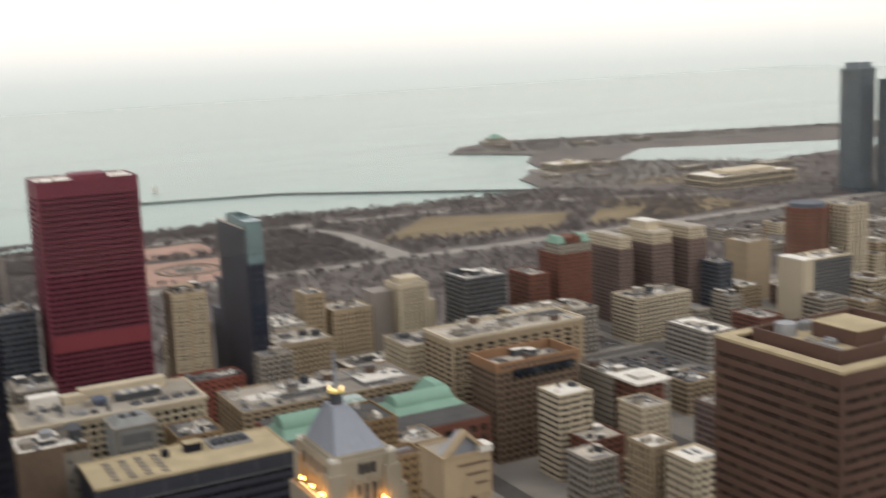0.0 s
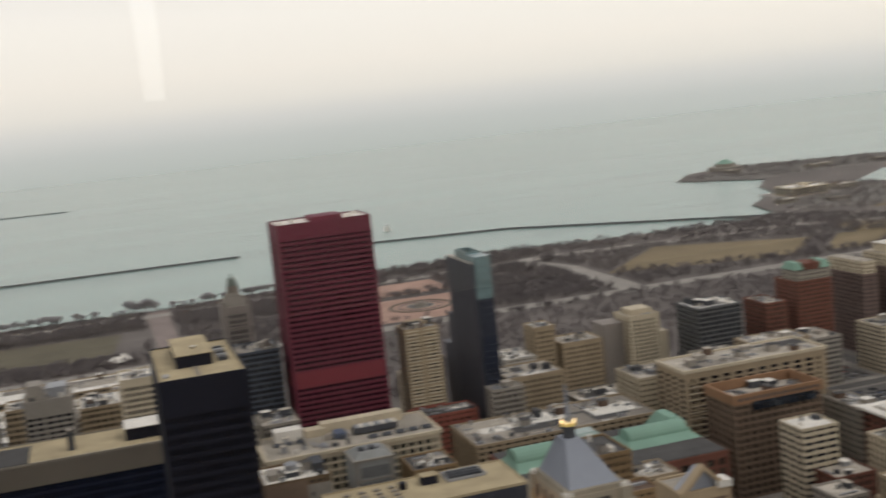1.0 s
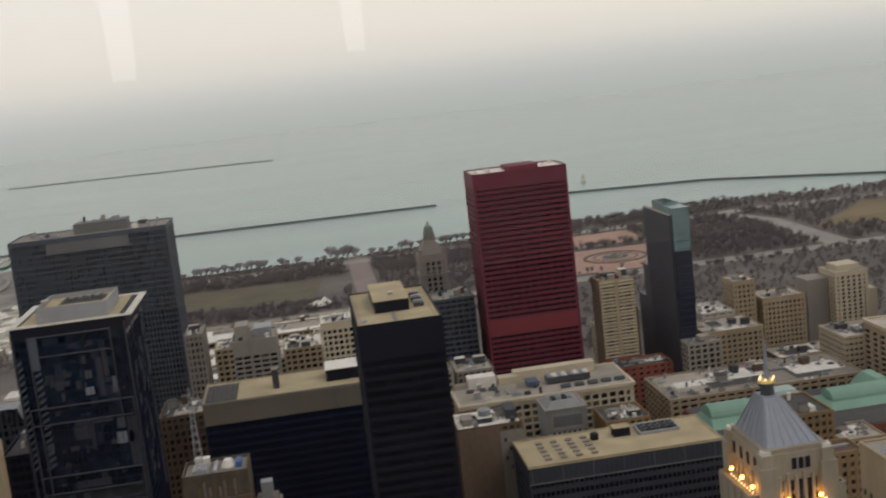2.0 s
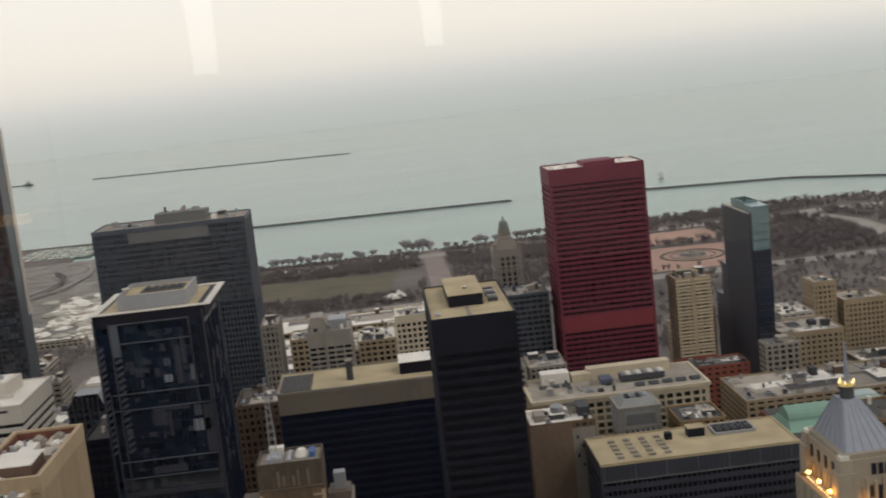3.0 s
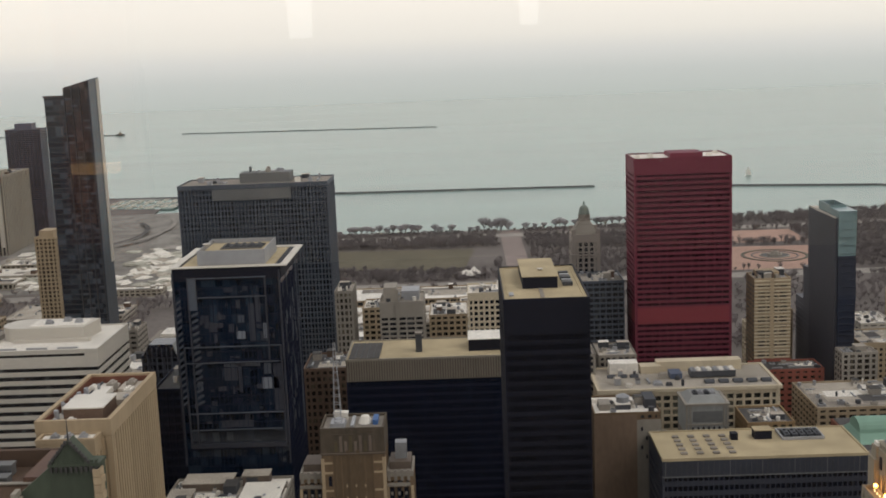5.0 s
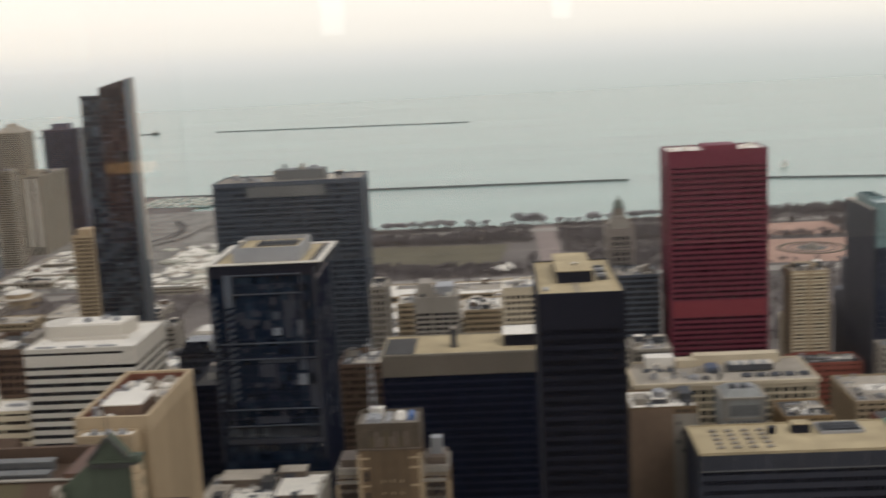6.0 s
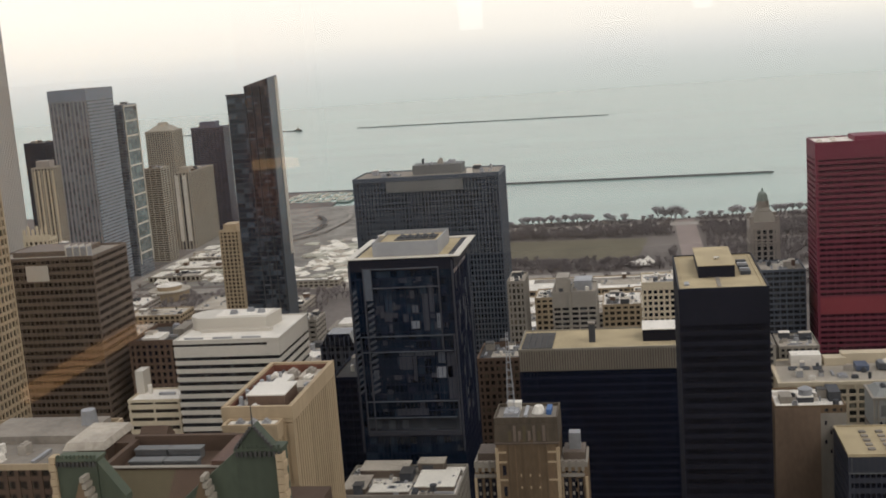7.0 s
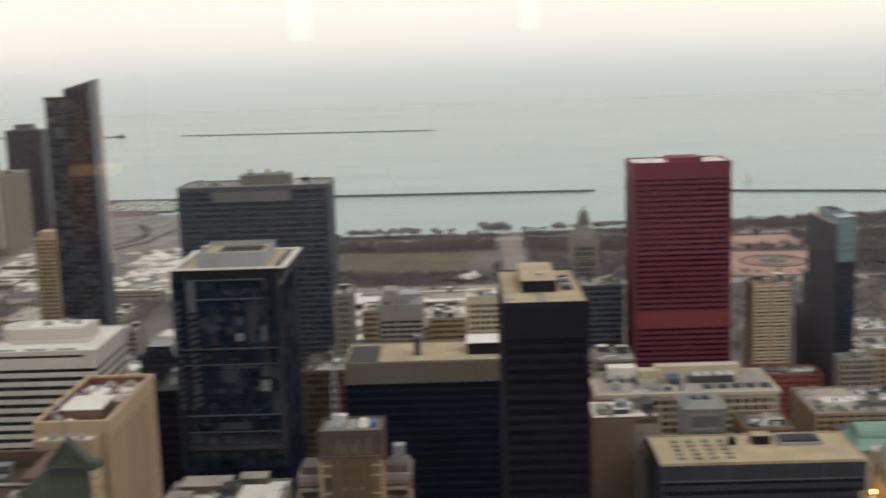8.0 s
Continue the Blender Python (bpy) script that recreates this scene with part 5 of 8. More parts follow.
def gabled_tower():
    r = thing("gabled_tower", "brown stone tower with steep dark green copper gables", "tower", -118, 265)
    TAKEN.append((-148, -86, 248, 292))
    facade(r, -145, -87, 251, 291, 0, 146, SOOT_BRICK, G_WARM, fl=3.9, bay=3.4, band=1.5, pier=1.6, proud=0.5, top=4)
    block(r, "attic", -141, -107, 268, 290, 146, 157.5, SOOT_BRICK)
    block(r, "attic_roof", -140.6, -107.4, 268.4, 288, 157.5, 157.8, SOOT_BRICK)
    block(r, "attic_back_wall", -141, -107, 287.6, 289, 157.5, 162.3, SOOT_BRICK, "brown attic wall behind the roof well")
    block(r, "attic_side_wall", -141.2, -139.8, 268, 287.6, 157.5, 161.5, SOOT_BRICK)
    block(r, "attic_side_wall", -111.4, -107, 268, 287.6, 157.5, 162.2, BROWN)
    block(r, "front_kerb", -141, -107, 267.2, 268.4, 157, 160.7, SOOT_BRICK)
    block(r, "kerb_coping", -141, -107, 267.0, 268.5, 160.7, 161.0, GREYSTONE)
    for a, b, look in ((-141, -121, OLIVE), (-121, -106.5, SOOT_BRICK)):
        solid(r, "front_slope", [(a, 251, 146), (b, 251, 146), (b, 267.2, 160.2), (a, 267.2, 160.2), (a, 267.2, 146), (b, 267.2, 146)],
              [(0, 1, 2, 3), (0, 3, 4), (1, 5, 2), (0, 4, 5, 1), (3, 2, 5, 4)], look, "dull brown-green roof slope")
    for k in range(2):
        for j in range(2):
            u = -135.8 + 9.7 * j - 2.4 * k
            block(r, "cooling_unit", u, u + 9, 272 + 9 * k, 275 + 9 * k, 157.8, 160.4, DULL, "grey louvred cooling unit")
            for q in range(9):
                block(r, "louvre", u + 0.3 + q * 0.98, u + 0.9 + q * 0.98, 271.8 + 9 * k, 272 + 9 * k, 158.0, 159.4, DARKMETAL)
            block(r, "unit_hood", u - 0.2, u + 9.2, 271.7 + 9 * k, 275.2 + 9 * k, 160.4, 160.9, DULL)
    # two copper corner pavilions with dentilled cornices
    for x0, x1, top in ((-97.6, -86.2, 171.2), (-144, -133.4, 169.2)):
        block(r, "copper_wall", x0, x1, 250, 254.5, 146, top, DEEP_COPPER, "dark green copper clad pavilion")
        block(r, "cornice", x0 - 0.3, x1 + 0.3, 249.7, 254.8, top, top + 0.7, DEEP_COPPER)
        for k in range(10):
            c = x0 + 0.2 + (x1 - x0 - 1.0) * k / 9
            block(r, "dentil", c, c + 0.6, 249.4, 250.0, top - 1.3, top - 0.1, DARK_ROOF)
            block(r, "crest", c, c + 0.55, 249.8, 250.6, top + 0.7, top + 1.5, DEEP_COPPER)
    gable(r, "pediment", -97.2, -88.4, 250, 254, 171.9, 177.4, DEEP_COPPER, "y", "green copper pediment")
    for sgn in (-1, 1):
        for k in range(7):
            c = -92.8 + sgn * 4.4 * (1 - k / 7)
            block(r, "coping_stone", c - 0.3, c + 0.3, 249.5, 250.3, 171.8 + 5.4 * k / 7, 172.6 + 5.4 * k / 7, DARK_ROOF)
    drum(r, "finial", -92.8, 250.3, 177.2, 182.5, 0.22, DARKMETAL, 0.08, sides=6)
    for a, b, top, foot in ((-97.7, -113, 171.0, 158.4), (-133.3, -127, 168.8, 160)):
        solid(r, "hip_slope", [(a, 250.4, 146), (a, 250.4, top), (b, 250.4, foot), (b, 250.4, 146), (a, 254, 146), (a, 254, top), (b, 254, foot), (b, 254, 146)],
              [(0, 1, 2, 3), (7, 6, 5, 4), (0, 4, 5, 1), (1, 5, 6, 2), (2, 6, 7, 3), (3, 7, 4, 0)], DEEP_COPPER, "green copper hip slope")
    for c in (-105.8, -136.6):
        for k in range(8):
            block(r, "gable_stone", c + 0.45 * k, c + 1.1 + 0.45 * k, 246.6, 250.0, 164.9 - 1.7 * k, 166.2 - 1.7 * k, SANDY)
        gable(r, "stone_gable", c - 5, c + 4.6, 247, 250.2, 152, 165.3, TAWNY, "y", "small ochre stone gable")
    for k in range(13):
        block(r, "quoin", -145.4 - 0.3 * (k % 2), -143.9, 249.2, 252, 146 + 1.9 * k, 147.7 + 1.9 * k, LIME)
        block(r, "quoin", -87.5, -85.8 + 0.3 * (k % 2), 249.2, 252, 146 + 1.9 * k, 147.7 + 1.9 * k, LIME)
    # brown rooftop house with a pale tilted roof
    block(r, "stair_house", -157, -148, 284, 300, 130, 160.4, SOOT_BRICK)
    frustum(r, "stair_house_roof", -160, -147.4, 282, 301, 160.4, -159, -148, 283, 300, 162.4, PALE_ROOF, "pale grey roof of the stair house")
    gable(r, "rear_dormer", -141, -133, 288.6, 297, 160, 163.6, SOOT_BRICK, "x")
    block(r, "rear_wall", -148, -115, 289, 296, 130, 160, SOOT_BRICK)


def terrace_block():
    r = tower("office_building", "pale flat-roofed block beside the gabled tower", -206, -163, 286, 326, 154, SOOT_BRICK, G_WARM, GREY_ROOF, units=0, fl=3.9, bay=3.6, band=1.5, pier=1.4, edge=TAN, parapet=1.2)
    block(r, "roof_step", -200, -166, 306, 324, 154, 156.5, GREY_ROOF)
    drum(r, "water_tank", -169.5, 317, 156.5, 161, 2.6, STEEL, 2.2, sides=10)
    clutter(r, -203, -165, 288, 304, 154, 6, 131)


DECO_STONE = mat("dusky_cream_limestone", (0.325, 0.278, 0.205), 0.8, var=0.2, streak=0.3)


def crowned_trading_tower():
    r = thing("trading_tower", "limestone art deco tower with a metal pyramid roof and gilded statue", "tower", 112, 274)
    TAKEN.append((80, 150, 250, 320))
    x0, x1, y0, y1 = 102.7, 120.6, 261.5, 285.5
    facade(r, x0, x1, y0, y1, 60, 151, DECO_STONE, G_WARM, fl=3.8, bay=3.0, band=0.9, pier=1.9, proud=0.6, lead="pier", top=0.6, corner=3.4)
    block(r, "attic", x0 + 0.1, x1 - 0.1, y0 + 0.1, y1 - 0.1, 150.8, 157.4, DECO_STONE)
    for k in range(3):
        block(r, "slot_window", 110.2 + k * 1.75, 111.4 + k * 1.75, y0 - 0.1, y0 + 0.3, 153.2, 156.0, BLACK)
        block(r, "slot_window", 108.6 + k * 2.6, 109.8 + k * 2.6, y0 - 0.16, y0 + 0.3, 144, 150.4, BLACK)
    for k in range(4):
        block(r, "slot_window", x0 - 0.1, x0 + 0.3, y0 + 4.6 + k * 4.6, y0 + 6 + k * 4.6, 152.4, 155.6, BLACK)
    for k in range(6):
        block(r, "fluted_pier", 106.4 + k * 2.15, 107.2 + k * 2.15, y0 - 0.45, y0 + 0.2, 138, 151.6 + (k % 2) * 0.8, DECO_STONE)
        block(r, "fluted_pier", x0 - 0.45, x0 + 0.2, y0 + 3.6 + k * 3.3, y0 + 4.4 + k * 3.3, 138, 151.6, DECO_STONE)
    for x, y in ((x0 - 0.5, y0 - 0.5), (x1 - 2.7, y0 - 0.5), (x0 - 0.5, y1 - 2.7), (x1 - 2.7, y1 - 2.7)):
        cb = block(r, "corner_block", x, x + 3.2, y, y + 3.2, 140, 157.6, DECO_STONE)
        block(r, "corner_cap", x + 0.5, x + 2.7, y + 0.5, y + 2.7, 157.6, 158.5, WHITE_ROOF, "", cb)
        block(r, "corner_step", x - 0.6, x + 3.8, y - 0.6, y + 3.8, 140, 154.4, DECO_STONE)
    block(r, "eave", x0 + 0.6, x1 - 0.6, y0 + 0.6, y1 - 0.6, 157.4, 158.6, DECO_STONE)
    frustum(r, "pyramid_roof", 104.6, 118.8, 263.4, 283.6, 158.6, 107.7, 112.1, 270.4, 276.4, 169.4, LEAD, "grey metal hipped pyramid roof")
    for k in range(7):
        t = k / 6
        frustum(r, "roof_seam", 104.8 + 13.7 * t, 105.0 + 13.7 * t, 263.2, 263.5, 158.7, 107.8 + 4.1 * t, 108.0 + 4.1 * t, 270.2, 270.5, 169.4, LEAD)
        frustum(r, "roof_seam", 104.4, 104.7, 264 + 19.2 * t, 264.2 + 19.2 * t, 158.7, 107.5, 107.8, 270.6 + 5.6 * t, 270.8 + 5.6 * t, 169.4, LEAD)
    drum(r, "statue_base", 109.9, 273.4, 169.4, 173.0, 1.9, DARKMETAL, 1.7, sides=8)
    drum(r, "gilded_ring", 109.9, 273.4, 172.6, 173.3, 2.2, GOLD, 2.0, sides=12)
    for k in range(6):
        a = math.pi * k / 3
        drum(r, "beacon", 109.9 + 1.9 * math.cos(a), 273.4 + 1.9 * math.sin(a), 173.3, 174.0, 0.22, LAMP, 0.16, sides=6)
    drum(r, "statue", 109.9, 273.4, 173.3, 183.6, 0.7, LEAD, 0.25, sides=10, label="plain standing statue shape on the roof peak")
    for sx0, sx1 in ((99, x0 - 0.7), (x1 + 0.7, 124.4)):
        block(r, "ledge_wing", sx0, sx1, 262.5, 283, 80.4, 146.4, DECO_STONE)
        for k in range(5):
            wx = sx0 - 0.3 if sx0 < 110 else sx1 - 0.1
            block(r, "ledge_pier", wx, wx + 0.4, 263 + k * 4.6, 264.2 + k * 4.6, 80.4, 147, DECO_STONE)
        ring(r, "ledge_parapet", sx0 - 0.05, sx1 + 0.05, 262.4, 283.1, 146.2, 147.5, 0.5, DECO_STONE)
    for sx0, sx1 in ((92, 98.6), (124.8, 132)):
        facade(r, sx0, sx1, 263, 298, 30, 124, DECO_STONE, G_WARM, fl=3.8, bay=3.4, band=1.0, pier=1.8, proud=0.5, top=4)
        block(r, "wing_roof", sx0 + 0.6, sx1 - 0.6, 263.6, 297.4, 124, 124.4, PALE_ROOF)
        ring(r, "wing_parapet", sx0 - 0.05, sx1 + 0.05, 262.95, 298.05, 123.5, 125.6, 0.7, DECO_STONE)
    facade(r, 80, 150, 256, 312, 0, 80, DECO_STONE, G_WARM, fl=3.8, bay=4, band=1.2, pier=1.8, proud=0.5, top=3)
    block(r, "base_roof", 81, 149, 257, 311, 80, 80.4, PALE_ROOF)
    block(r, "front_ledge", x0 + 1, x1 - 1, 258.6, y0, 80.4, 145, DECO_STONE)
    for k in range(9):
        drum(r, "flood_lamp", 100.4, 263.6 + k * 1.8, 147.6, 148.1, 0.2, LAMP, 0.14, sides=8)
    for k in range(4):
        drum(r, "flood_lamp", 105 + k * 4.2, 259.6, 145, 145.5, 0.3, LAMP, 0.2, sides=8)


def brown_banded_tower():
    x0, x1, y0, y1, h = 265, 330, 245, 303, 157
    r = thing("office_tower", "brown granite office tower with ribbed window bands and beige roof edge", "tower", 297, 274)
    TAKEN.append((x0, x1, y0, y1))
    facade(r, x0, x1, y0, y1, 0, h - 4.3, BROWN, G_WARM, fl=3.9, bay=1.9, band=1.9, pier=0.35, proud=0.5, lead="band", top=0.5, corner=2.2)
    ring(r, "attic_wall", x0, x1, y0, y1, h - 4.4, h - 0.6, 1.0, BROWN)
    ring(r, "roof_edge", x0 - 0.1, x1 + 0.1, y0 - 0.1, y1 + 0.1, h - 0.6, h + 0.4, 5.0, BEIGE_ROOF, "broad beige roof edge")
    block(r, "roof", x0 + 4.8, x1 - 4.8, y0 + 4.8, y1 - 4.8, h - 4.2, h - 3.6, BEIGE_ROOF)
    ring(r, "plant_screen", x0 + 9, x1 - 8, y0 + 9, y1 - 9, h - 3.7, h + 3.5, 0.8, BROWN)
    block(r, "plant_deck", x0 + 10, x1 - 9, y0 + 10, y1 - 10, h - 3.6, h + 0.6, BEIGE_ROOF)
    house = block(r, "penthouse", 290, 306, 262, 282, h + 0.6, h + 5.5, BROWN)
    block(r, "penthouse_roof", 289.7, 306.3, 261.7, 282.3, h + 5.5, h + 5.9, BEIGE_ROOF, "", house)
    drum(r, "cooling_tower", 284, 288, h + 0.6, h + 4.8, 4.0, STEEL, 3.6, sides=16)
    clutter(r, 277, 318, 256, 292, h + 0.6, 7, 31)


# ---- the viewing room high in its tower, behind plate glass ----
PLASTER = mat("warm_plaster", (0.60, 0.55, 0.47), 0.8, var=0.06, big=1.0, fine=9.0)
CARPET = mat("grey_carpet", (0.10, 0.09, 0.085), 0.95, var=0.2, big=2.0, fine=30.0)
PANELLING = mat("brown_wood_panelling", (0.26, 0.145, 0.07), 0.5, var=0.25, big=1.5, fine=12.0, streak=0.2)
PANE = bpy.data.materials.new("window_plate_glass")
PANE.use_nodes = True
PANE.node_tree.nodes.clear()
p_out, p_glass = PANE.node_tree.nodes.new("ShaderNodeOutputMaterial"), PANE.node_tree.nodes.new("ShaderNodeBsdfGlass")
p_glass.inputs["Roughness"].default_value, p_glass.inputs["IOR"].default_value = 0.0, 1.5
PANE.node_tree.links.new(p_glass.outputs[0], p_out.inputs[0])


def lamp_glass(name, c, strength):
    m = bpy.data.materials.new(name)
    m.use_nodes = True
    b = m.node_tree.nodes["Principled BSDF"]
    b.inputs["Emission Color"].default_value, b.inputs["Emission Strength"].default_value = (*c, 1), strength
    return m


def viewing_room():
    host = thing("host_tower", "dark bronze office tower that carries the viewing room", "tower", 0, -30, 0)
    TAKEN.append((-36, 36, -62, 2))
    facade(host, -35, 35, -60, 0.7, 0, 260.1, DARKMETAL, G_BLACK, fl=3.9, bay=4.6, band=1.3, pier=0.7, proud=0.4, joined=True)
    block(host, "deck", -35, 35, -60, 0.7, 260.1, 260.3, GREY_ROOF)
    room = thing("wall_viewing_room", "plain plastered walls of the viewing room", "", 0, -4, 260.3, "", "structure")
    block(room, "floor", -9.2, 9.2, -8.2, 0.7, 260.3, 260.4, CARPET)
    block(room, "back_wall", -9.2, 9.2, -8.2, -8.0, 260.4, 263.6, PLASTER)
    block(room, "side_wall", -9.2, -9.0, -8.0, 0.3, 260.4, 263.6, PLASTER)
    block(room, "side_wall", 9.0, 9.2, -8.0, 0.3, 260.4, 263.6, PLASTER)
    block(room, "sill", -9.2, 9.2, 0.3, 0.7, 260.4, 260.75, STEEL)
    block(room, "head", -9.2, 9.2, 0.3, 0.7, 263.3, 263.6, STEEL)
    block(room, "wood_panelling", -8.9, -2.4, -8.0, -7.9, 260.4, 261.95, PANELLING, "brown wood wainscot")
    block(room, "ceiling", -9.2, 9.2, -8.2, 0.7, 263.6, 263.8, PLASTER)
    for a, b in ((-9.0, -4.2), (4.2, 9.0)):
        block(room, "mullion", b - 0.06 if a < 0 else a - 0.06, b + 0.06 if a < 0 else a + 0.06, 0.32, 0.5, 260.75, 263.3, STEEL)
    glass = thing("window_viewing_room", "large clear plate glass pane", "", 0, 0.4, 260.75, "", "structure")
    pane = block(glass, "pane", -4.1, 4.1, 0.394, 0.406, 260.76, 263.29, PANE)
    pane.visible_shadow = False
    for a, b in ((-9.0, -4.3), (4.3, 9.0)):
        block(glass, "pane", a, b, 0.394, 0.406, 260.76, 263.29, PANE).visible_shadow = False
    # two slim hanging lamps, whose mirror images stand in the glass
    for x, y, tall, wide in ((-0.79, -5.0, 1.52, 0.105), (0.34, -5.0, 1.5, 0.085)):
        lamp = thing("pendant_lamp", "slim white glowing pendant lamp hung from the ceiling", "lamp", x, y, 263.6, "pendant lamps")
        drum(lamp, "shade", x, y, 263.6 - tall, 263.58, wide * 0.55, lamp_glass("white_lamp_glass", (1.0, 0.97, 0.9), 0.9), wide, sides=14)
        drum(lamp, "ceiling_rose", x, y, 263.57, 263.6, wide * 1.3, STEEL, sides=14)
    # added panels out of view: they brighten the walls mirrored in the pane
    for x, y, c, strength in ((6.6, -5.4, (1.0, 0.93, 0.82), 24.0), (7.4, -2.4, (1.0, 0.93, 0.82), 18.0), (-5.2, -6.4, (1.0, 0.66, 0.32), 30.0)):
        lamp = thing("ceiling_light", "added unseen ceiling panel whose glow veils the window glass", "lamp", x, y, 263.6, "ceiling lights")
        ring(lamp, "frame", x - 0.7, x + 0.7, y - 0.35, y + 0.35, 263.52, 263.6, 0.04, STEEL)
        block(lamp, "diffuser", x - 0.66, x + 0.66, y - 0.31, y + 0.31, 263.54, 263.58, lamp_glass("lamp_diffuser", c, strength))
    post = thing("timber_post", "polished reddish timber post against the back wall", "post", -2.7, -7.8, 260.4)
    block(post, "shaft", -2.98, -2.42, -7.99, -7.7, 260.4, 263.5, mat("reddish_timber", (0.42, 0.18, 0.09), 0.4, var=0.2, big=2.0, fine=14.0, streak=0.2))
    block(post, "base", -3.05, -2.35, -7.995, -7.62, 260.4, 260.6, PANELLING)
    sconce = thing("wall_lamp", "small amber wall lamp on the timber post", "lamp", -2.7, -7.6, 261.15)
    block(sconce, "backplate", -2.85, -2.55, -7.7, -7.66, 261.15, 261.35, STEEL)
    block(sconce, "shade", -2.86, -2.54, -7.66, -7.5, 261.2, 261.27, lamp_glass("amber_lamp_glass", (1.0, 0.5, 0.12), 0.9))
    desk = thing("counter", "brown wooden counter with a glowing amber edge strip", "counter", -2.2, -3, 260.4)
    block(desk, "body", -2.7, -1.75, -4.2, -2.0, 260.4, 261.15, PANELLING)
    block(desk, "top", -2.75, -1.66, -4.25, -1.95, 261.15, 261.2, PANELLING)
    block(desk, "edge_strip", -1.66, -1.63, -2.72, -1.96, 261.145, 261.185, lamp_glass("amber_strip", (1.0, 0.45, 0.1), 0.7), "amber light strip")


viewing_room()
red_tower()
black_tower()
black_slab()
framed_glass_tower()
ribbed_slab()
slender_tower()
prism_tower()
banded_white_block()
fluted_tower()
gabled_tower()
terrace_block()
crowned_trading_tower()
brown_banded_tower()


SHEETING = mat("white_sheeting", (0.74, 0.69, 0.60), 0.7, var=0.16, big=0.08)
# ---- the lower office block with the beige roof ----
def federal_block():
    x0, x1, y0, y1, h = 68.5, 144, 405, 436, 110
    r = tower("office_building", "dark gridded office block with a wide beige roof", x0, x1, y0, y1, h, CHARCOAL, G_BLACK, BEIGE_ROOF, BEIGE_ROOF, 0.5, 0,
              fl=3.9, bay=1.9, band=1.9, pier=0.3, proud=0.4, lead="pier", top=6.6, corner=0.9)
    for k in range(38):
        c = x0 + 1.2 + k * 1.97
        block(r, "louvre_mullion", c - 0.12, c + 0.12, y0 - 0.12, y0 + 0.1, h - 6.4, h - 0.8, DULL if k % 6 == 0 else DARKMETAL)
    block(r, "string_course", x0 - 0.1, x1 + 0.1, y0 - 0.16, y0 + 0.2, h - 6.9, h - 6.5, DULL)
    for k in range(4):
        for j in range(5):
            x, y = 77.5 + 6.0 * k, 410.5 + 4.6 * j
            block(r, "roof_vent", x - 1.2, x + 1.2, y - 1.0, y + 1.0, h, h + 0.7, GREY_ROOF)
    block(r, "stair_house", 98, 100.6, 424, 427, h, h + 2.6, BLACK)
    block(r, "stair_house", 107, 113.5, 424, 429, h, h + 3.4, BLACK)
    block(r, "stair_house_roof", 106.8, 113.7, 423.8, 429.2, h + 3.4, h + 3.7, BEIGE_ROOF)
    ring(r, "plant_kerb", 117, 133, 422, 433, h, h + 1.2, 0.5, STEEL)
    for k in range(5):
        air_unit(r, 119.6 + 2.9 * k, 427.5, h, 2.2, 7, 1.6, DARKMETAL)


G_STORE = glazing("store_glass_with_blinds", (0.055, 0.055, 0.05), (0.30, 0.285, 0.22), 0.55, 2.7, 4.3, 0.2, 0.3)


def white_store():
    x0, x1, y0, y1, h = 74, 180, 655, 702, 60
    r = thing("store_building", "cream terracotta store building with large square windows", "building", 127, 678, 0, "city blocks")
    TAKEN.append((x0, x1, y0, y1))
    facade(r, x0, x1, y0, y1, 0, h, CREAM, G_STORE, fl=4.3, bay=5.4, band=1.35, pier=1.5, proud=0.8, lead="pier", top=4.2, corner=2.4)
    ring(r, "cornice", x0 - 1.1, x1 + 1.1, y0 - 1.1, y1 + 1.1, h - 1.6, h + 0.5, 1.8, CREAM)
    block(r, "roof", x0 + 0.6, x1 - 0.6, y0 + 0.6, y1 - 0.6, h - 0.6, h - 0.1, PALE_ROOF)
    block(r, "penthouse", 103.5, 116, 688, 697, h, h + 4.5, CREAM)
    block(r, "penthouse", 114, 166, 692, 700, h, h + 6, CREAM)
    block(r, "penthouse", 84.5, 102, 689, 699, h, h + 6.6, WHITE_ROOF)
    for k in range(2):
        block(r, "plant_frame", 131.5 + 13.6 * k, 145 + 13.6 * k, 675, 683, h + 0.6, h + 4.2, DARKMETAL)
        for j in range(4):
            air_unit(r, 133.6 + 13.6 * k + 3.2 * j, 679, h + 4.2, 2.4, 6.6, 0.8, WHITE_ROOF if j % 2 else STEEL)
    block(r, "plant_house", 119.5, 126.5, 675, 686, h, h + 3.2, mat("blue_grey_plant", (0.10, 0.12, 0.17), 0.5))
    clutter(r, 78, 134, 658, 688, h, 12, 8)
    for k in range(5):
        vault(r, "skylight", 138 + 8.4 * k, 143.6 + 8.4 * k, 663, 668, h, 2.0, DARKMETAL, "x", 8, "dark barrel skylight")
    for k in range(3):
        vault(r, "skylight", 82 + 7 * k, 87 + 7 * k, 680, 684, h, 1.8, DARKMETAL, "x", 8, "dark barrel skylight")
    for k in range(14):
        block(r, "parapet_pier", x0 + 1 + k * 7.9, x0 + 2 + k * 7.9, y0 - 1.25, y0 - 0.95, h - 4, h + 0.4, CREAM)


GREY_LATTICE = mat("grey_slatted_metal", (0.25, 0.25, 0.235), 0.7, var=0.25, streak=0.3)


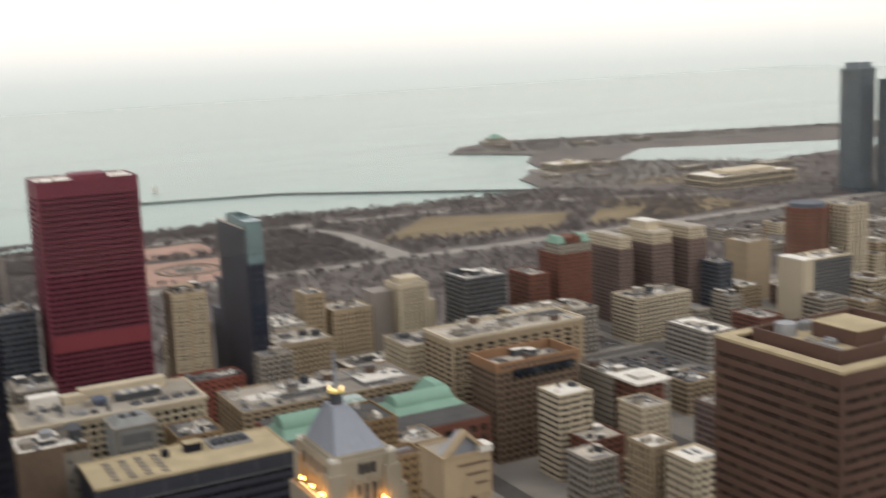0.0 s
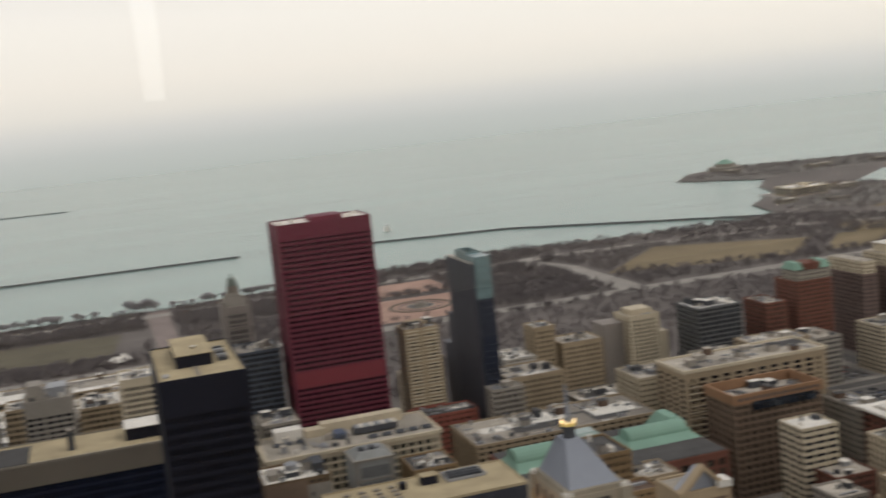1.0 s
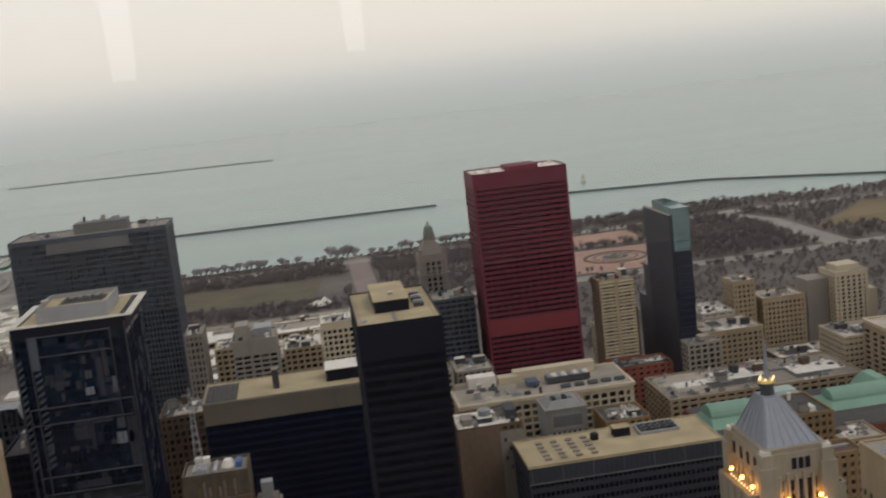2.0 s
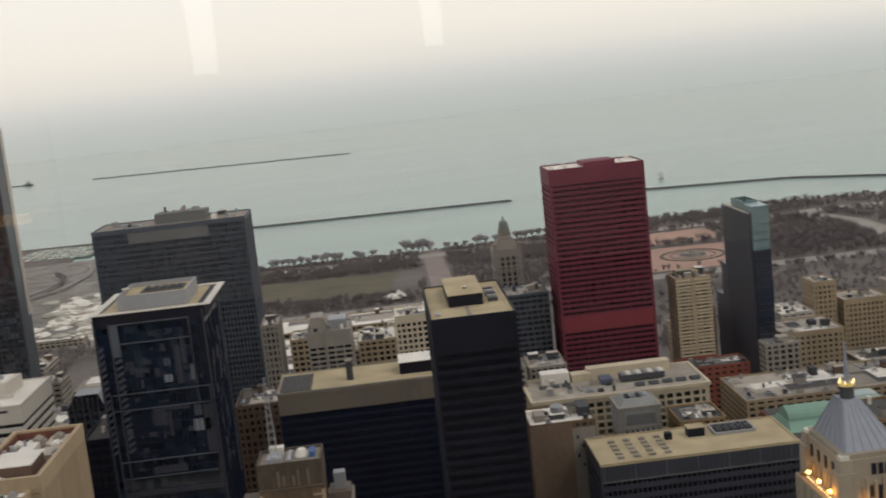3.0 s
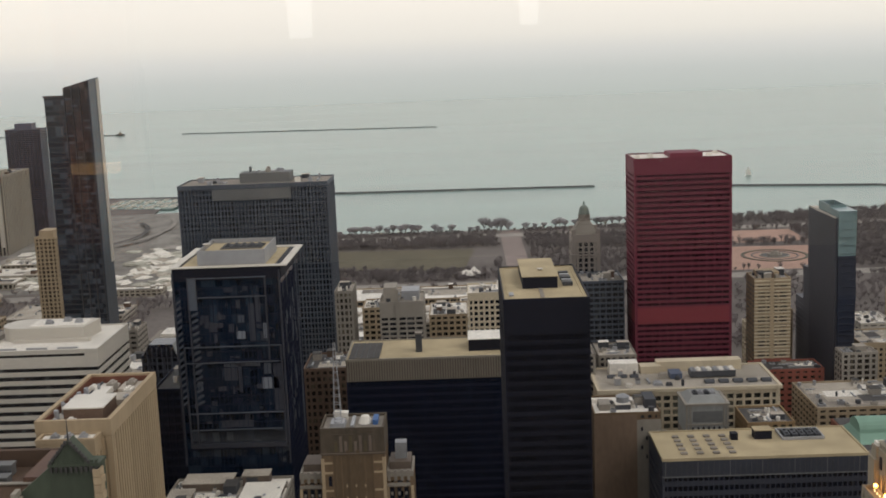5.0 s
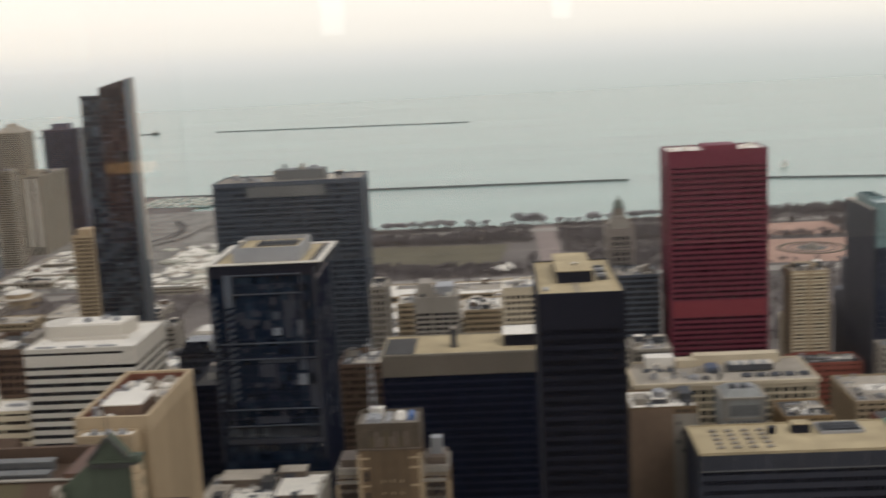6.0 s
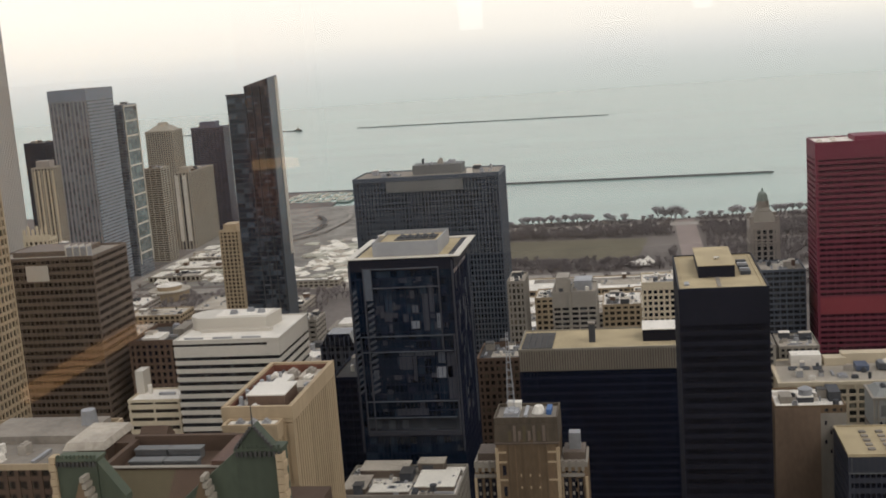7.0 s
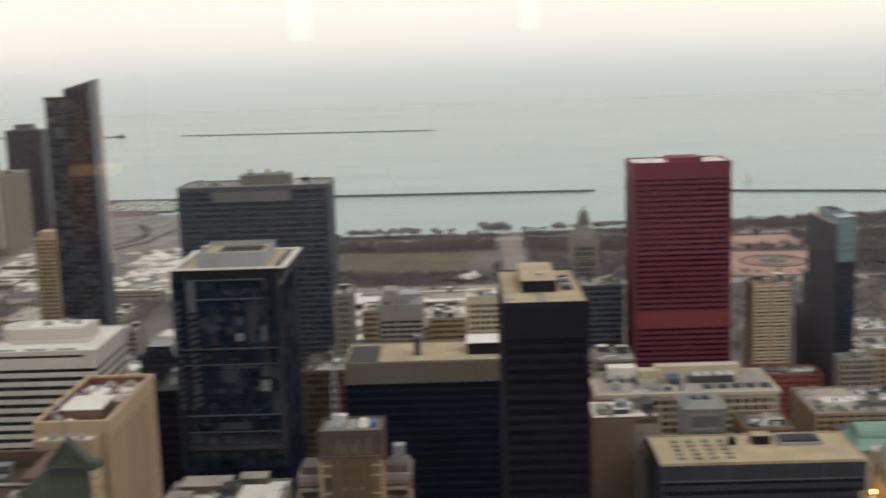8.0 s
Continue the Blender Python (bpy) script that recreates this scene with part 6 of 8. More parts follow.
def hipped_grey_house():
    r = thing("rooftop_hall", "grey stone hall with arched windows and a set-back grey attic", "building", 128.5, 632, 0, "city blocks")
    TAKEN.append((115, 142, 620, 644))
    facade(r, 118, 142, 620, 644, 0, 44, GREYSTONE, G_GREY, fl=4, bay=3.6, band=1.4, pier=1.3, proud=0.5)
    block(r, "attic_wall", 118, 142, 620, 644, 44, 61, GREY_LATTICE)
    for k in range(7):
        c = 121.4 + k * 2.95
        block(r, "window", c, c + 1.3, 619.9, 620.3, 44.4, 47.6, BLACK)
        drum(r, "window_arch", c + 0.65, 620.1, 47.3, 48.4, 0.66, BLACK, 0.2, sides=8)
    block(r, "string_course", 117.7, 142.3, 619.6, 620.2, 49.2, 49.9, GREYSTONE)
    block(r, "blank_panel", 122, 138.5, 619.75, 620.2, 51, 57.2, DULL, "blank grey wall panel")
    for c in (118.6, 120.6, 139.4, 141.2):
        block(r, "pilaster", c - 0.4, c + 0.4, 619.5, 620.2, 44, 60.6, GREYSTONE)
    ring(r, "cornice", 117.5, 142.5, 619.5, 644.5, 60.4, 61.6, 1.4, GREYSTONE)
    frustum(r, "attic_roof", 119, 141, 621, 643, 61.2, 122.5, 137.5, 625, 639, 64.6, GREY_LATTICE, "low grey metal roof")
    for k in range(4):
        air_unit(r, 125 + 3.2 * k, 630, 64.6, 2.4, 5, 1.2, STEEL if k % 2 else DARKMETAL)


def library():
    r = thing("library_building", "brick library with green copper barrel roofs", "building", 270, 600, 0, "city blocks")
    x0, x1, y0, y1, h = 203, 322, 562, 634, 46
    TAKEN.append((x0, x1, y0, y1))
    facade(r, x0, x1, y0, y1, 0, h, RUST, G_WARM, fl=6, bay=8, band=1.8, pier=2.6, proud=0.7, top=4)
    block(r, "roof", x0 + 1, x1 - 1, y0 + 1, y1 - 1, h, h + 0.4, DARK_ROOF)
    vault(r, "copper_vault", 279, 317, 599, 614, h + 2.4, 6, COPPER, "x", 10, "pale green copper barrel roof")
    frustum(r, "vault_skirt", 273, 321, 590, 620, h + 0.4, 278.5, 317.5, 598.4, 614.6, h + 2.6, COPPER, "sloping green copper skirt")
    vault(r, "copper_vault", 207, 232, 597, 614, h + 3.4, 6.6, COPPER, "x", 10, "pale green copper barrel roof")
    frustum(r, "vault_skirt", 204.5, 233, 588, 619, h + 0.4, 206.6, 232.2, 596.4, 614.6, h + 3.6, COPPER, "sloping green copper skirt")
    frustum(r, "glass_roof", 233, 272, 588, 626, h + 0.4, 246, 259, 602, 612, h + 12.5, PATINA_GLASS, "pale green glass hipped roof")
    for k in range(8):
        frustum(r, "glazing_bar", 234 + 5.2 * k, 234.4 + 5.2 * k, 587.8, 588.2, h + 0.5, 246.2 + 1.7 * k, 246.5 + 1.7 * k, 601.8, 602.2, h + 12.5, COPPER)
    frustum(r, "corner_pavilion", 203, 217, 562, 576, h, 208, 212, 566, 571, h + 8, GREY_ROOF)
    frustum(r, "corner_pavilion", 306, 322, 604, 634, h, 311, 317, 610, 628, h + 9, COPPER)


SOOTY = mat("sooty_ochre_brick", (0.105, 0.082, 0.058), 0.85, var=0.35, streak=0.4)
DULL_BRICK = mat("dull_brown_brick", (0.135, 0.094, 0.056), 0.85, var=0.3, streak=0.4)


def stepped_bank():
    r = thing("art_deco_tower", "ochre brick art deco tower with stone-trimmed wings and lattice mast", "tower", -40, 368, 0)
    TAKEN.append((-64, -18, 352, 390))
    facade(r, -50.5, -28.5, 355, 370, 40, 144, TAWNY, G_BLACK, fl=3.7, bay=2.4, band=1.1, pier=1.3, proud=0.5, lead="pier", top=7, corner=2.4)
    block(r, "crown", -49, -30, 356.4, 368.6, 144, 144.6, SOOTY)
    ring(r, "crown_parapet", -50.6, -28.4, 354.9, 370.1, 143.4, 145.8, 0.6, SOOTY)
    block(r, "roof", -49.9, -29.1, 355.6, 369.4, 144.6, 144.9, GREY_ROOF)
    for k in range(9):
        block(r, "crown_pier", -50.3 + k * 2.55, -49.5 + k * 2.55, 354.6, 355.4, 138, 145.2, SOOTY)
    for k in range(7):
        for x in (-50.6, -31.3):
            block(r, "stone_band", x, x + (2.4 if x > -41 else 2.6), 354.75, 355.2, 132 - k * 8, 133.1 - k * 8, CREAM)
        for x in (-48.4,):
            block(r, "dark_window", x, x + 1.2, 354.68, 355.3, 126 - k * 7.4, 129.4 - k * 7.4, BLACK)
    for x0, x1, rf in ((-59, -50.6, PALE_ROOF), (-28.4, -19.2, GREY_ROOF)):
        facade(r, x0, x1, 358, 372, 20, 128, TAWNY, G_BLACK, fl=3.7, bay=2.7, band=1.2, pier=1.15, proud=0.5, lead="pier", top=2, corner=1.6)
        block(r, "wing_roof", x0 + 0.5, x1 - 0.5, 358.5, 371.5, 128, 128.4, rf)
        ring(r, "wing_parapet", x0 - 0.1, x1 + 0.1, 357.9, 372.1, 127.4, 129.2, 0.7, GREYSTONE)
        block(r, "wing_house", x0 + 0.8, x1 - 0.8, 362, 371.4, 128.4, 131, UMBER)
        for k in range(4):
            block(r, "stone_cap", x0 + 0.3 + k * 2.3, x0 + 1.3 + k * 2.3, 357.6, 358.6, 126, 129.8, GREYSTONE)
        clutter(r, x0 + 1, x1 - 1, 358.6, 361, 128.4, 0, int(x0))
    block(r, "crown_wall", -50.65, -28.35, 354.72, 370.25, 136.6, 143.3, SOOTY, "sooty brick crown storey")
    # dark ornamental crown, window strips and pale stone knobs
    block(r, "crown_panel", -46.6, -32.4, 354.5, 355.1, 137.5, 143.8, SOOTY, "dark ornamental brick panel")
    block(r, "centre_bay", -46.4, -32.6, 354.62, 355.2, 80, 136.6, DULL_BRICK, "broad plain brick bay between stone corners")
    for c, wide in ((-46.0, 0.7), (-43.6, 0.5), (-41.2, 1.1), (-37.8, 1.1), (-35.4, 0.5), (-33.0, 0.7)):
        block(r, "brick_rib", c - wide / 2, c + wide / 2, 354.36, 354.7, 80, 136.2 if wide < 1 else 138.4, TAWNY if wide == 0.5 else DULL_BRICK)
    for xa, xb in ((-49.6, -46.4), (-32.6, -29.4)):
        block(r, "side_bay", xa, xb, 354.74, 355.2, 80, 136.6, TAWNY)
    for xa, xb in ((-50.75, -49.6), (-29.4, -28.25)):
        block(r, "corner_strip", xa, xb, 354.55, 356.0, 80, 135.4, LIME, "pale yellow stone corner strip")
    for xa, xb in ((-59.2, -58.3), (-51.4, -50.8), (-28.2, -27.6), (-20.0, -19.05)):
        block(r, "corner_strip", xa, xb, 357.3, 358.6, 80, 124.1, LIME, "pale yellow stone corner strip")
    for k in range(8):
        block(r, "crown_panel", -45.7 + 1.7 * k, -44.7 + 1.7 * k, 354.38, 354.7, 137.8, 143.2 if k % 2 else 141.4, UMBER if k % 3 else OLIVE)
    block(r, "crown_ledge", -50.8, -28.2, 354.3, 355.0, 137.0, 137.4, UMBER)
    for k in range(9):
        for c in (-42, -38.8, -35.6):
            block(r, "stone_knob", c - 0.25, c + 0.25, 354.2, 354.7, 92 + 4.2 * k, 92.8 + 4.2 * k, LIME)
    for za in (133.6, 130.2, 124, 116):
        block(r, "stone_bar", -50.7, -46.8, 354.6, 355.1, za, za + 0.7, LIME)
        block(r, "stone_bar", -32.4, -28.3, 354.6, 355.1, za, za + 0.7, LIME)
    for xa, n in ((-58.2, 3), (-27.6, 3)):
        for q in range(n):
            c = xa + 0.9 + q * 2.5
            block(r, "window_strip", c - 0.7, c + 0.7, 357.4, 358.1, 84, 123.5, BLACK)
            for k in range(12):
                block(r, "stone_knob", c - 0.4, c + 0.4, 357.2, 357.6, 86 + 3.2 * k, 87.1 + 3.2 * k, GREYSTONE)
        block(r, "stone_ledge", xa - 0.9, xa + 7.4, 357.2, 358.4, 124.2, 125.2, GREYSTONE)
    block(r, "tank_house", -25.6, -21.6, 365, 369, 131, 136.6, STEEL, "grey metal tank box")
    facade(r, -64, -18, 352, 390, 0, 80, OCHRE, G_WARM, fl=3.7, bay=3, band=1.2, pier=1.4, proud=0.4)
    drum(r, "dish", -35.4, 363, 144.9, 147.2, 2.6, WHITE_ROOF, 1.4, sides=12, label="white domed rooftop dish")
    block(r, "tarp", -32.6, -30.8, 360, 366, 144.9, 146.6, mat("blue_plant_cover", (0.06, 0.13, 0.30), 0.6))
    clutter(r, -49, -38, 356, 369, 144.9, 6, 44)
    for dx, dy in ((-1.3, -1.3), (1.3, -1.3), (1.3, 1.3), (-1.3, 1.3)):
        solid(r, "mast_leg", [(-45.5 + dx - 0.12, 366 + dy, 144.9), (-45.5 + dx + 0.12, 366 + dy, 144.9), (-45.5 + dx, 366 + dy + 0.2, 144.9),
                              (-45.5 + dx * 0.2 - 0.1, 366 + dy * 0.2, 172), (-45.5 + dx * 0.2 + 0.1, 366 + dy * 0.2, 172), (-45.5 + dx * 0.2, 366 + dy * 0.2 + 0.2, 172)],
              [(0, 2, 1), (3, 4, 5), (0, 1, 4, 3), (1, 2, 5, 4), (2, 0, 3, 5)], STEEL)
    for k in range(9):
        s = 1 - 0.8 * k / 9
        ring(r, "mast_brace", -45.5 - 1.4 * s, -45.5 + 1.4 * s, 366 - 1.4 * s, 366 + 1.4 * s, 148 + 2.7 * k, 148.2 + 2.7 * k, 0.15, STEEL)
    r.scale = (0.93, 1.0, 0.981)


def beehive_tower():
    r = thing("stepped_tower", "grey limestone stepped tower with a pyramid and beehive lantern", "tower", 87, 850)
    TAKEN.append((62, 112, 832, 878))
    facade(r, 62, 112, 836, 878, 0, 62, GREYSTONE, G_GREY, fl=3.8, bay=4, band=1.4, pier=1.6, proud=0.5, top=4)
    block(r, "base_roof", 63, 111, 837, 877, 62, 62.4, GREY_ROOF)
    facade(r, 76.5, 97.5, 840, 862, 62, 123, TAUPE, G_GREY, fl=4, bay=4, band=1.1, pier=1.8, proud=0.6, top=6, corner=3)
    ring(r, "cornice", 75.8, 98.2, 839.3, 862.7, 107, 108.2, 1.2, TAUPE)
    frustum(r, "stepped_pyramid", 77.5, 96.5, 841, 861, 123, 83, 91, 847, 855, 132, GREYSTONE)
    for k in range(3):
        s = 7.4 - 1.8 * k
        block(r, "pyramid_step", 87 - s, 87 + s, 851 - s, 851 + s, 122.8 + 3.4 * k, 126.6 + 3.4 * k, GREYSTONE)
    verdigris = mat("grey_green_lead", (0.17, 0.20, 0.17), 0.6, var=0.2)
    drum(r, "lantern_drum", 87, 851, 131.6, 137, 3.6, TAUPE, 3.4, sides=12)
    for k in range(8):
        a = math.pi * k / 4
        drum(r, "lantern_column", 87 + 3.9 * math.cos(a), 851 + 3.9 * math.sin(a), 131.6, 137, 0.45, GREYSTONE, sides=6)
    dome = drum(r, "beehive", 87, 851, 137, 140.4, 4.2, verdigris, 3.4, sides=14)
    part("beehive_cap", MESHES.setdefault("beehive_cap", mesh_cap(verdigris)), verdigris, dome, (0, 0, 3.4))
    drum(r, "finial", 87, 851, 143.6, 146.4, 0.6, verdigris, 0.45, sides=8)
    for sx in (-1, 1):
        for sy in (-1, 1):
            block(r, "corner_turret", 87 + sx * 9 - 1.4, 87 + sx * 9 + 1.4, 851 + sy * 9.4 - 1.4, 851 + sy * 9.4 + 1.4, 118, 127, TAUPE)


def mesh_cap(material):
    """The rounded crown of the beehive lantern."""
    bm = bmesh.new()
    bmesh.ops.create_uvsphere(bm, u_segments=14, v_segments=8, radius=3.4)
    bmesh.ops.delete(bm, geom=[v for v in bm.verts if v.co.z < -0.01], context="VERTS")
    me = bpy.data.meshes.new("beehive_cap")
    bm.to_mesh(me)
    bm.free()
    me.materials.append(material)
    return me


WARM_WALL = mat("orange_brown_render", (0.20, 0.138, 0.095), 0.85, var=0.22, streak=0.4)
federal_block()
white_store()
hipped_grey_house()
library()
stepped_bank()
beehive_tower()


# ---- northern towers ----
tower("office_tower", "tan granite tower with a close lattice of tall windows", -350, -291, 430, 490, 259, TAN, G_GREY, GREY_ROOF, units=4, fl=4.3, bay=3.1, band=1.5, pier=1.0, proud=0.7, lead="pier", corner=1.8)
dearborn = tower("office_tower", "brown-grey glass office tower with stepped glass roof", -330, -273, 535, 575, 171, UMBER, G_WARM, GREY_ROOF, units=5, seed=51, fl=4.0, bay=2.6, band=1.7, pier=0.25, proud=0.4, lead="band", corner=0.8)
block(dearborn, "roof_screen", -322, -286, 545, 571, 171, 173.6, UMBER, "low brown plant screen")
block(dearborn, "glass_pavilion", -310, -298, 534.6, 541, 160, 168, WHITE, "white glazed corner bay")
block(dearborn, "glass_pavilion", -288, -276, 536.5, 541, 171, 176.5, STEEL, "pale glazed roof bay")
for k in range(4):
    block(dearborn, "roof_truss", -288 + k * 3.8, -287.5 + k * 3.8, 536, 541.5, 171, 177.5, WHITE)
tower("office_tower", "very tall pale grey tower with fine vertical ribs", -666, -606, 1000, 1060, 346, GRANITE, G_PALE, GREY_ROOF, units=0, fl=3.9, bay=3.0, band=0.0, pier=2.0, proud=0.5, lead="pier", top=4)
# far towers: aerial haze is put into their pale wall and glass colours
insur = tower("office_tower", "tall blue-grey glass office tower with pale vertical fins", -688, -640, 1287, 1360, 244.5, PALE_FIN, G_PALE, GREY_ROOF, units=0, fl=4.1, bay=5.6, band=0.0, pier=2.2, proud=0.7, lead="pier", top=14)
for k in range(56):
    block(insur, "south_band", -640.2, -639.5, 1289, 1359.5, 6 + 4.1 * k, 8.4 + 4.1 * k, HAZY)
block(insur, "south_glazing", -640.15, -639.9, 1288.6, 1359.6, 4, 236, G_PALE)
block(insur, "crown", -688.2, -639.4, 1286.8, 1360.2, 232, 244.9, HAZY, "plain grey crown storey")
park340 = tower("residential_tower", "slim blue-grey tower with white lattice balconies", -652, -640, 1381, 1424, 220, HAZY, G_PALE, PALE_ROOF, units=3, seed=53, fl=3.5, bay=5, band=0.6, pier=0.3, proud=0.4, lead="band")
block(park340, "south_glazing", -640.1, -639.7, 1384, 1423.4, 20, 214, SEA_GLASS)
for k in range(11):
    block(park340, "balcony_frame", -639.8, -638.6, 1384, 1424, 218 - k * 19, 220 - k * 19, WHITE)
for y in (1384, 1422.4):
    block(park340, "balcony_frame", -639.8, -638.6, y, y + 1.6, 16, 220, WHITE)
domed = tower("residential_tower", "tan concrete tower with a domed stepped top", -702, -660, 1582, 1620, 173, SANDY, G_GREY, PALE_ROOF, units=0, fl=3.0, bay=3.4, band=1.2, pier=1.3, proud=0.5)
frustum(domed, "domed_top", -700, -662, 1584, 1618, 173.5, -690, -672, 1592, 1610, 181, SANDY)
drum(domed, "top_drum", -681, 1601, 181, 185.5, 9, SANDY, 7)
# blue-grey haze is part of this tower's wall colour
wave = tower("residential_tower", "bronze apartment tower with blue-grey haze in its colour", -694, -640, 1737, 1765, 165.5, PURPLE, G_SLATE, DARK_ROOF, units=0, fl=3.0, bay=6, band=0.9, pier=0.4, proud=0.5, lead="band")
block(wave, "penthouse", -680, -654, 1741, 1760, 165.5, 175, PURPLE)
balc = tower("residential_tower", "tan apartment tower with many balcony rings", -665, -640, 1480, 1510, 129, SANDY, G_WARM, PALE_ROOF, units=3, seed=55, fl=3.0, bay=9, band=1.3, pier=0.8, proud=0.9, lead="band")
strip = tower("residential_tower", "grey ribbed apartment slab with white vertical stripes", -667, -640, 1578, 1677, 112, SANDY, G_SLATE, PALE_ROOF, units=3, seed=56, fl=3.1, bay=5.2, band=0.0, pier=2.6, proud=0.7, lead="pier")
for x in (-663, -651):
    block(strip, "white_stripe", x, x + 5.4, 1577.5, 1578.4, 12, 109, WHITE)
block(strip, "penthouse", -660, -646, 1592, 1612, 112, 119, SANDY)
deco = tower("art_deco_tower", "ochre stone apartment tower with stepped top", -364, -346, 950, 975, 118, TAN, G_WARM, PALE_ROOF, units=0, fl=3.5, bay=3.3, band=1.2, pier=1.4, proud=0.5)
block(deco, "stepped_top", -361, -349, 954, 970, 118, 124, TAN)
tower("office_tower", "dark glass tower by the river mouth", -847, -815, 1500, 1530, 172, CHARCOAL, G_GREY, GREY_ROOF, units=2, seed=57, fl=3.8, bay=4, band=1, pier=0.6)
creamt = tower("office_tower", "cream stone tower with vertical ribs", -667, -640, 1190, 1207, 163, SANDY, G_WARM, PALE_ROOF, units=0, fl=3.8, bay=4, band=0.9, pier=1.9, proud=0.6)
block(creamt, "penthouse", -662, -646, 1193, 1205, 163, 171, TAUPE)
for k in range(5):
    block(creamt, "cream_rib", -664 + k * 5.4, -662.6 + k * 5.4, 1189.4, 1190.2, 40, 160, CREAM)
orn = tower("ornate_building", "cream terracotta building with pinnacled crown", -370, -354, 640, 652, 165, CREAM, G_WARM, PALE_ROOF, units=0, fl=3.8, bay=3, band=1.2, pier=1.4)
for k in range(6):
    block(orn, "pinnacle", -369.8 + 2.9 * k, -368.6 + 2.9 * k, 640, 641.4, 165.5, 172 + 2 * (k % 2), CREAM)
    block(orn, "crest_arch", -368.6 + 2.9 * k, -366.9 + 2.9 * k, 640.2, 641, 165.5, 168.6, CREAM)

dark = tower("office_building", "near-black narrow office block beside the glass tower", -141, -126.5, 488, 530, 118, NIGHT, G_NIGHT, DARK_ROOF, units=2, seed=141, fl=3.9, bay=3, band=1.2, pier=0.4)
arch = tower("hall_building", "dark grey block with an arched roof", -167, -148, 562, 600, 114, CHARCOAL, G_BLACK, GREY_ROOF, units=0, fl=4, bay=4, band=1.4, pier=1.0)
frustum(arch, "faceted_roof", -166.6, -148.4, 561.6, 576, 114, -163, -151, 562.4, 576, 120.5, G_BLACK, "dark faceted glass roof end")
for k in range(6):
    block(arch, "glazing_bar", -164 + k * 2.5, -163.8 + k * 2.5, 561.4, 562, 104, 119, SLATE)
block(arch, "rear_deck", -166.4, -148.6, 575, 599, 114, 119.5, GREYSTONE)
block(arch, "white_hatch", -162, -152, 583, 597, 119.5, 121, WHITE_ROOF)
brn = tower("office_building", "dark brown brick block with patched white roof", -262, -236, 540, 578, 124, BRICK, G_BLACK, DARK_ROOF, units=5, seed=142, fl=3.8, bay=3.2, band=1.4, pier=1.3, parapet=2)
block(brn, "roof_patch", -256, -246, 543, 556, 124.1, 126.4, WHITE_ROOF)
block(brn, "roof_patch", -244, -238, 556, 574, 124.1, 127.5, GREY_ROOF)
low = tower("office_building", "cream low block with pale banded storeys and white roof", -212, -189.5, 430, 447, 128, CREAM, G_WARM, WHITE_ROOF, units=2, seed=143, fl=3.6, bay=11, band=2.0, pier=0.8, lead="band", parapet=0.6)
block(low, "stair_wall", -212.2, -208.6, 440, 447, 128, 138, WHITE)
tower("office_building", "brown brick block with dark roof well", -236, -214, 586, 630, 108, BRICK, G_WARM, PALE_ROOF, units=5, seed=144, bay=3.6, band=1.5, pier=1.4)
tower("office_building", "sooty stone block with pale roof", -200, -170, 586, 630, 98, GREYSTONE, G_WARM, PALE_ROOF, units=6, seed=145, bay=4, band=1.6, pier=1.4)

# ---- blocks behind the black slab, towards the park ----
tower("office_building", "narrow grey-brown office building", -84, -73, 700, 728, 115, GREYSTONE, G_WARM, PALE_ROOF, units=2, seed=61, bay=3, band=1.4, pier=1.2)
flats = tower("apartment_building", "grey concrete slab with dark recessed window rows", -56.5, -29, 700, 730, 107, CONCRETE, G_GREY, PALE_ROOF, units=5, seed=62, fl=3.2, bay=5.2, band=1.3, pier=1.0, proud=0.9, top=9)
block(flats, "core_wall", -46.4, -44.4, 699.2, 700.4, 0, 116, GREYSTONE)
block(flats, "penthouse", -54, -46, 706, 722, 107, 116, CONCRETE)
block(flats, "penthouse", -43, -32, 708, 724, 107, 113, STEEL)
tower("office_building", "cream office building with gridded windows", -1.5, 22, 700, 730, 111, CREAM, G_BLACK, WHITE_ROOF, units=4, seed=63, fl=3.6, bay=3.3, band=1.4, pier=1.3, top=4)
wlow = tower("office_building", "grey low block with bright white roof planes", -126, -77, 428, 462, 86, GREYSTONE, G_GREY, WHITE_ROOF, units=9, seed=105, bay=4, band=1.6, pier=1.4)
for xa, xb, ya, yb, za in ((-113, -97, 430, 438, 87.6), (-124.5, -115, 431, 446, 88.4), (-95, -79, 434, 452, 88), (-121, -101, 449, 460, 89.4), (-97, -86, 453.5, 460.5, 90.5)):
    stepb = block(wlow, "roof_step", xa, xb, ya, yb, 86, za, UMBER)
    block(wlow, "roof_step_top", xa - 0.3, xb + 0.3, ya - 0.3, yb + 0.3, za, za + 0.4, SHEETING if xa > -96 or ya < 431 else PALE_ROOF, "pale roof plane", stepb)
roof_clutter(wlow, -125, -78, 429, 461, 86.1, 60, 505)
tower("office_building", "low brown brick office building", -90, -64, 592, 625, 96, BRICK, G_WARM, DARK_ROOF, units=4, seed=64, bay=3.4, band=1.5, pier=1.3)
tower("office_building", "beige low building with white roof", -28, -2, 760, 800, 84, TAN, G_WARM, WHITE_ROOF, units=5, seed=65, bay=4, band=1.6, pier=1.4)
tower("office_building", "beige building with white setbacks", -74, -56, 770, 800, 88, TAN, G_WARM, WHITE_ROOF, units=4, seed=66, bay=4, band=1.6, pier=1.4)
tower("office_building", "pale stone building with flat roof", -60, -8, 830, 868, 62, GREYSTONE, G_GREY, WHITE_ROOF, units=8, seed=67, bay=4.4, band=1.6, pier=1.5)
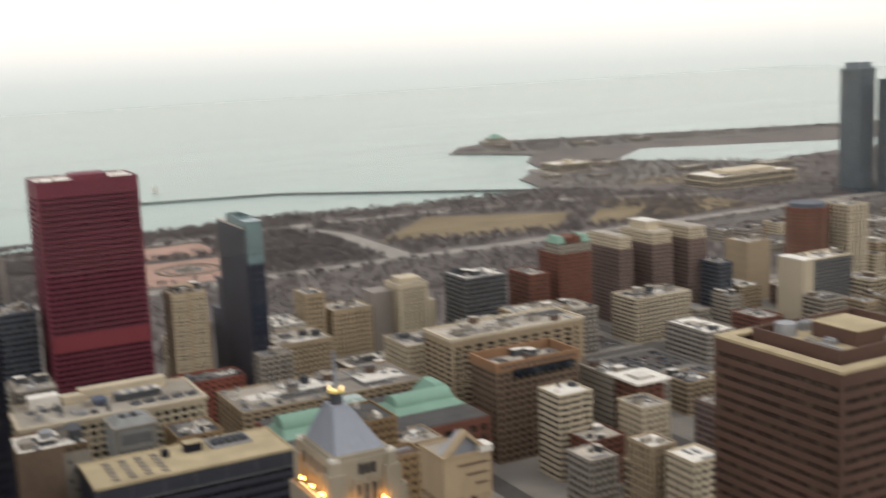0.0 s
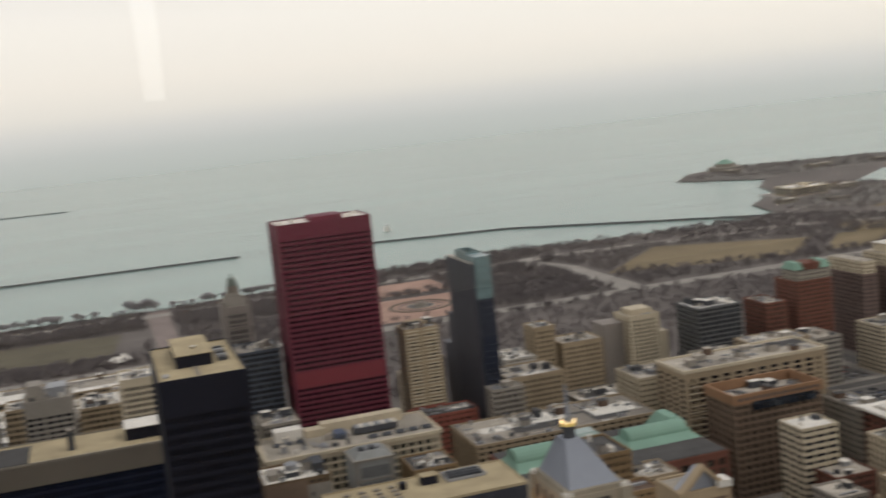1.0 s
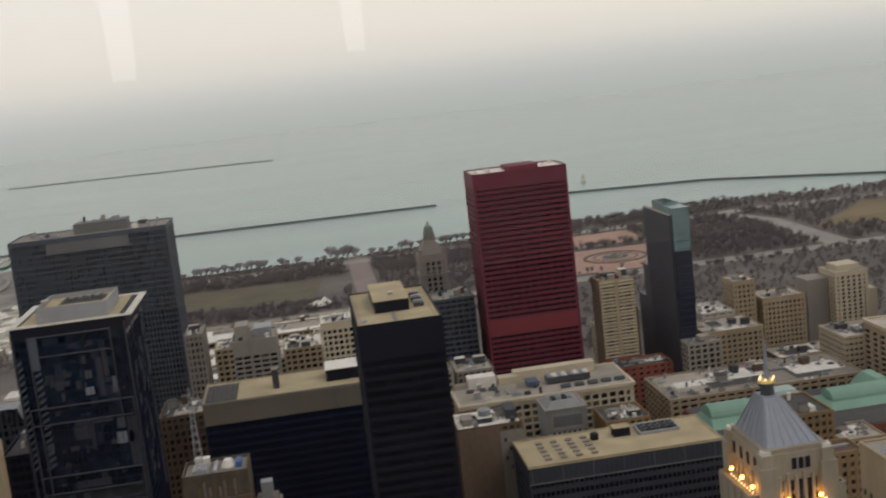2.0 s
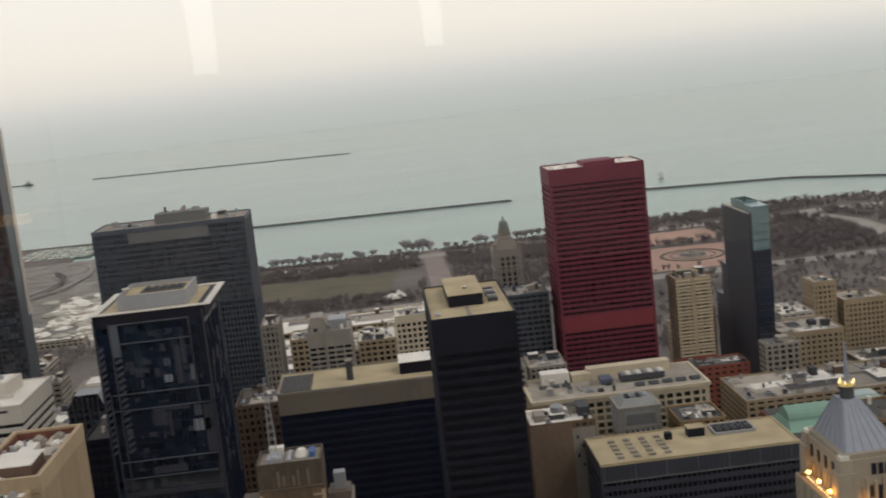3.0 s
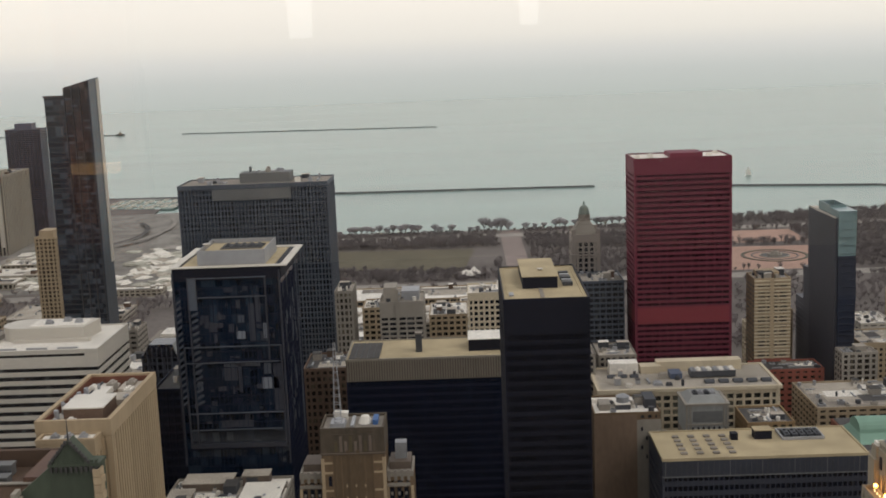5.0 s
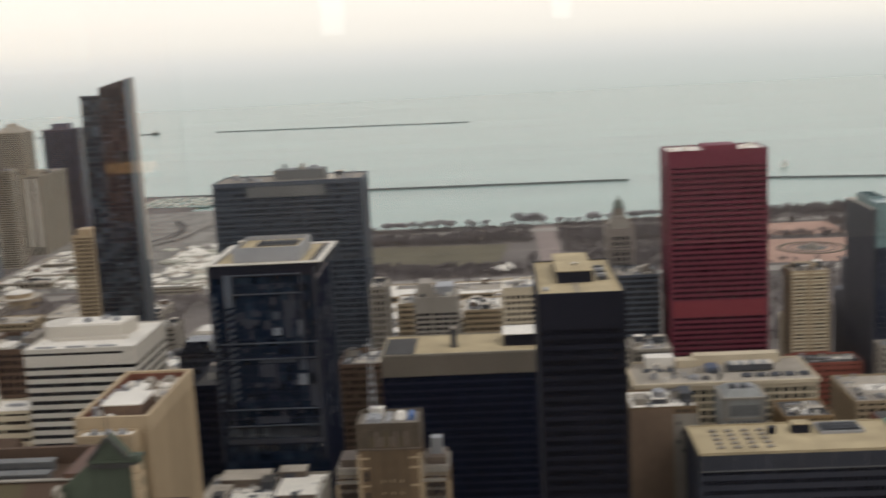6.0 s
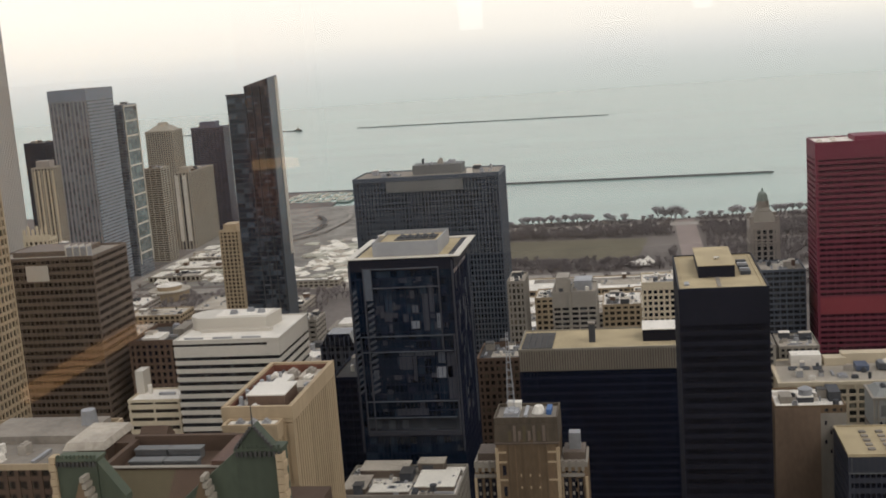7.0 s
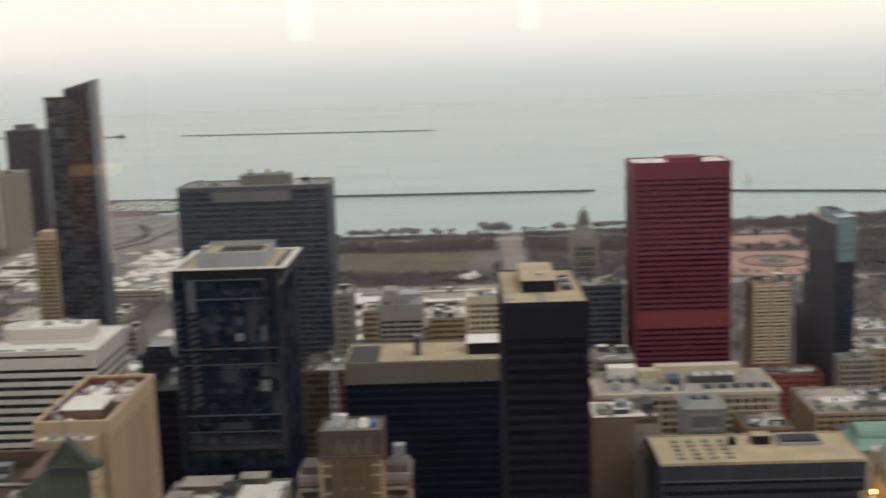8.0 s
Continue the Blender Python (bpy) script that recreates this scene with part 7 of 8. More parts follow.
tower("club_building", "dark slate-blue office block", 78, 108, 790, 826, 97, SLATE, G_GREY, GREY_ROOF, units=7, seed=68, bay=4.4, band=1.4, pier=0.6, lead="band")
tower("office_building", "cluttered grey loft building", 60, 76, 690, 720, 72, GREYSTONE, G_GREY, PALE_ROOF, units=6, seed=69, bay=4, band=1.5, pier=1.4)
tower("office_building", "grey loft building with rooftop tanks", 80, 104, 708, 740, 66, GREYSTONE, G_GREY, PALE_ROOF, units=6, seed=70, bay=4, band=1.5, pier=1.4)
for x0, x1, y0, y1, h in ((-150, -60, 945, 1010, 20), (-55, 10, 940, 1000, 22), (-140, -20, 1020, 1090, 18), (-10, 36, 1020, 1110, 20), (-120, 30, 1120, 1180, 17)):
    tower("museum_wing", "long low museum wing with white roof", x0, x1, y0, y1, h, TAN, G_GREY, WHITE_ROOF, units=9, seed=int(x0 + y0), group="museum wings", fl=6, bay=7, band=1.6, pier=1.6)

BRIGHT_BRICK = mat("bright_red_brick", (0.26, 0.085, 0.06), 0.85, var=0.2)
# ---- south of the red tower ----
G_TAN = glazing("tan_shaded_glass", (0.12, 0.098, 0.068), (0.24, 0.2, 0.14), 0.4, 3.0, 3.5, 0.3, 0.3)
cream_tower = tower("office_building", "cream slab with bright horizontal bands and red lower wall", 195, 220, 777, 800, 97.5, TAN, G_TAN, PALE_ROOF, units=3, seed=71, fl=3.5, bay=8, band=1.3, pier=1.2, proud=0.5, lead="band", top=4, corner=2.4)
for k in range(23):
    block(cream_tower, "sill_band", 195.3, 205.6, 776.3, 777.2, 42.5 + 2.45 * k, 43.4 + 2.45 * k, CREAM)
    block(cream_tower, "sill_band", 208.6, 219.7, 776.3, 777.2, 42.5 + 2.45 * k, 43.4 + 2.45 * k, CREAM)
block(cream_tower, "stair_pier", 205.7, 208.5, 776.4, 777.3, 42, 97.4, TAN)
block(cream_tower, "penthouse", 199, 214, 785, 797, 97.5, 101.5, TAN)
block(cream_tower, "red_lower_wall", 194.8, 220.2, 776.7, 777.3, 0, 42, BRIGHT_BRICK, "red brick lower wall")
clutter(cream_tower, 196, 219, 778, 786, 97.6, 5, 172)
tower("loft_building", "bright red brick party wall building", 190, 236, 752, 776, 40, BRIGHT_BRICK, G_WARM, DARK_ROOF, units=4, seed=72, bay=5, band=2.2, pier=2.4)
tower("hotel_building", "cream stone office building with regular windows", 273, 318, 790, 830, 46, TAN, G_WARM, PALE_ROOF, units=5, seed=73, fl=4, bay=4.2, band=1.9, pier=1.9, top=3)
aud = tower("theatre_building", "grey stone block with a square tower", 322, 340, 856, 880, 66, TAN, G_WARM, WHITE_ROOF, units=2, seed=74, bay=3.6, band=1.8, pier=1.8, top=3)
tower("office_building", "tan building with paired windows", 344, 379, 852, 884, 50, TAN, G_WARM, PALE_ROOF, units=4, seed=75, bay=3.4, band=1.7, pier=1.7, top=3)
tall = tower("apartment_building", "cream apartment tower with vertical window strips", 406, 434, 856, 884, 62, CREAM, G_GREY, PALE_ROOF, units=2, seed=76, fl=3.2, bay=4.6, band=1.0, pier=2.4, lead="pier", top=3)
block(tall, "stepped_top", 411, 430, 862, 880, 62, 67, CREAM)
block(tall, "rear_wing", 388, 406, 868, 890, 0, 57, TAUPE)
block(tall, "side_wing", 432, 442, 858, 884, 0, 46, CREAM)
tower("loft_building", "white clad low building", 292, 318, 846, 884, 46, WHITE, G_GREY, WHITE_ROOF, units=6, seed=77, bay=6, band=2.4, pier=2.2)
tower("store_building", "long low stone building with cluttered roof", 204, 330, 662, 716, 42, TAN, G_WARM, GREY_ROOF, units=26, seed=78, bay=6, band=1.8, pier=1.8)
tower("loft_building", "low flat building with rooftop units", 336, 400, 770, 840, 14, GREYSTONE, G_GREY, PALE_ROOF, units=14, seed=79, bay=6, band=1.8, pier=1.8)
univ = tower("campus_building", "beige student residence with dark window columns", 343, 449, 648, 686, 69, TAN, G_BLACK, PALE_ROOF, units=8, seed=80, fl=3.6, bay=8.5, band=1.2, pier=3.4, proud=0.8, lead="pier", top=5, corner=5)
ring(univ, "cornice", 342.4, 449.6, 647.4, 686.6, 68, 70.2, 1.5, CREAM)
for k in range(2):
    block(univ, "window_column", 347 + 5.4 * k, 346.4 + 5.4 * k, 647.6, 648.4, 6, 62, G_BLACK, "tall dark window column")
for k in range(13):
    block(univ, "white_sill", 345, 357, 647.3, 647.7, 8 + 4.2 * k, 8.5 + 4.2 * k, CREAM)
oran = tower("loft_building", "brown brick warehouse with orange terracotta parapet", 346, 407, 594, 628, 59, WARM_WALL, G_WARM, PALE_ROOF, units=6, seed=81, fl=4.2, bay=5.2, band=1.5, pier=1.7, proud=0.7)
ring(oran, "attic", 345.4, 407.6, 593.4, 628.6, 59.5, 65.4, 1.6, ORANGE, "orange terracotta attic storey")
block(oran, "glass_band", 358, 402, 592.9, 593.9, 55, 60.2, G_NAVY, "dark blue glazed band")
for k in range(13):
    block(oran, "attic_window", 349 + 4.4 * k, 351.4 + 4.4 * k, 593.2, 593.6, 61.6, 63.4, DARKMETAL)
tower("office_building", "cream modern office block with ribbon windows", 361, 385, 548, 571, 53, CREAM, G_GREY, WHITE_ROOF, units=3, seed=82, fl=3.7, bay=8, band=1.9, pier=0.8, lead="band")
wsq = tower("office_building", "red-brown block with a square white overhanging roof", 425, 446, 557, 579, 46, RUST, G_WARM, WHITE_ROOF, units=0, fl=3.8, bay=7, band=1.4, pier=2.6)
ring(wsq, "overhang", 423, 450, 554, 583, 47, 48.4, 6.0, WHITE_ROOF, "wide white overhanging roof edge")
block(wsq, "skylight", 430, 441, 562, 574, 46.2, 50, WHITE_ROOF)
tower("loft_building", "brick loft with flat roof", 368, 394, 528, 552, 29, RUST, G_WARM, PALE_ROOF, units=4, seed=83, bay=4, band=1.6, pier=1.6)
tower("loft_building", "grey concrete loft building", 328, 346, 470, 492, 44, CONCRETE, G_GREY, PALE_ROOF, units=4, seed=84, bay=3.6, band=1.6, pier=1.2)
tower("loft_building", "tan ribbed loft building", 341, 357, 436, 455, 59, TAN, G_WARM, WHITE_ROOF, units=2, seed=85, bay=3.2, band=0.6, pier=1.6)
tower("loft_building", "cream loft building with white roof", 346, 365, 410, 431, 58, CREAM, G_GREY, WHITE_ROOF, units=4, seed=86, bay=4.6, band=1.8, pier=1.8)
tower("loft_building", "grey loft with stepped roofs", 452, 478, 590, 618, 30, GREYSTONE, G_GREY, WHITE_ROOF, units=5, seed=87, bay=4.6, band=1.6, pier=1.6)
ann = thing("trading_annex", "tan stone annex with gabled glass crown", "building", 166, 322, 0, "city blocks")
TAKEN.append((155, 190, 304, 345))
facade(ann, 157.5, 175, 306, 322, 0, 133, LIME, G_WARM, fl=4, bay=4.2, band=1.6, pier=2.2, proud=0.5, top=14, corner=3)
gable(ann, "crown_roof", 158.6, 173.9, 307.5, 312, 133, 140, LEAD, "y", "grey metal and glass gable")
for sgn in (-1, 1):
    m = 166.2
    solid(ann, "gable_rib", [(m + sgn * 8.8, 305.6, 132.6), (m + sgn * 7.0, 305.6, 132.6), (m, 305.6, 139.6), (m, 305.6, 141.2), (m + sgn * 8.8, 309, 132.6), (m + sgn * 7.0, 309, 132.6), (m, 309, 139.6), (m, 309, 141.2)],
          [(0, 1, 2, 3), (7, 6, 5, 4), (0, 4, 5, 1), (1, 5, 6, 2), (2, 6, 7, 3), (3, 7, 4, 0)], LIME, "tan stone gable edge")
for k in range(3):
    block(ann, "slot", 163 + 3 * k, 173.6, 305.8, 306.3, 129.4 - 3.4 * k, 130.2 - 3.4 * k, BRICK)
block(ann, "corner_cap", 170.6, 175.4, 305.4, 311, 133, 135.2, WHITE_ROOF, "white roof of the corner block")
block(ann, "roof", 158.2, 174.3, 306.8, 321.2, 132.4, 133, PALE_ROOF)
ring(ann, "parapet", 157.4, 175.1, 305.9, 322.1, 132.4, 133.6, 0.7, LIME)
tower("loft_building", "ochre gridded loft with dark flat roof", 203, 219, 470, 500, 90, OCHRE, G_WARM, DARK_ROOF, units=3, seed=151, fl=3.8, bay=3.2, band=1.7, pier=1.3)
tower("loft_building", "brown stepped loft with banded storeys", 196, 210, 425, 440, 88, OCHRE, G_WARM, BRICK, units=2, seed=152, fl=3.8, bay=3.6, band=1.9, pier=1.6)
tower("loft_building", "brown loft behind the trading tower", 138, 150, 352, 384, 84, OCHRE, G_WARM, DARK_ROOF, units=4, seed=88, bay=3.4, band=1.5, pier=1.5)
loft = tower("office_building", "tan plain-walled loft building with white roof beside the black tower", 62.5, 97, 577, 608, 71, TAWNY, G_GREY, WHITE_ROOF, units=5, seed=89, bay=4, band=1.6, pier=2.0)
block(loft, "party_wall", 62.3, 84.5, 576.6, 577.4, 20, 71, WARM_WALL, "plain orange-brown party wall")
block(loft, "grey_wall", 84.5, 97.2, 576.7, 577.4, 20, 68, GREYSTONE, "soot-grey side wall")
for k in range(4):
    block(loft, "small_window", 86.5 + 2.6 * (k % 2), 87.6 + 2.6 * (k % 2), 576.5, 576.9, 62 - 5 * k, 64 - 5 * k, BLACK)
drum(loft, "water_tank", 79, 590, 71, 77, 3.6, STEEL, 3.4, sides=14)
drum(loft, "tank_cone", 79, 590, 77, 78.6, 3.8, STEEL, 0.4, sides=14)
block(loft, "stair_house", 66, 72, 584, 594, 71, 74.5, GREYSTONE)
block(loft, "stair_house", 90, 96, 586, 600, 71, 76, DARKMETAL)
tower("office_building", "dark stone building with terraces", 90, 100, 540, 580, 60, GREYSTONE, G_GREY, PALE_ROOF, units=4, seed=90, bay=3.6, band=1.5, pier=1.5)
tower("loft_building", "brown brick loft with plant frames", 150, 176, 610, 640, 52, OCHRE, G_WARM, DARK_ROOF, units=6, seed=91, bay=4, band=1.6, pier=1.6)

# ---- the avenue wall by the southern park ----
# the hotel brick carries painted haze: paler and more purple than bare brick
for x0, x1 in ((618, 632), (655, 678), (698, 719)):
    h = tower("hotel_wing", "dark brick hotel wing with cream upper storeys", x0, x1, 832, 884, 70, HAZED_BRICK, G_WARM, PALE_ROOF, units=1, seed=x0, group="hotel wings", fl=3.6, bay=3.6, band=1.6, pier=1.7, proud=0.4)
    facade(h, x0 + 1, x1 - 1, 833, 883, 70.3, 82, CREAM, G_WARM, fl=3.6, bay=3.6, band=1.5, pier=1.8, proud=0.4, top=2, joined=True)
    block(h, "upper_roof", x0 + 1.5, x1 - 1.5, 833.5, 882.5, 82, 82.4, PALE_ROOF)
block(h, "link", 632, 655, 862, 884, 0, 64, HAZED_BRICK)
block(h, "link", 678, 698, 862, 884, 0, 64, HAZED_BRICK)
pent = thing("rooftop_house", "cream rooftop house on the hotel", "building", 666, 858, 82.4, "hotel wings")
block(pent, "house", 659, 674, 846, 872, 82.4, 90, CREAM)
block(pent, "house_roof", 658, 675, 845, 873, 90, 90.6, WHITE_ROOF)
bls = tower("hotel_building", "red brick hotel with green mansard roof", 556, 590, 838, 872, 72, RUST, G_WARM, PALE_ROOF, units=0, fl=3.6, bay=3.4, band=1.5, pier=1.6)
facade(bls, 557, 590, 838, 862, 72, 82, SANDY, G_WARM, fl=3.6, bay=3.4, band=1.5, pier=1.6, joined=True)
block(bls, "attic", 566, 581, 840, 860, 82, 87, RUST)
gable(bls, "front_gable", 570, 577, 837.6, 842, 82, 91, RUST, "y", "red brick gable")
frustum(bls, "mansard_roof", 580, 590, 838, 860, 82, 582, 588, 841, 857, 88, COPPER, "green copper mansard roof")
frustum(bls, "mansard_roof", 557, 566.5, 842, 862, 82, 559, 564.5, 845, 859, 88, COPPER, "green copper mansard roof")
tower("campus_building", "red brick campus building with flat roof", 520, 540, 830, 866, 60, RUST, G_WARM, PALE_ROOF, units=4, seed=93, bay=3.8, band=1.6, pier=1.6)
tower("office_building", "dark glass block with white roof plant", 454, 494, 826, 864, 66, DULL, G_SLATE, WHITE_ROOF, units=8, seed=94, bay=4, band=1.0, pier=0.5)
tower("campus_building", "white and grey low block", 508, 548, 770, 806, 40, CONCRETE, G_GREY, PALE_ROOF, units=8, seed=95, bay=5, band=1.6, pier=1.4)
tower("office_building", "long cream wall building", 452, 500, 740, 770, 52, TAN, G_GREY, PALE_ROOF, units=5, seed=96, bay=7, band=1.8, pier=3.2)
tower("garage_building", "cream gridded parking building", 589, 649, 772, 806, 39, CREAM, G_BLACK, PALE_ROOF, units=7, seed=97, fl=3.4, bay=4.6, band=1.3, pier=1.3)
tower("apartment_building", "dark apartment slab with cream end wall", 767, 816, 745, 775, 55, DULL, G_SLATE, CREAM, units=5, seed=98, edge=CREAM, fl=3.3, bay=4, band=1.1, pier=0.5, lead="band")
endw = thing("end_wall", "cream concrete stair wall of the apartment slab", "building", 761, 760, 0, "city blocks")
block(endw, "wall", 754, 766.9, 744, 776, 0, 56, CREAM)
block(endw, "coping", 753.6, 766.9, 743.6, 776.4, 56, 57, WHITE_ROOF)
hexa = thing("apartment_tower", "red-brown brick tower with dark drum top", "tower", 888, 872, 0, "city blocks")
TAKEN.append((860, 905, 848, 898))
drum(hexa, "shaft", 888, 872, 0, 79, 22, RUST, sides=8)
for k in range(19):
    drum(hexa, "floor_band", 888, 872, 6 + 3.7 * k, 7.4 + 3.7 * k, 22.4, BRICK, sides=8)
drum(hexa, "dark_top", 888, 872, 79, 83, 19, SLATE, 18, sides=16)
tower("apartment_tower", "cream concrete apartment tower with vertical ribs", 914, 942, 840, 880, 79, CREAM, G_GREY, PALE_ROOF, units=3, seed=99, bay=6, band=0.9, pier=3.0)
tower("office_building", "ochre blank-walled mid-rise building", 772, 801, 834, 866, 58, TAN, TAN, PALE_ROOF, units=2, seed=100, bay=22, band=3.0, pier=6, fl=8)
tower("apartment_tower", "grey glass mid-rise apartment block", 706, 722, 800, 826, 51, SLATE, G_GREY, PALE_ROOF, units=3, seed=101, bay=4, band=1.2, pier=0.8)
tower("loft_building", "low hall with a broad white roof", 597, 626, 690, 742, 25, CONCRETE, G_GREY, WHITE_ROOF, units=2, seed=102, bay=6, band=1.6, pier=1.4)
m1 = tower("residential_tower", "tall blue-grey glass lakefront tower", 1422, 1456, 1290, 1330, 194, LAKE_TOWER, G_LAKE, PALE_ROOF, units=0, fl=3.4, bay=6, band=0.8, pier=0.4, lead="band")
block(m1, "crown", 1428, 1453, 1296, 1326, 194, 204, LAKE_TOWER)
tower("residential_tower", "second blue-grey glass lakefront tower", 1459, 1496, 1255, 1288, 176, LAKE_TOWER, G_LAKE, PALE_ROOF, units=2, seed=104, fl=3.4, bay=6, band=0.8, pier=0.4, lead="band")

# ---- museums and the far shore ----
for x0, x1, y0, y1, h, lab in ((1300, 1475, 1475, 1560, 20, "long white stone museum with flat roof"), (1250, 1330, 1880, 1940, 16, "low white stone aquarium building")):
    mus = tower("museum_building", lab, x0, x1, y0, y1, h, CREAM, G_GREY, WHITE_ROOF, units=4, seed=int(x0), group="lakefront museums", fl=11, bay=8, band=2, pier=2)
    block(mus, "central_hall", x0 + 40, x1 - 30, y0 + 20, y1 - 20, h, h + 6, CREAM)
plan = thing("planetarium", "domed grey planetarium at the tip of the peninsula", "museum", 1500, 2540, 0, "lakefront museums")
drum(plan, "base", 1500, 2540, 0, 9, 42, GREYSTONE, sides=12)
drum(plan, "upper_drum", 1500, 2540, 9, 17, 26, GREYSTONE, sides=12)
drum(plan, "dome", 1500, 2540, 17, 27, 22, COPPER, 4, sides=16)

# ---- white covered mounds and halls of the northern park works ----
works = random.Random(77)
CHALK = mat("chalky_earth", (0.42, 0.40, 0.33), 0.9, var=0.3, big=0.08)
for k in range(150):
    west = k < 86
    x, y = (works.uniform(-505, -332), works.uniform(1288, 1590)) if west else (works.uniform(-622, -508), works.uniform(1325, 1590))
    if west and x < -372 - (y - 1288) * 0.33:
        x += 70
    a, b, h = works.uniform(8, 19), works.uniform(6, 15), works.uniform(2.5, 6.5)
    md = thing("covered_mound", "low earth mound under pale sheeting" if k % 4 else "low bare chalky earth mound", "mound", x, y, -0.5, "covered mounds")
    md.rotation_euler = (0, 0, works.uniform(-0.5, 0.5))
    bm = bmesh.new()
    bmesh.ops.create_uvsphere(bm, u_segments=13, v_segments=7, radius=1)
    bmesh.ops.delete(bm, geom=[v for v in bm.verts if v.co.z < -0.05], context="VERTS")
    for v in bm.verts:
        j = 1 + 0.6 * noise.noise(Vector((v.co.x * 1.9 + k * 3.1, v.co.y * 1.9, v.co.z)))
        v.co = (v.co.x * a * j, v.co.y * b * j, max(0.0, min(v.co.z, 0.75) * h * j))
    part("sheeting", bm, (CHALK, SHEETING, SHEETING, PALE_ROOF)[k % 4], md)
for x0, x1, y0, y1, h, wl, rf in ((-520, -462, 1075, 1112, 16, TAN, PALE_ROOF), (-470, -405, 1120, 1190, 10, CONCRETE, PALE_ROOF), (-560, -528, 1100, 1180, 14, TAUPE, WHITE_ROOF), (-400, -350, 1130, 1180, 9, CONCRETE, PALE_ROOF), (-452, -400, 1040, 1090, 12, TAN, GREY_ROOF),
                                  (-600, -566, 1010, 1090, 18, TAN, PALE_ROOF), (-540, -470, 985, 1045, 15, TAUPE, PALE_ROOF), (-455, -395, 950, 1010, 13, TAN, WHITE_ROOF)):
    tower("park_hall", "low pale hall with flat roof in the northern park", x0, x1, y0, y1, h, wl, G_WARM, rf, units=5, seed=int(x0 + 3000), group="park halls", fl=5, bay=6, band=1.8, pier=2.0)
for x0, x1, y0, y1, h in ((-608, -540, 1330, 1372, 7), (-596, -520, 1386, 1440, 6), (-604, -560, 1455, 1500, 7), (-425, -345, 1262, 1282, 8)):
    tower("park_shed", "low broad shed with a white roof in the park works", x0, x1, y0, y1, h, SANDY, G_WARM, SHEETING, units=2, seed=int(x0 + 4000), group="park halls", fl=5, bay=6, band=1.8, pier=2.0)
rot = thing("round_pavilion", "tan round pavilion with ringed storeys", "building", -540, 1235, 0, "park halls")
drum(rot, "lower_drum", -540, 1235, 0, 10, 22, TAN, sides=24)
drum(rot, "roof_ring", -540, 1235, 10, 11.5, 24, PALE_ROOF, sides=24)
drum(rot, "upper_drum", -540, 1235, 11.5, 16, 14, TAN, sides=20)
drum(rot, "upper_roof", -540, 1235, 16, 17, 15, WHITE_ROOF, 12, sides=20)
sheet("road_randolph", [(-636, 905), (-610, 905), (-610, 1840), (-636, 1840)], 0.3, ROADPALE, label="pale worn avenue in front of the northern towers")
tent = thing("tensile_canopy", "small white peaked tent canopy by the lawn", "tent", 0, 1315, 0)
for k, (x, y, s, hh) in enumerate(((-3, 1312, 11, 9), (6, 1318, 8, 11), (-12, 1316, 8, 6))):
    frustum(tent, "canopy_peak", x - s, x + s, y - s * 0.7, y + s * 0.7, 3, x - 0.4, x + 0.4, y - 0.4, y + 0.4, hh, WHITE_ROOF)
    for q in (-1, 1):
        block(tent, "pole", x + q * s - 0.2, x + q * s + 0.2, y - 0.2, y + 0.2, 0, 3.1, STEEL)

sheet("museum_lawn", [(1165, 1760), (1300, 1620), (1480, 1590), (1640, 1700), (1450, 1960), (1300, 1975)], 0.1, SAND, label="pale worn lawns and paths of the museum grounds")
sheet("museum_green", [(1240, 1640), (1330, 1580), (1420, 1640), (1330, 1700)], 0.2, STRAW, label="straw coloured lawn in front of a museum")
sheet("aquarium_terrace", [(1218, 1862), (1352, 1838), (1372, 1950), (1240, 1985)], 0.3, PAVING, label="pale paved terrace round the aquarium")
for k, (x0, y0, w0, d0, h0) in enumerate(((1366, 1900, 46, 30, 9), (1180, 1812, 34, 22, 7), (1430, 1720, 60, 26, 8), (1250, 1760, 40, 20, 6), (1560, 1640, 70, 34, 10), (1600, 2330, 60, 24, 8), (1760, 2300, 50, 22, 7), (1450, 2440, 30, 24, 7))):
    tower("park_hall", "low pale hall in the museum grounds", x0, x0 + w0, y0, y0 + d0, h0, SANDY, G_WARM, WHITE_ROOF if k % 2 else PALE_ROOF, units=2, seed=900 + k, group="park halls", fl=5, bay=6, band=1.8, pier=2.0)
sheet("shore_road", [(1120, 1700), (1190, 1740), (1330, 1600), (1500, 1580), (1500, 1592), (1336, 1614), (1194, 1756), (1112, 1712)], 0.34, ROADPALE, label="pale curving shore road by the museums")
sheet("peninsula_ground", [(1345, 2425), (1440, 2275), (1800, 2275), (2360, 2170), (2350, 2280), (1850, 2470), (1560, 2580)], 0.1, SAND, label="pale bare ground of the far peninsula")
sheet("south_fields", [(1010, 1310), (1240, 1310), (1240, 1420), (1090, 1560), (1060, 1440)], 0.1, STRAW, label="dull straw field by the southern park")
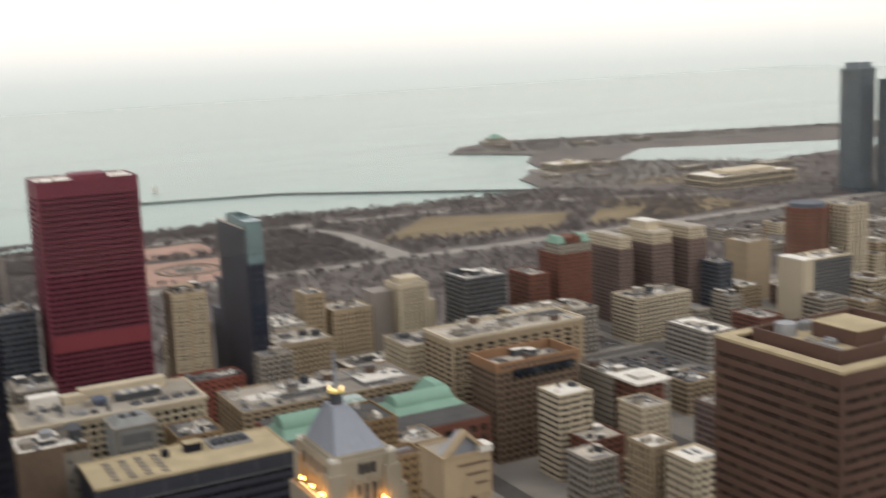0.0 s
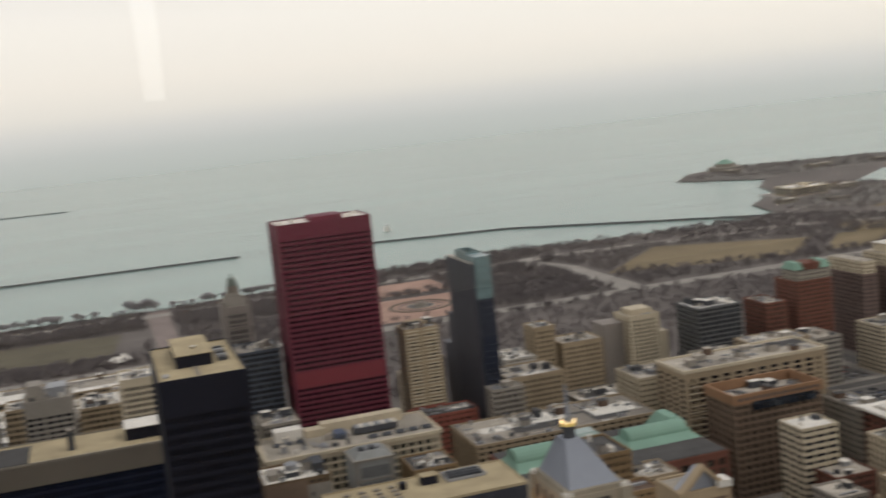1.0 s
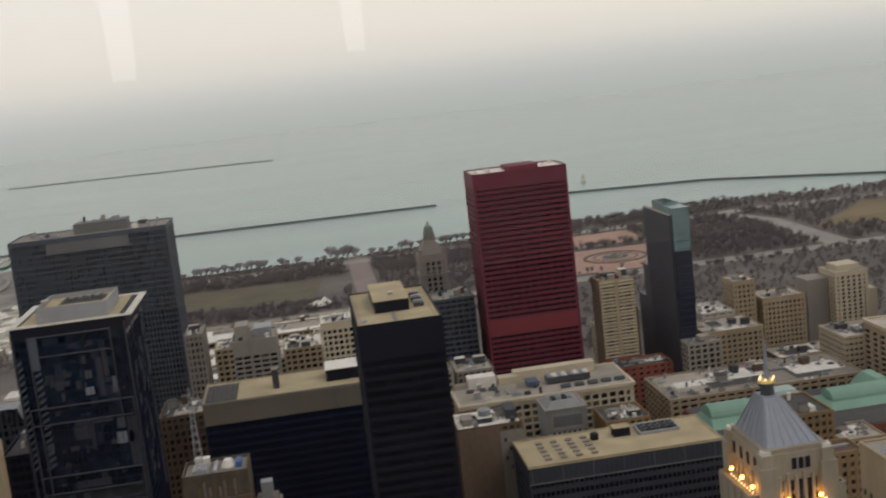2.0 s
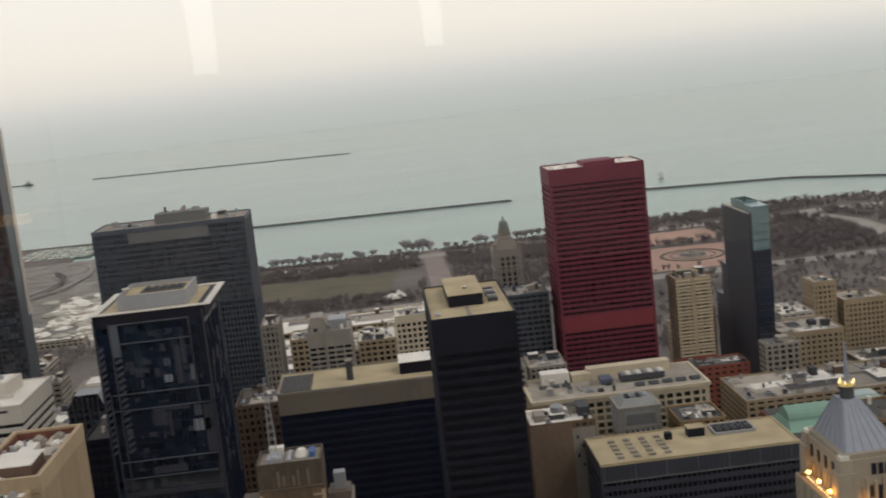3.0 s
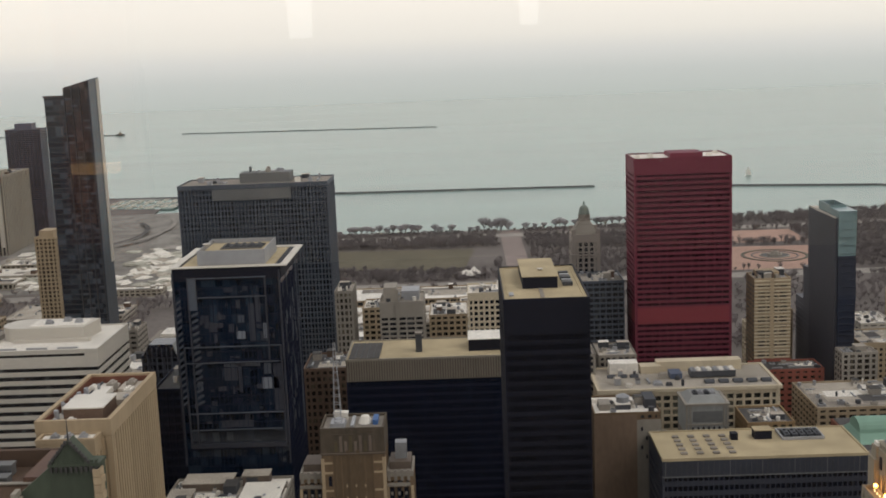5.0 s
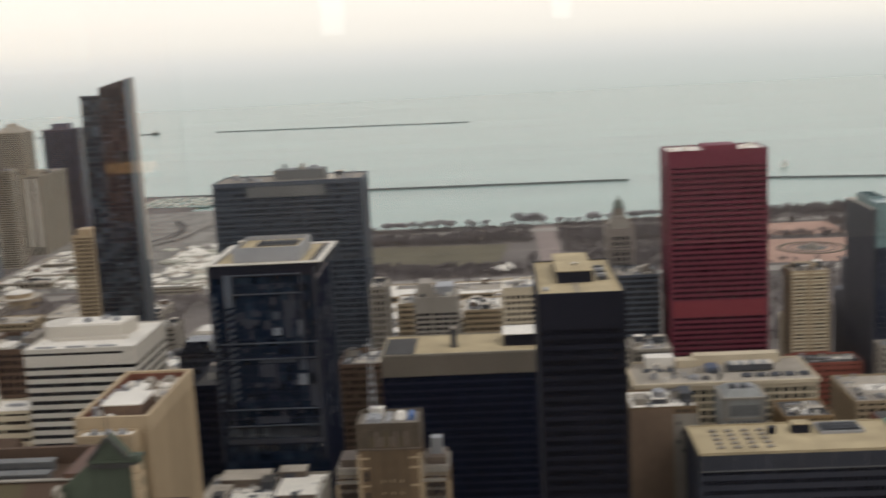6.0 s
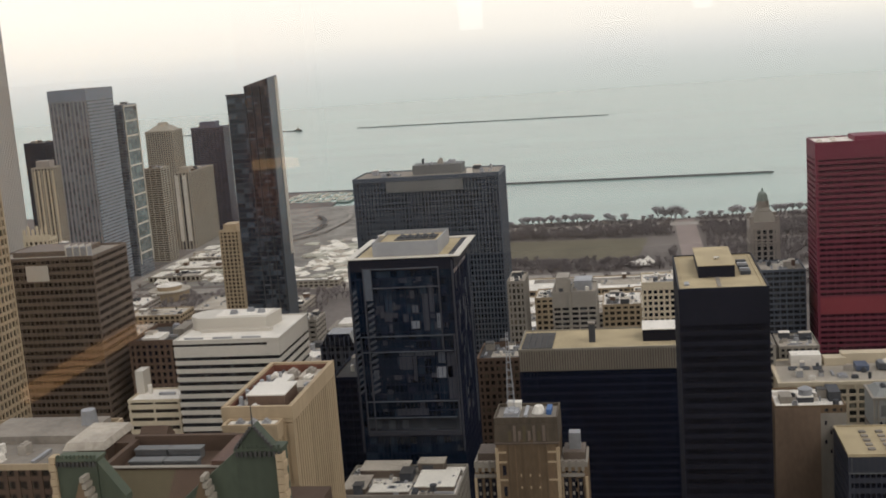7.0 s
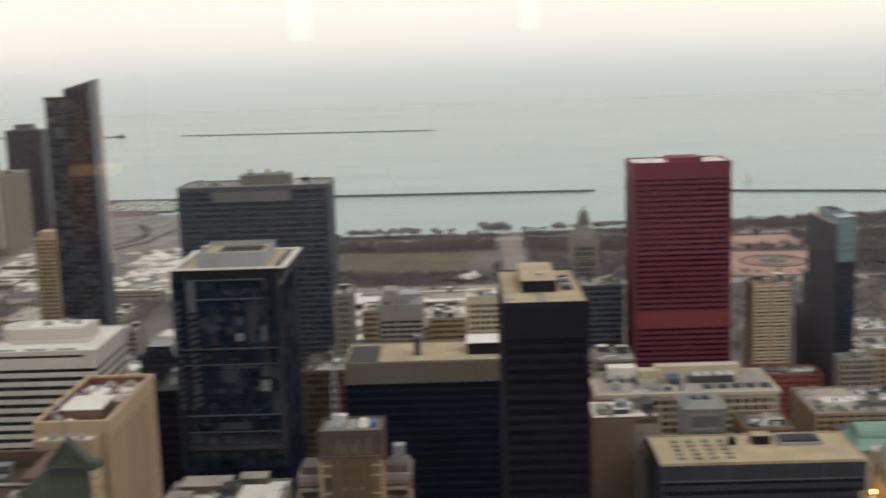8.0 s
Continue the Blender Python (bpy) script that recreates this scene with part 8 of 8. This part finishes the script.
# ---- ordinary blocks between the named ones ----
LOTS = [(536, 592, 698, 754), (550, 584, 774, 822), (474, 594, 650, 692)]
TAKEN.extend(LOTS)
STREET_Y = (396, 518, 640, 762, 885)
STREET_X = (-744, -610, -476, -342, -208, -74, 60, 194, 328, 463, 600, 730, 860, 990, 1120)
WALLS = (RUST, HAZED_BRICK, TAN, TAUPE, CREAM, OCHRE, CONCRETE, SANDY, TAN)
ROOFS = (PALE_ROOF, GREY_ROOF, WHITE_ROOF, PALE_ROOF, DARK_ROOF, GREY_ROOF)
fill = random.Random(2024)
for a, b in zip(STREET_X, STREET_X[1:]):
    for c, d in zip(STREET_Y, STREET_Y[1:]):
        x = a + 11
        while x < b - 22:
            wx = min(fill.uniform(13, 27) if a > 400 else fill.uniform(18, 38), b - 11 - x)
            y = c + 10
            while y < d - 20:
                wy = min(fill.uniform(22, 42), d - 10 - y)
                south = x > 440
                hgt = fill.uniform(9, 32) if south else fill.uniform(24, 58)
                if x < -200:
                    hgt = fill.uniform(34, 62)
                if 190 < x < 330 and c < 500:
                    hgt = fill.uniform(10, 22)
                kind, wall, rf, lot = fill.random(), fill.choice(WALLS), fill.choice(ROOFS), fill.random()
                free = not any(x < q[1] + 1 and x + wx > q[0] - 1 and y < q[3] + 1 and y + wy > q[2] - 1 for q in TAKEN)
                empty = south and lot < 0.05
                if free and wx > 12 and wy > 14 and not empty:
                    tower("loft_building", "ordinary mid-rise masonry building with flat roof", x, x + wx - 0.4, y, y + wy - 0.4, hgt, wall, G_WARM if kind < 0.5 else G_GREY, rf,
                          units=3 + int(kind * 5), seed=int(x * 7 + y), fl=3.9, bay=fill.choice((3.4, 4.2, 5.0, 6.0)), band=fill.choice((1.3, 1.8, 2.2)), pier=fill.choice((1.1, 1.6, 2.0)), proud=0.45, joined=True)
                y += wy
            x += wx
low_fill = random.Random(88)
for k in range(9):
    for j in range(5):
        x, y = 968 + 44 * k + low_fill.uniform(0, 8), 922 + 42 * j + low_fill.uniform(0, 6)
        if low_fill.random() < 0.75:
            tower("loft_building", "low warehouse or apartment row beyond the avenue", x, x + low_fill.uniform(18, 34), y, y + low_fill.uniform(16, 32), low_fill.uniform(7, 22), low_fill.choice(WALLS), G_WARM, low_fill.choice(ROOFS),
                  units=3, seed=700 + 9 * j + k, fl=3.9, bay=4.4, band=1.8, pier=1.6, proud=0.45, joined=True)
PAINTS = [mat(n, c, 0.35, var=0.05, spec=0.5) for n, c in (("white_paint", (0.6, 0.58, 0.55)), ("black_paint", (0.03, 0.03, 0.035)), ("silver_paint", (0.32, 0.32, 0.33)), ("red_paint", (0.25, 0.04, 0.04)),
                                                             ("blue_paint", (0.05, 0.09, 0.18)), ("yellow_paint", (0.55, 0.36, 0.04)))]


def car(x, y, along, paint):
    """A parked car: bevelled body and a glazed cabin."""
    c = thing("car", "parked %s car on the asphalt" % paint.name.split("_")[0], "car", x, y, 0.24, "parked cars")
    c.rotation_euler = (0, 0, along)
    key = ("car", paint.name)
    if key not in MESHES:
        bm = bmesh.new()
        bmesh.ops.create_cube(bm, size=1, matrix=Matrix.Translation((0, 0, 0.55)) @ Matrix.Diagonal((4.5, 1.8, 0.75, 1)))
        bmesh.ops.bevel(bm, geom=bm.edges[:], offset=0.15, segments=1, affect="EDGES")
        MESHES[key] = mesh_from_bm("body", bm, paint)
        bm = bmesh.new()
        bmesh.ops.create_cone(bm, cap_ends=True, segments=4, radius1=1.55, radius2=1.15, depth=0.6, matrix=Matrix.Translation((-0.2, 0, 1.2)) @ Matrix.Diagonal((1.25, 0.75, 1, 1)) @ Matrix.Rotation(radians(45), 4, "Z"))
        MESHES["cabin"] = mesh_from_bm("cabin", bm, G_BLACK)
    part("body", MESHES[key], paint, c)
    part("cabin", MESHES["cabin"], G_BLACK, c)
    if "wheel" not in MESHES:
        bm = bmesh.new()
        bmesh.ops.create_cone(bm, cap_ends=True, segments=10, radius1=0.33, radius2=0.33, depth=0.24, matrix=Matrix.Rotation(radians(90), 4, "X"))
        MESHES["wheel"] = mesh_from_bm("wheel", bm, DARKMETAL)
    for wx in (-1.4, 1.4):
        for wy in (-0.82, 0.82):
            part("wheel", MESHES["wheel"], DARKMETAL, c, (wx, wy, 0.33))


def mesh_from_bm(name, bm, material):
    me = bpy.data.meshes.new(name)
    bm.to_mesh(me)
    bm.free()
    me.materials.append(material)
    return me


lots = random.Random(5)
for a, b, c, d in ((538, 590, 700, 752), (552, 582, 776, 820), (476, 592, 652, 690)):
    sheet("parking_lot", [(a, c), (b, c), (b, d), (a, d)], 0.24, ASPHALT, label="dark asphalt parking lot with parked cars")
    y = c + 4
    while y < d - 3:
        x = a + 3
        while x < b - 3:
            if lots.random() < 0.42 and not any(q[0] - 2 < x < q[1] + 2 and q[2] - 3 < y < q[3] + 3 for q in TAKEN if q not in LOTS):
                car(x, y, radians(90) + lots.uniform(-0.04, 0.04), lots.choice(PAINTS[:5]))
            x += 2.9
        y += 9.5
for a, b in zip(STREET_X, STREET_X[1:]):
    for c, d in zip(STREET_Y, STREET_Y[1:]):
        sheet("pavement", [(a + 7, c + 6), (b - 7, c + 6), (b - 7, d - 6), (a + 7, d - 6)], 0.2, PAVING, label="pale concrete pavement round a city block", thick=0.14)
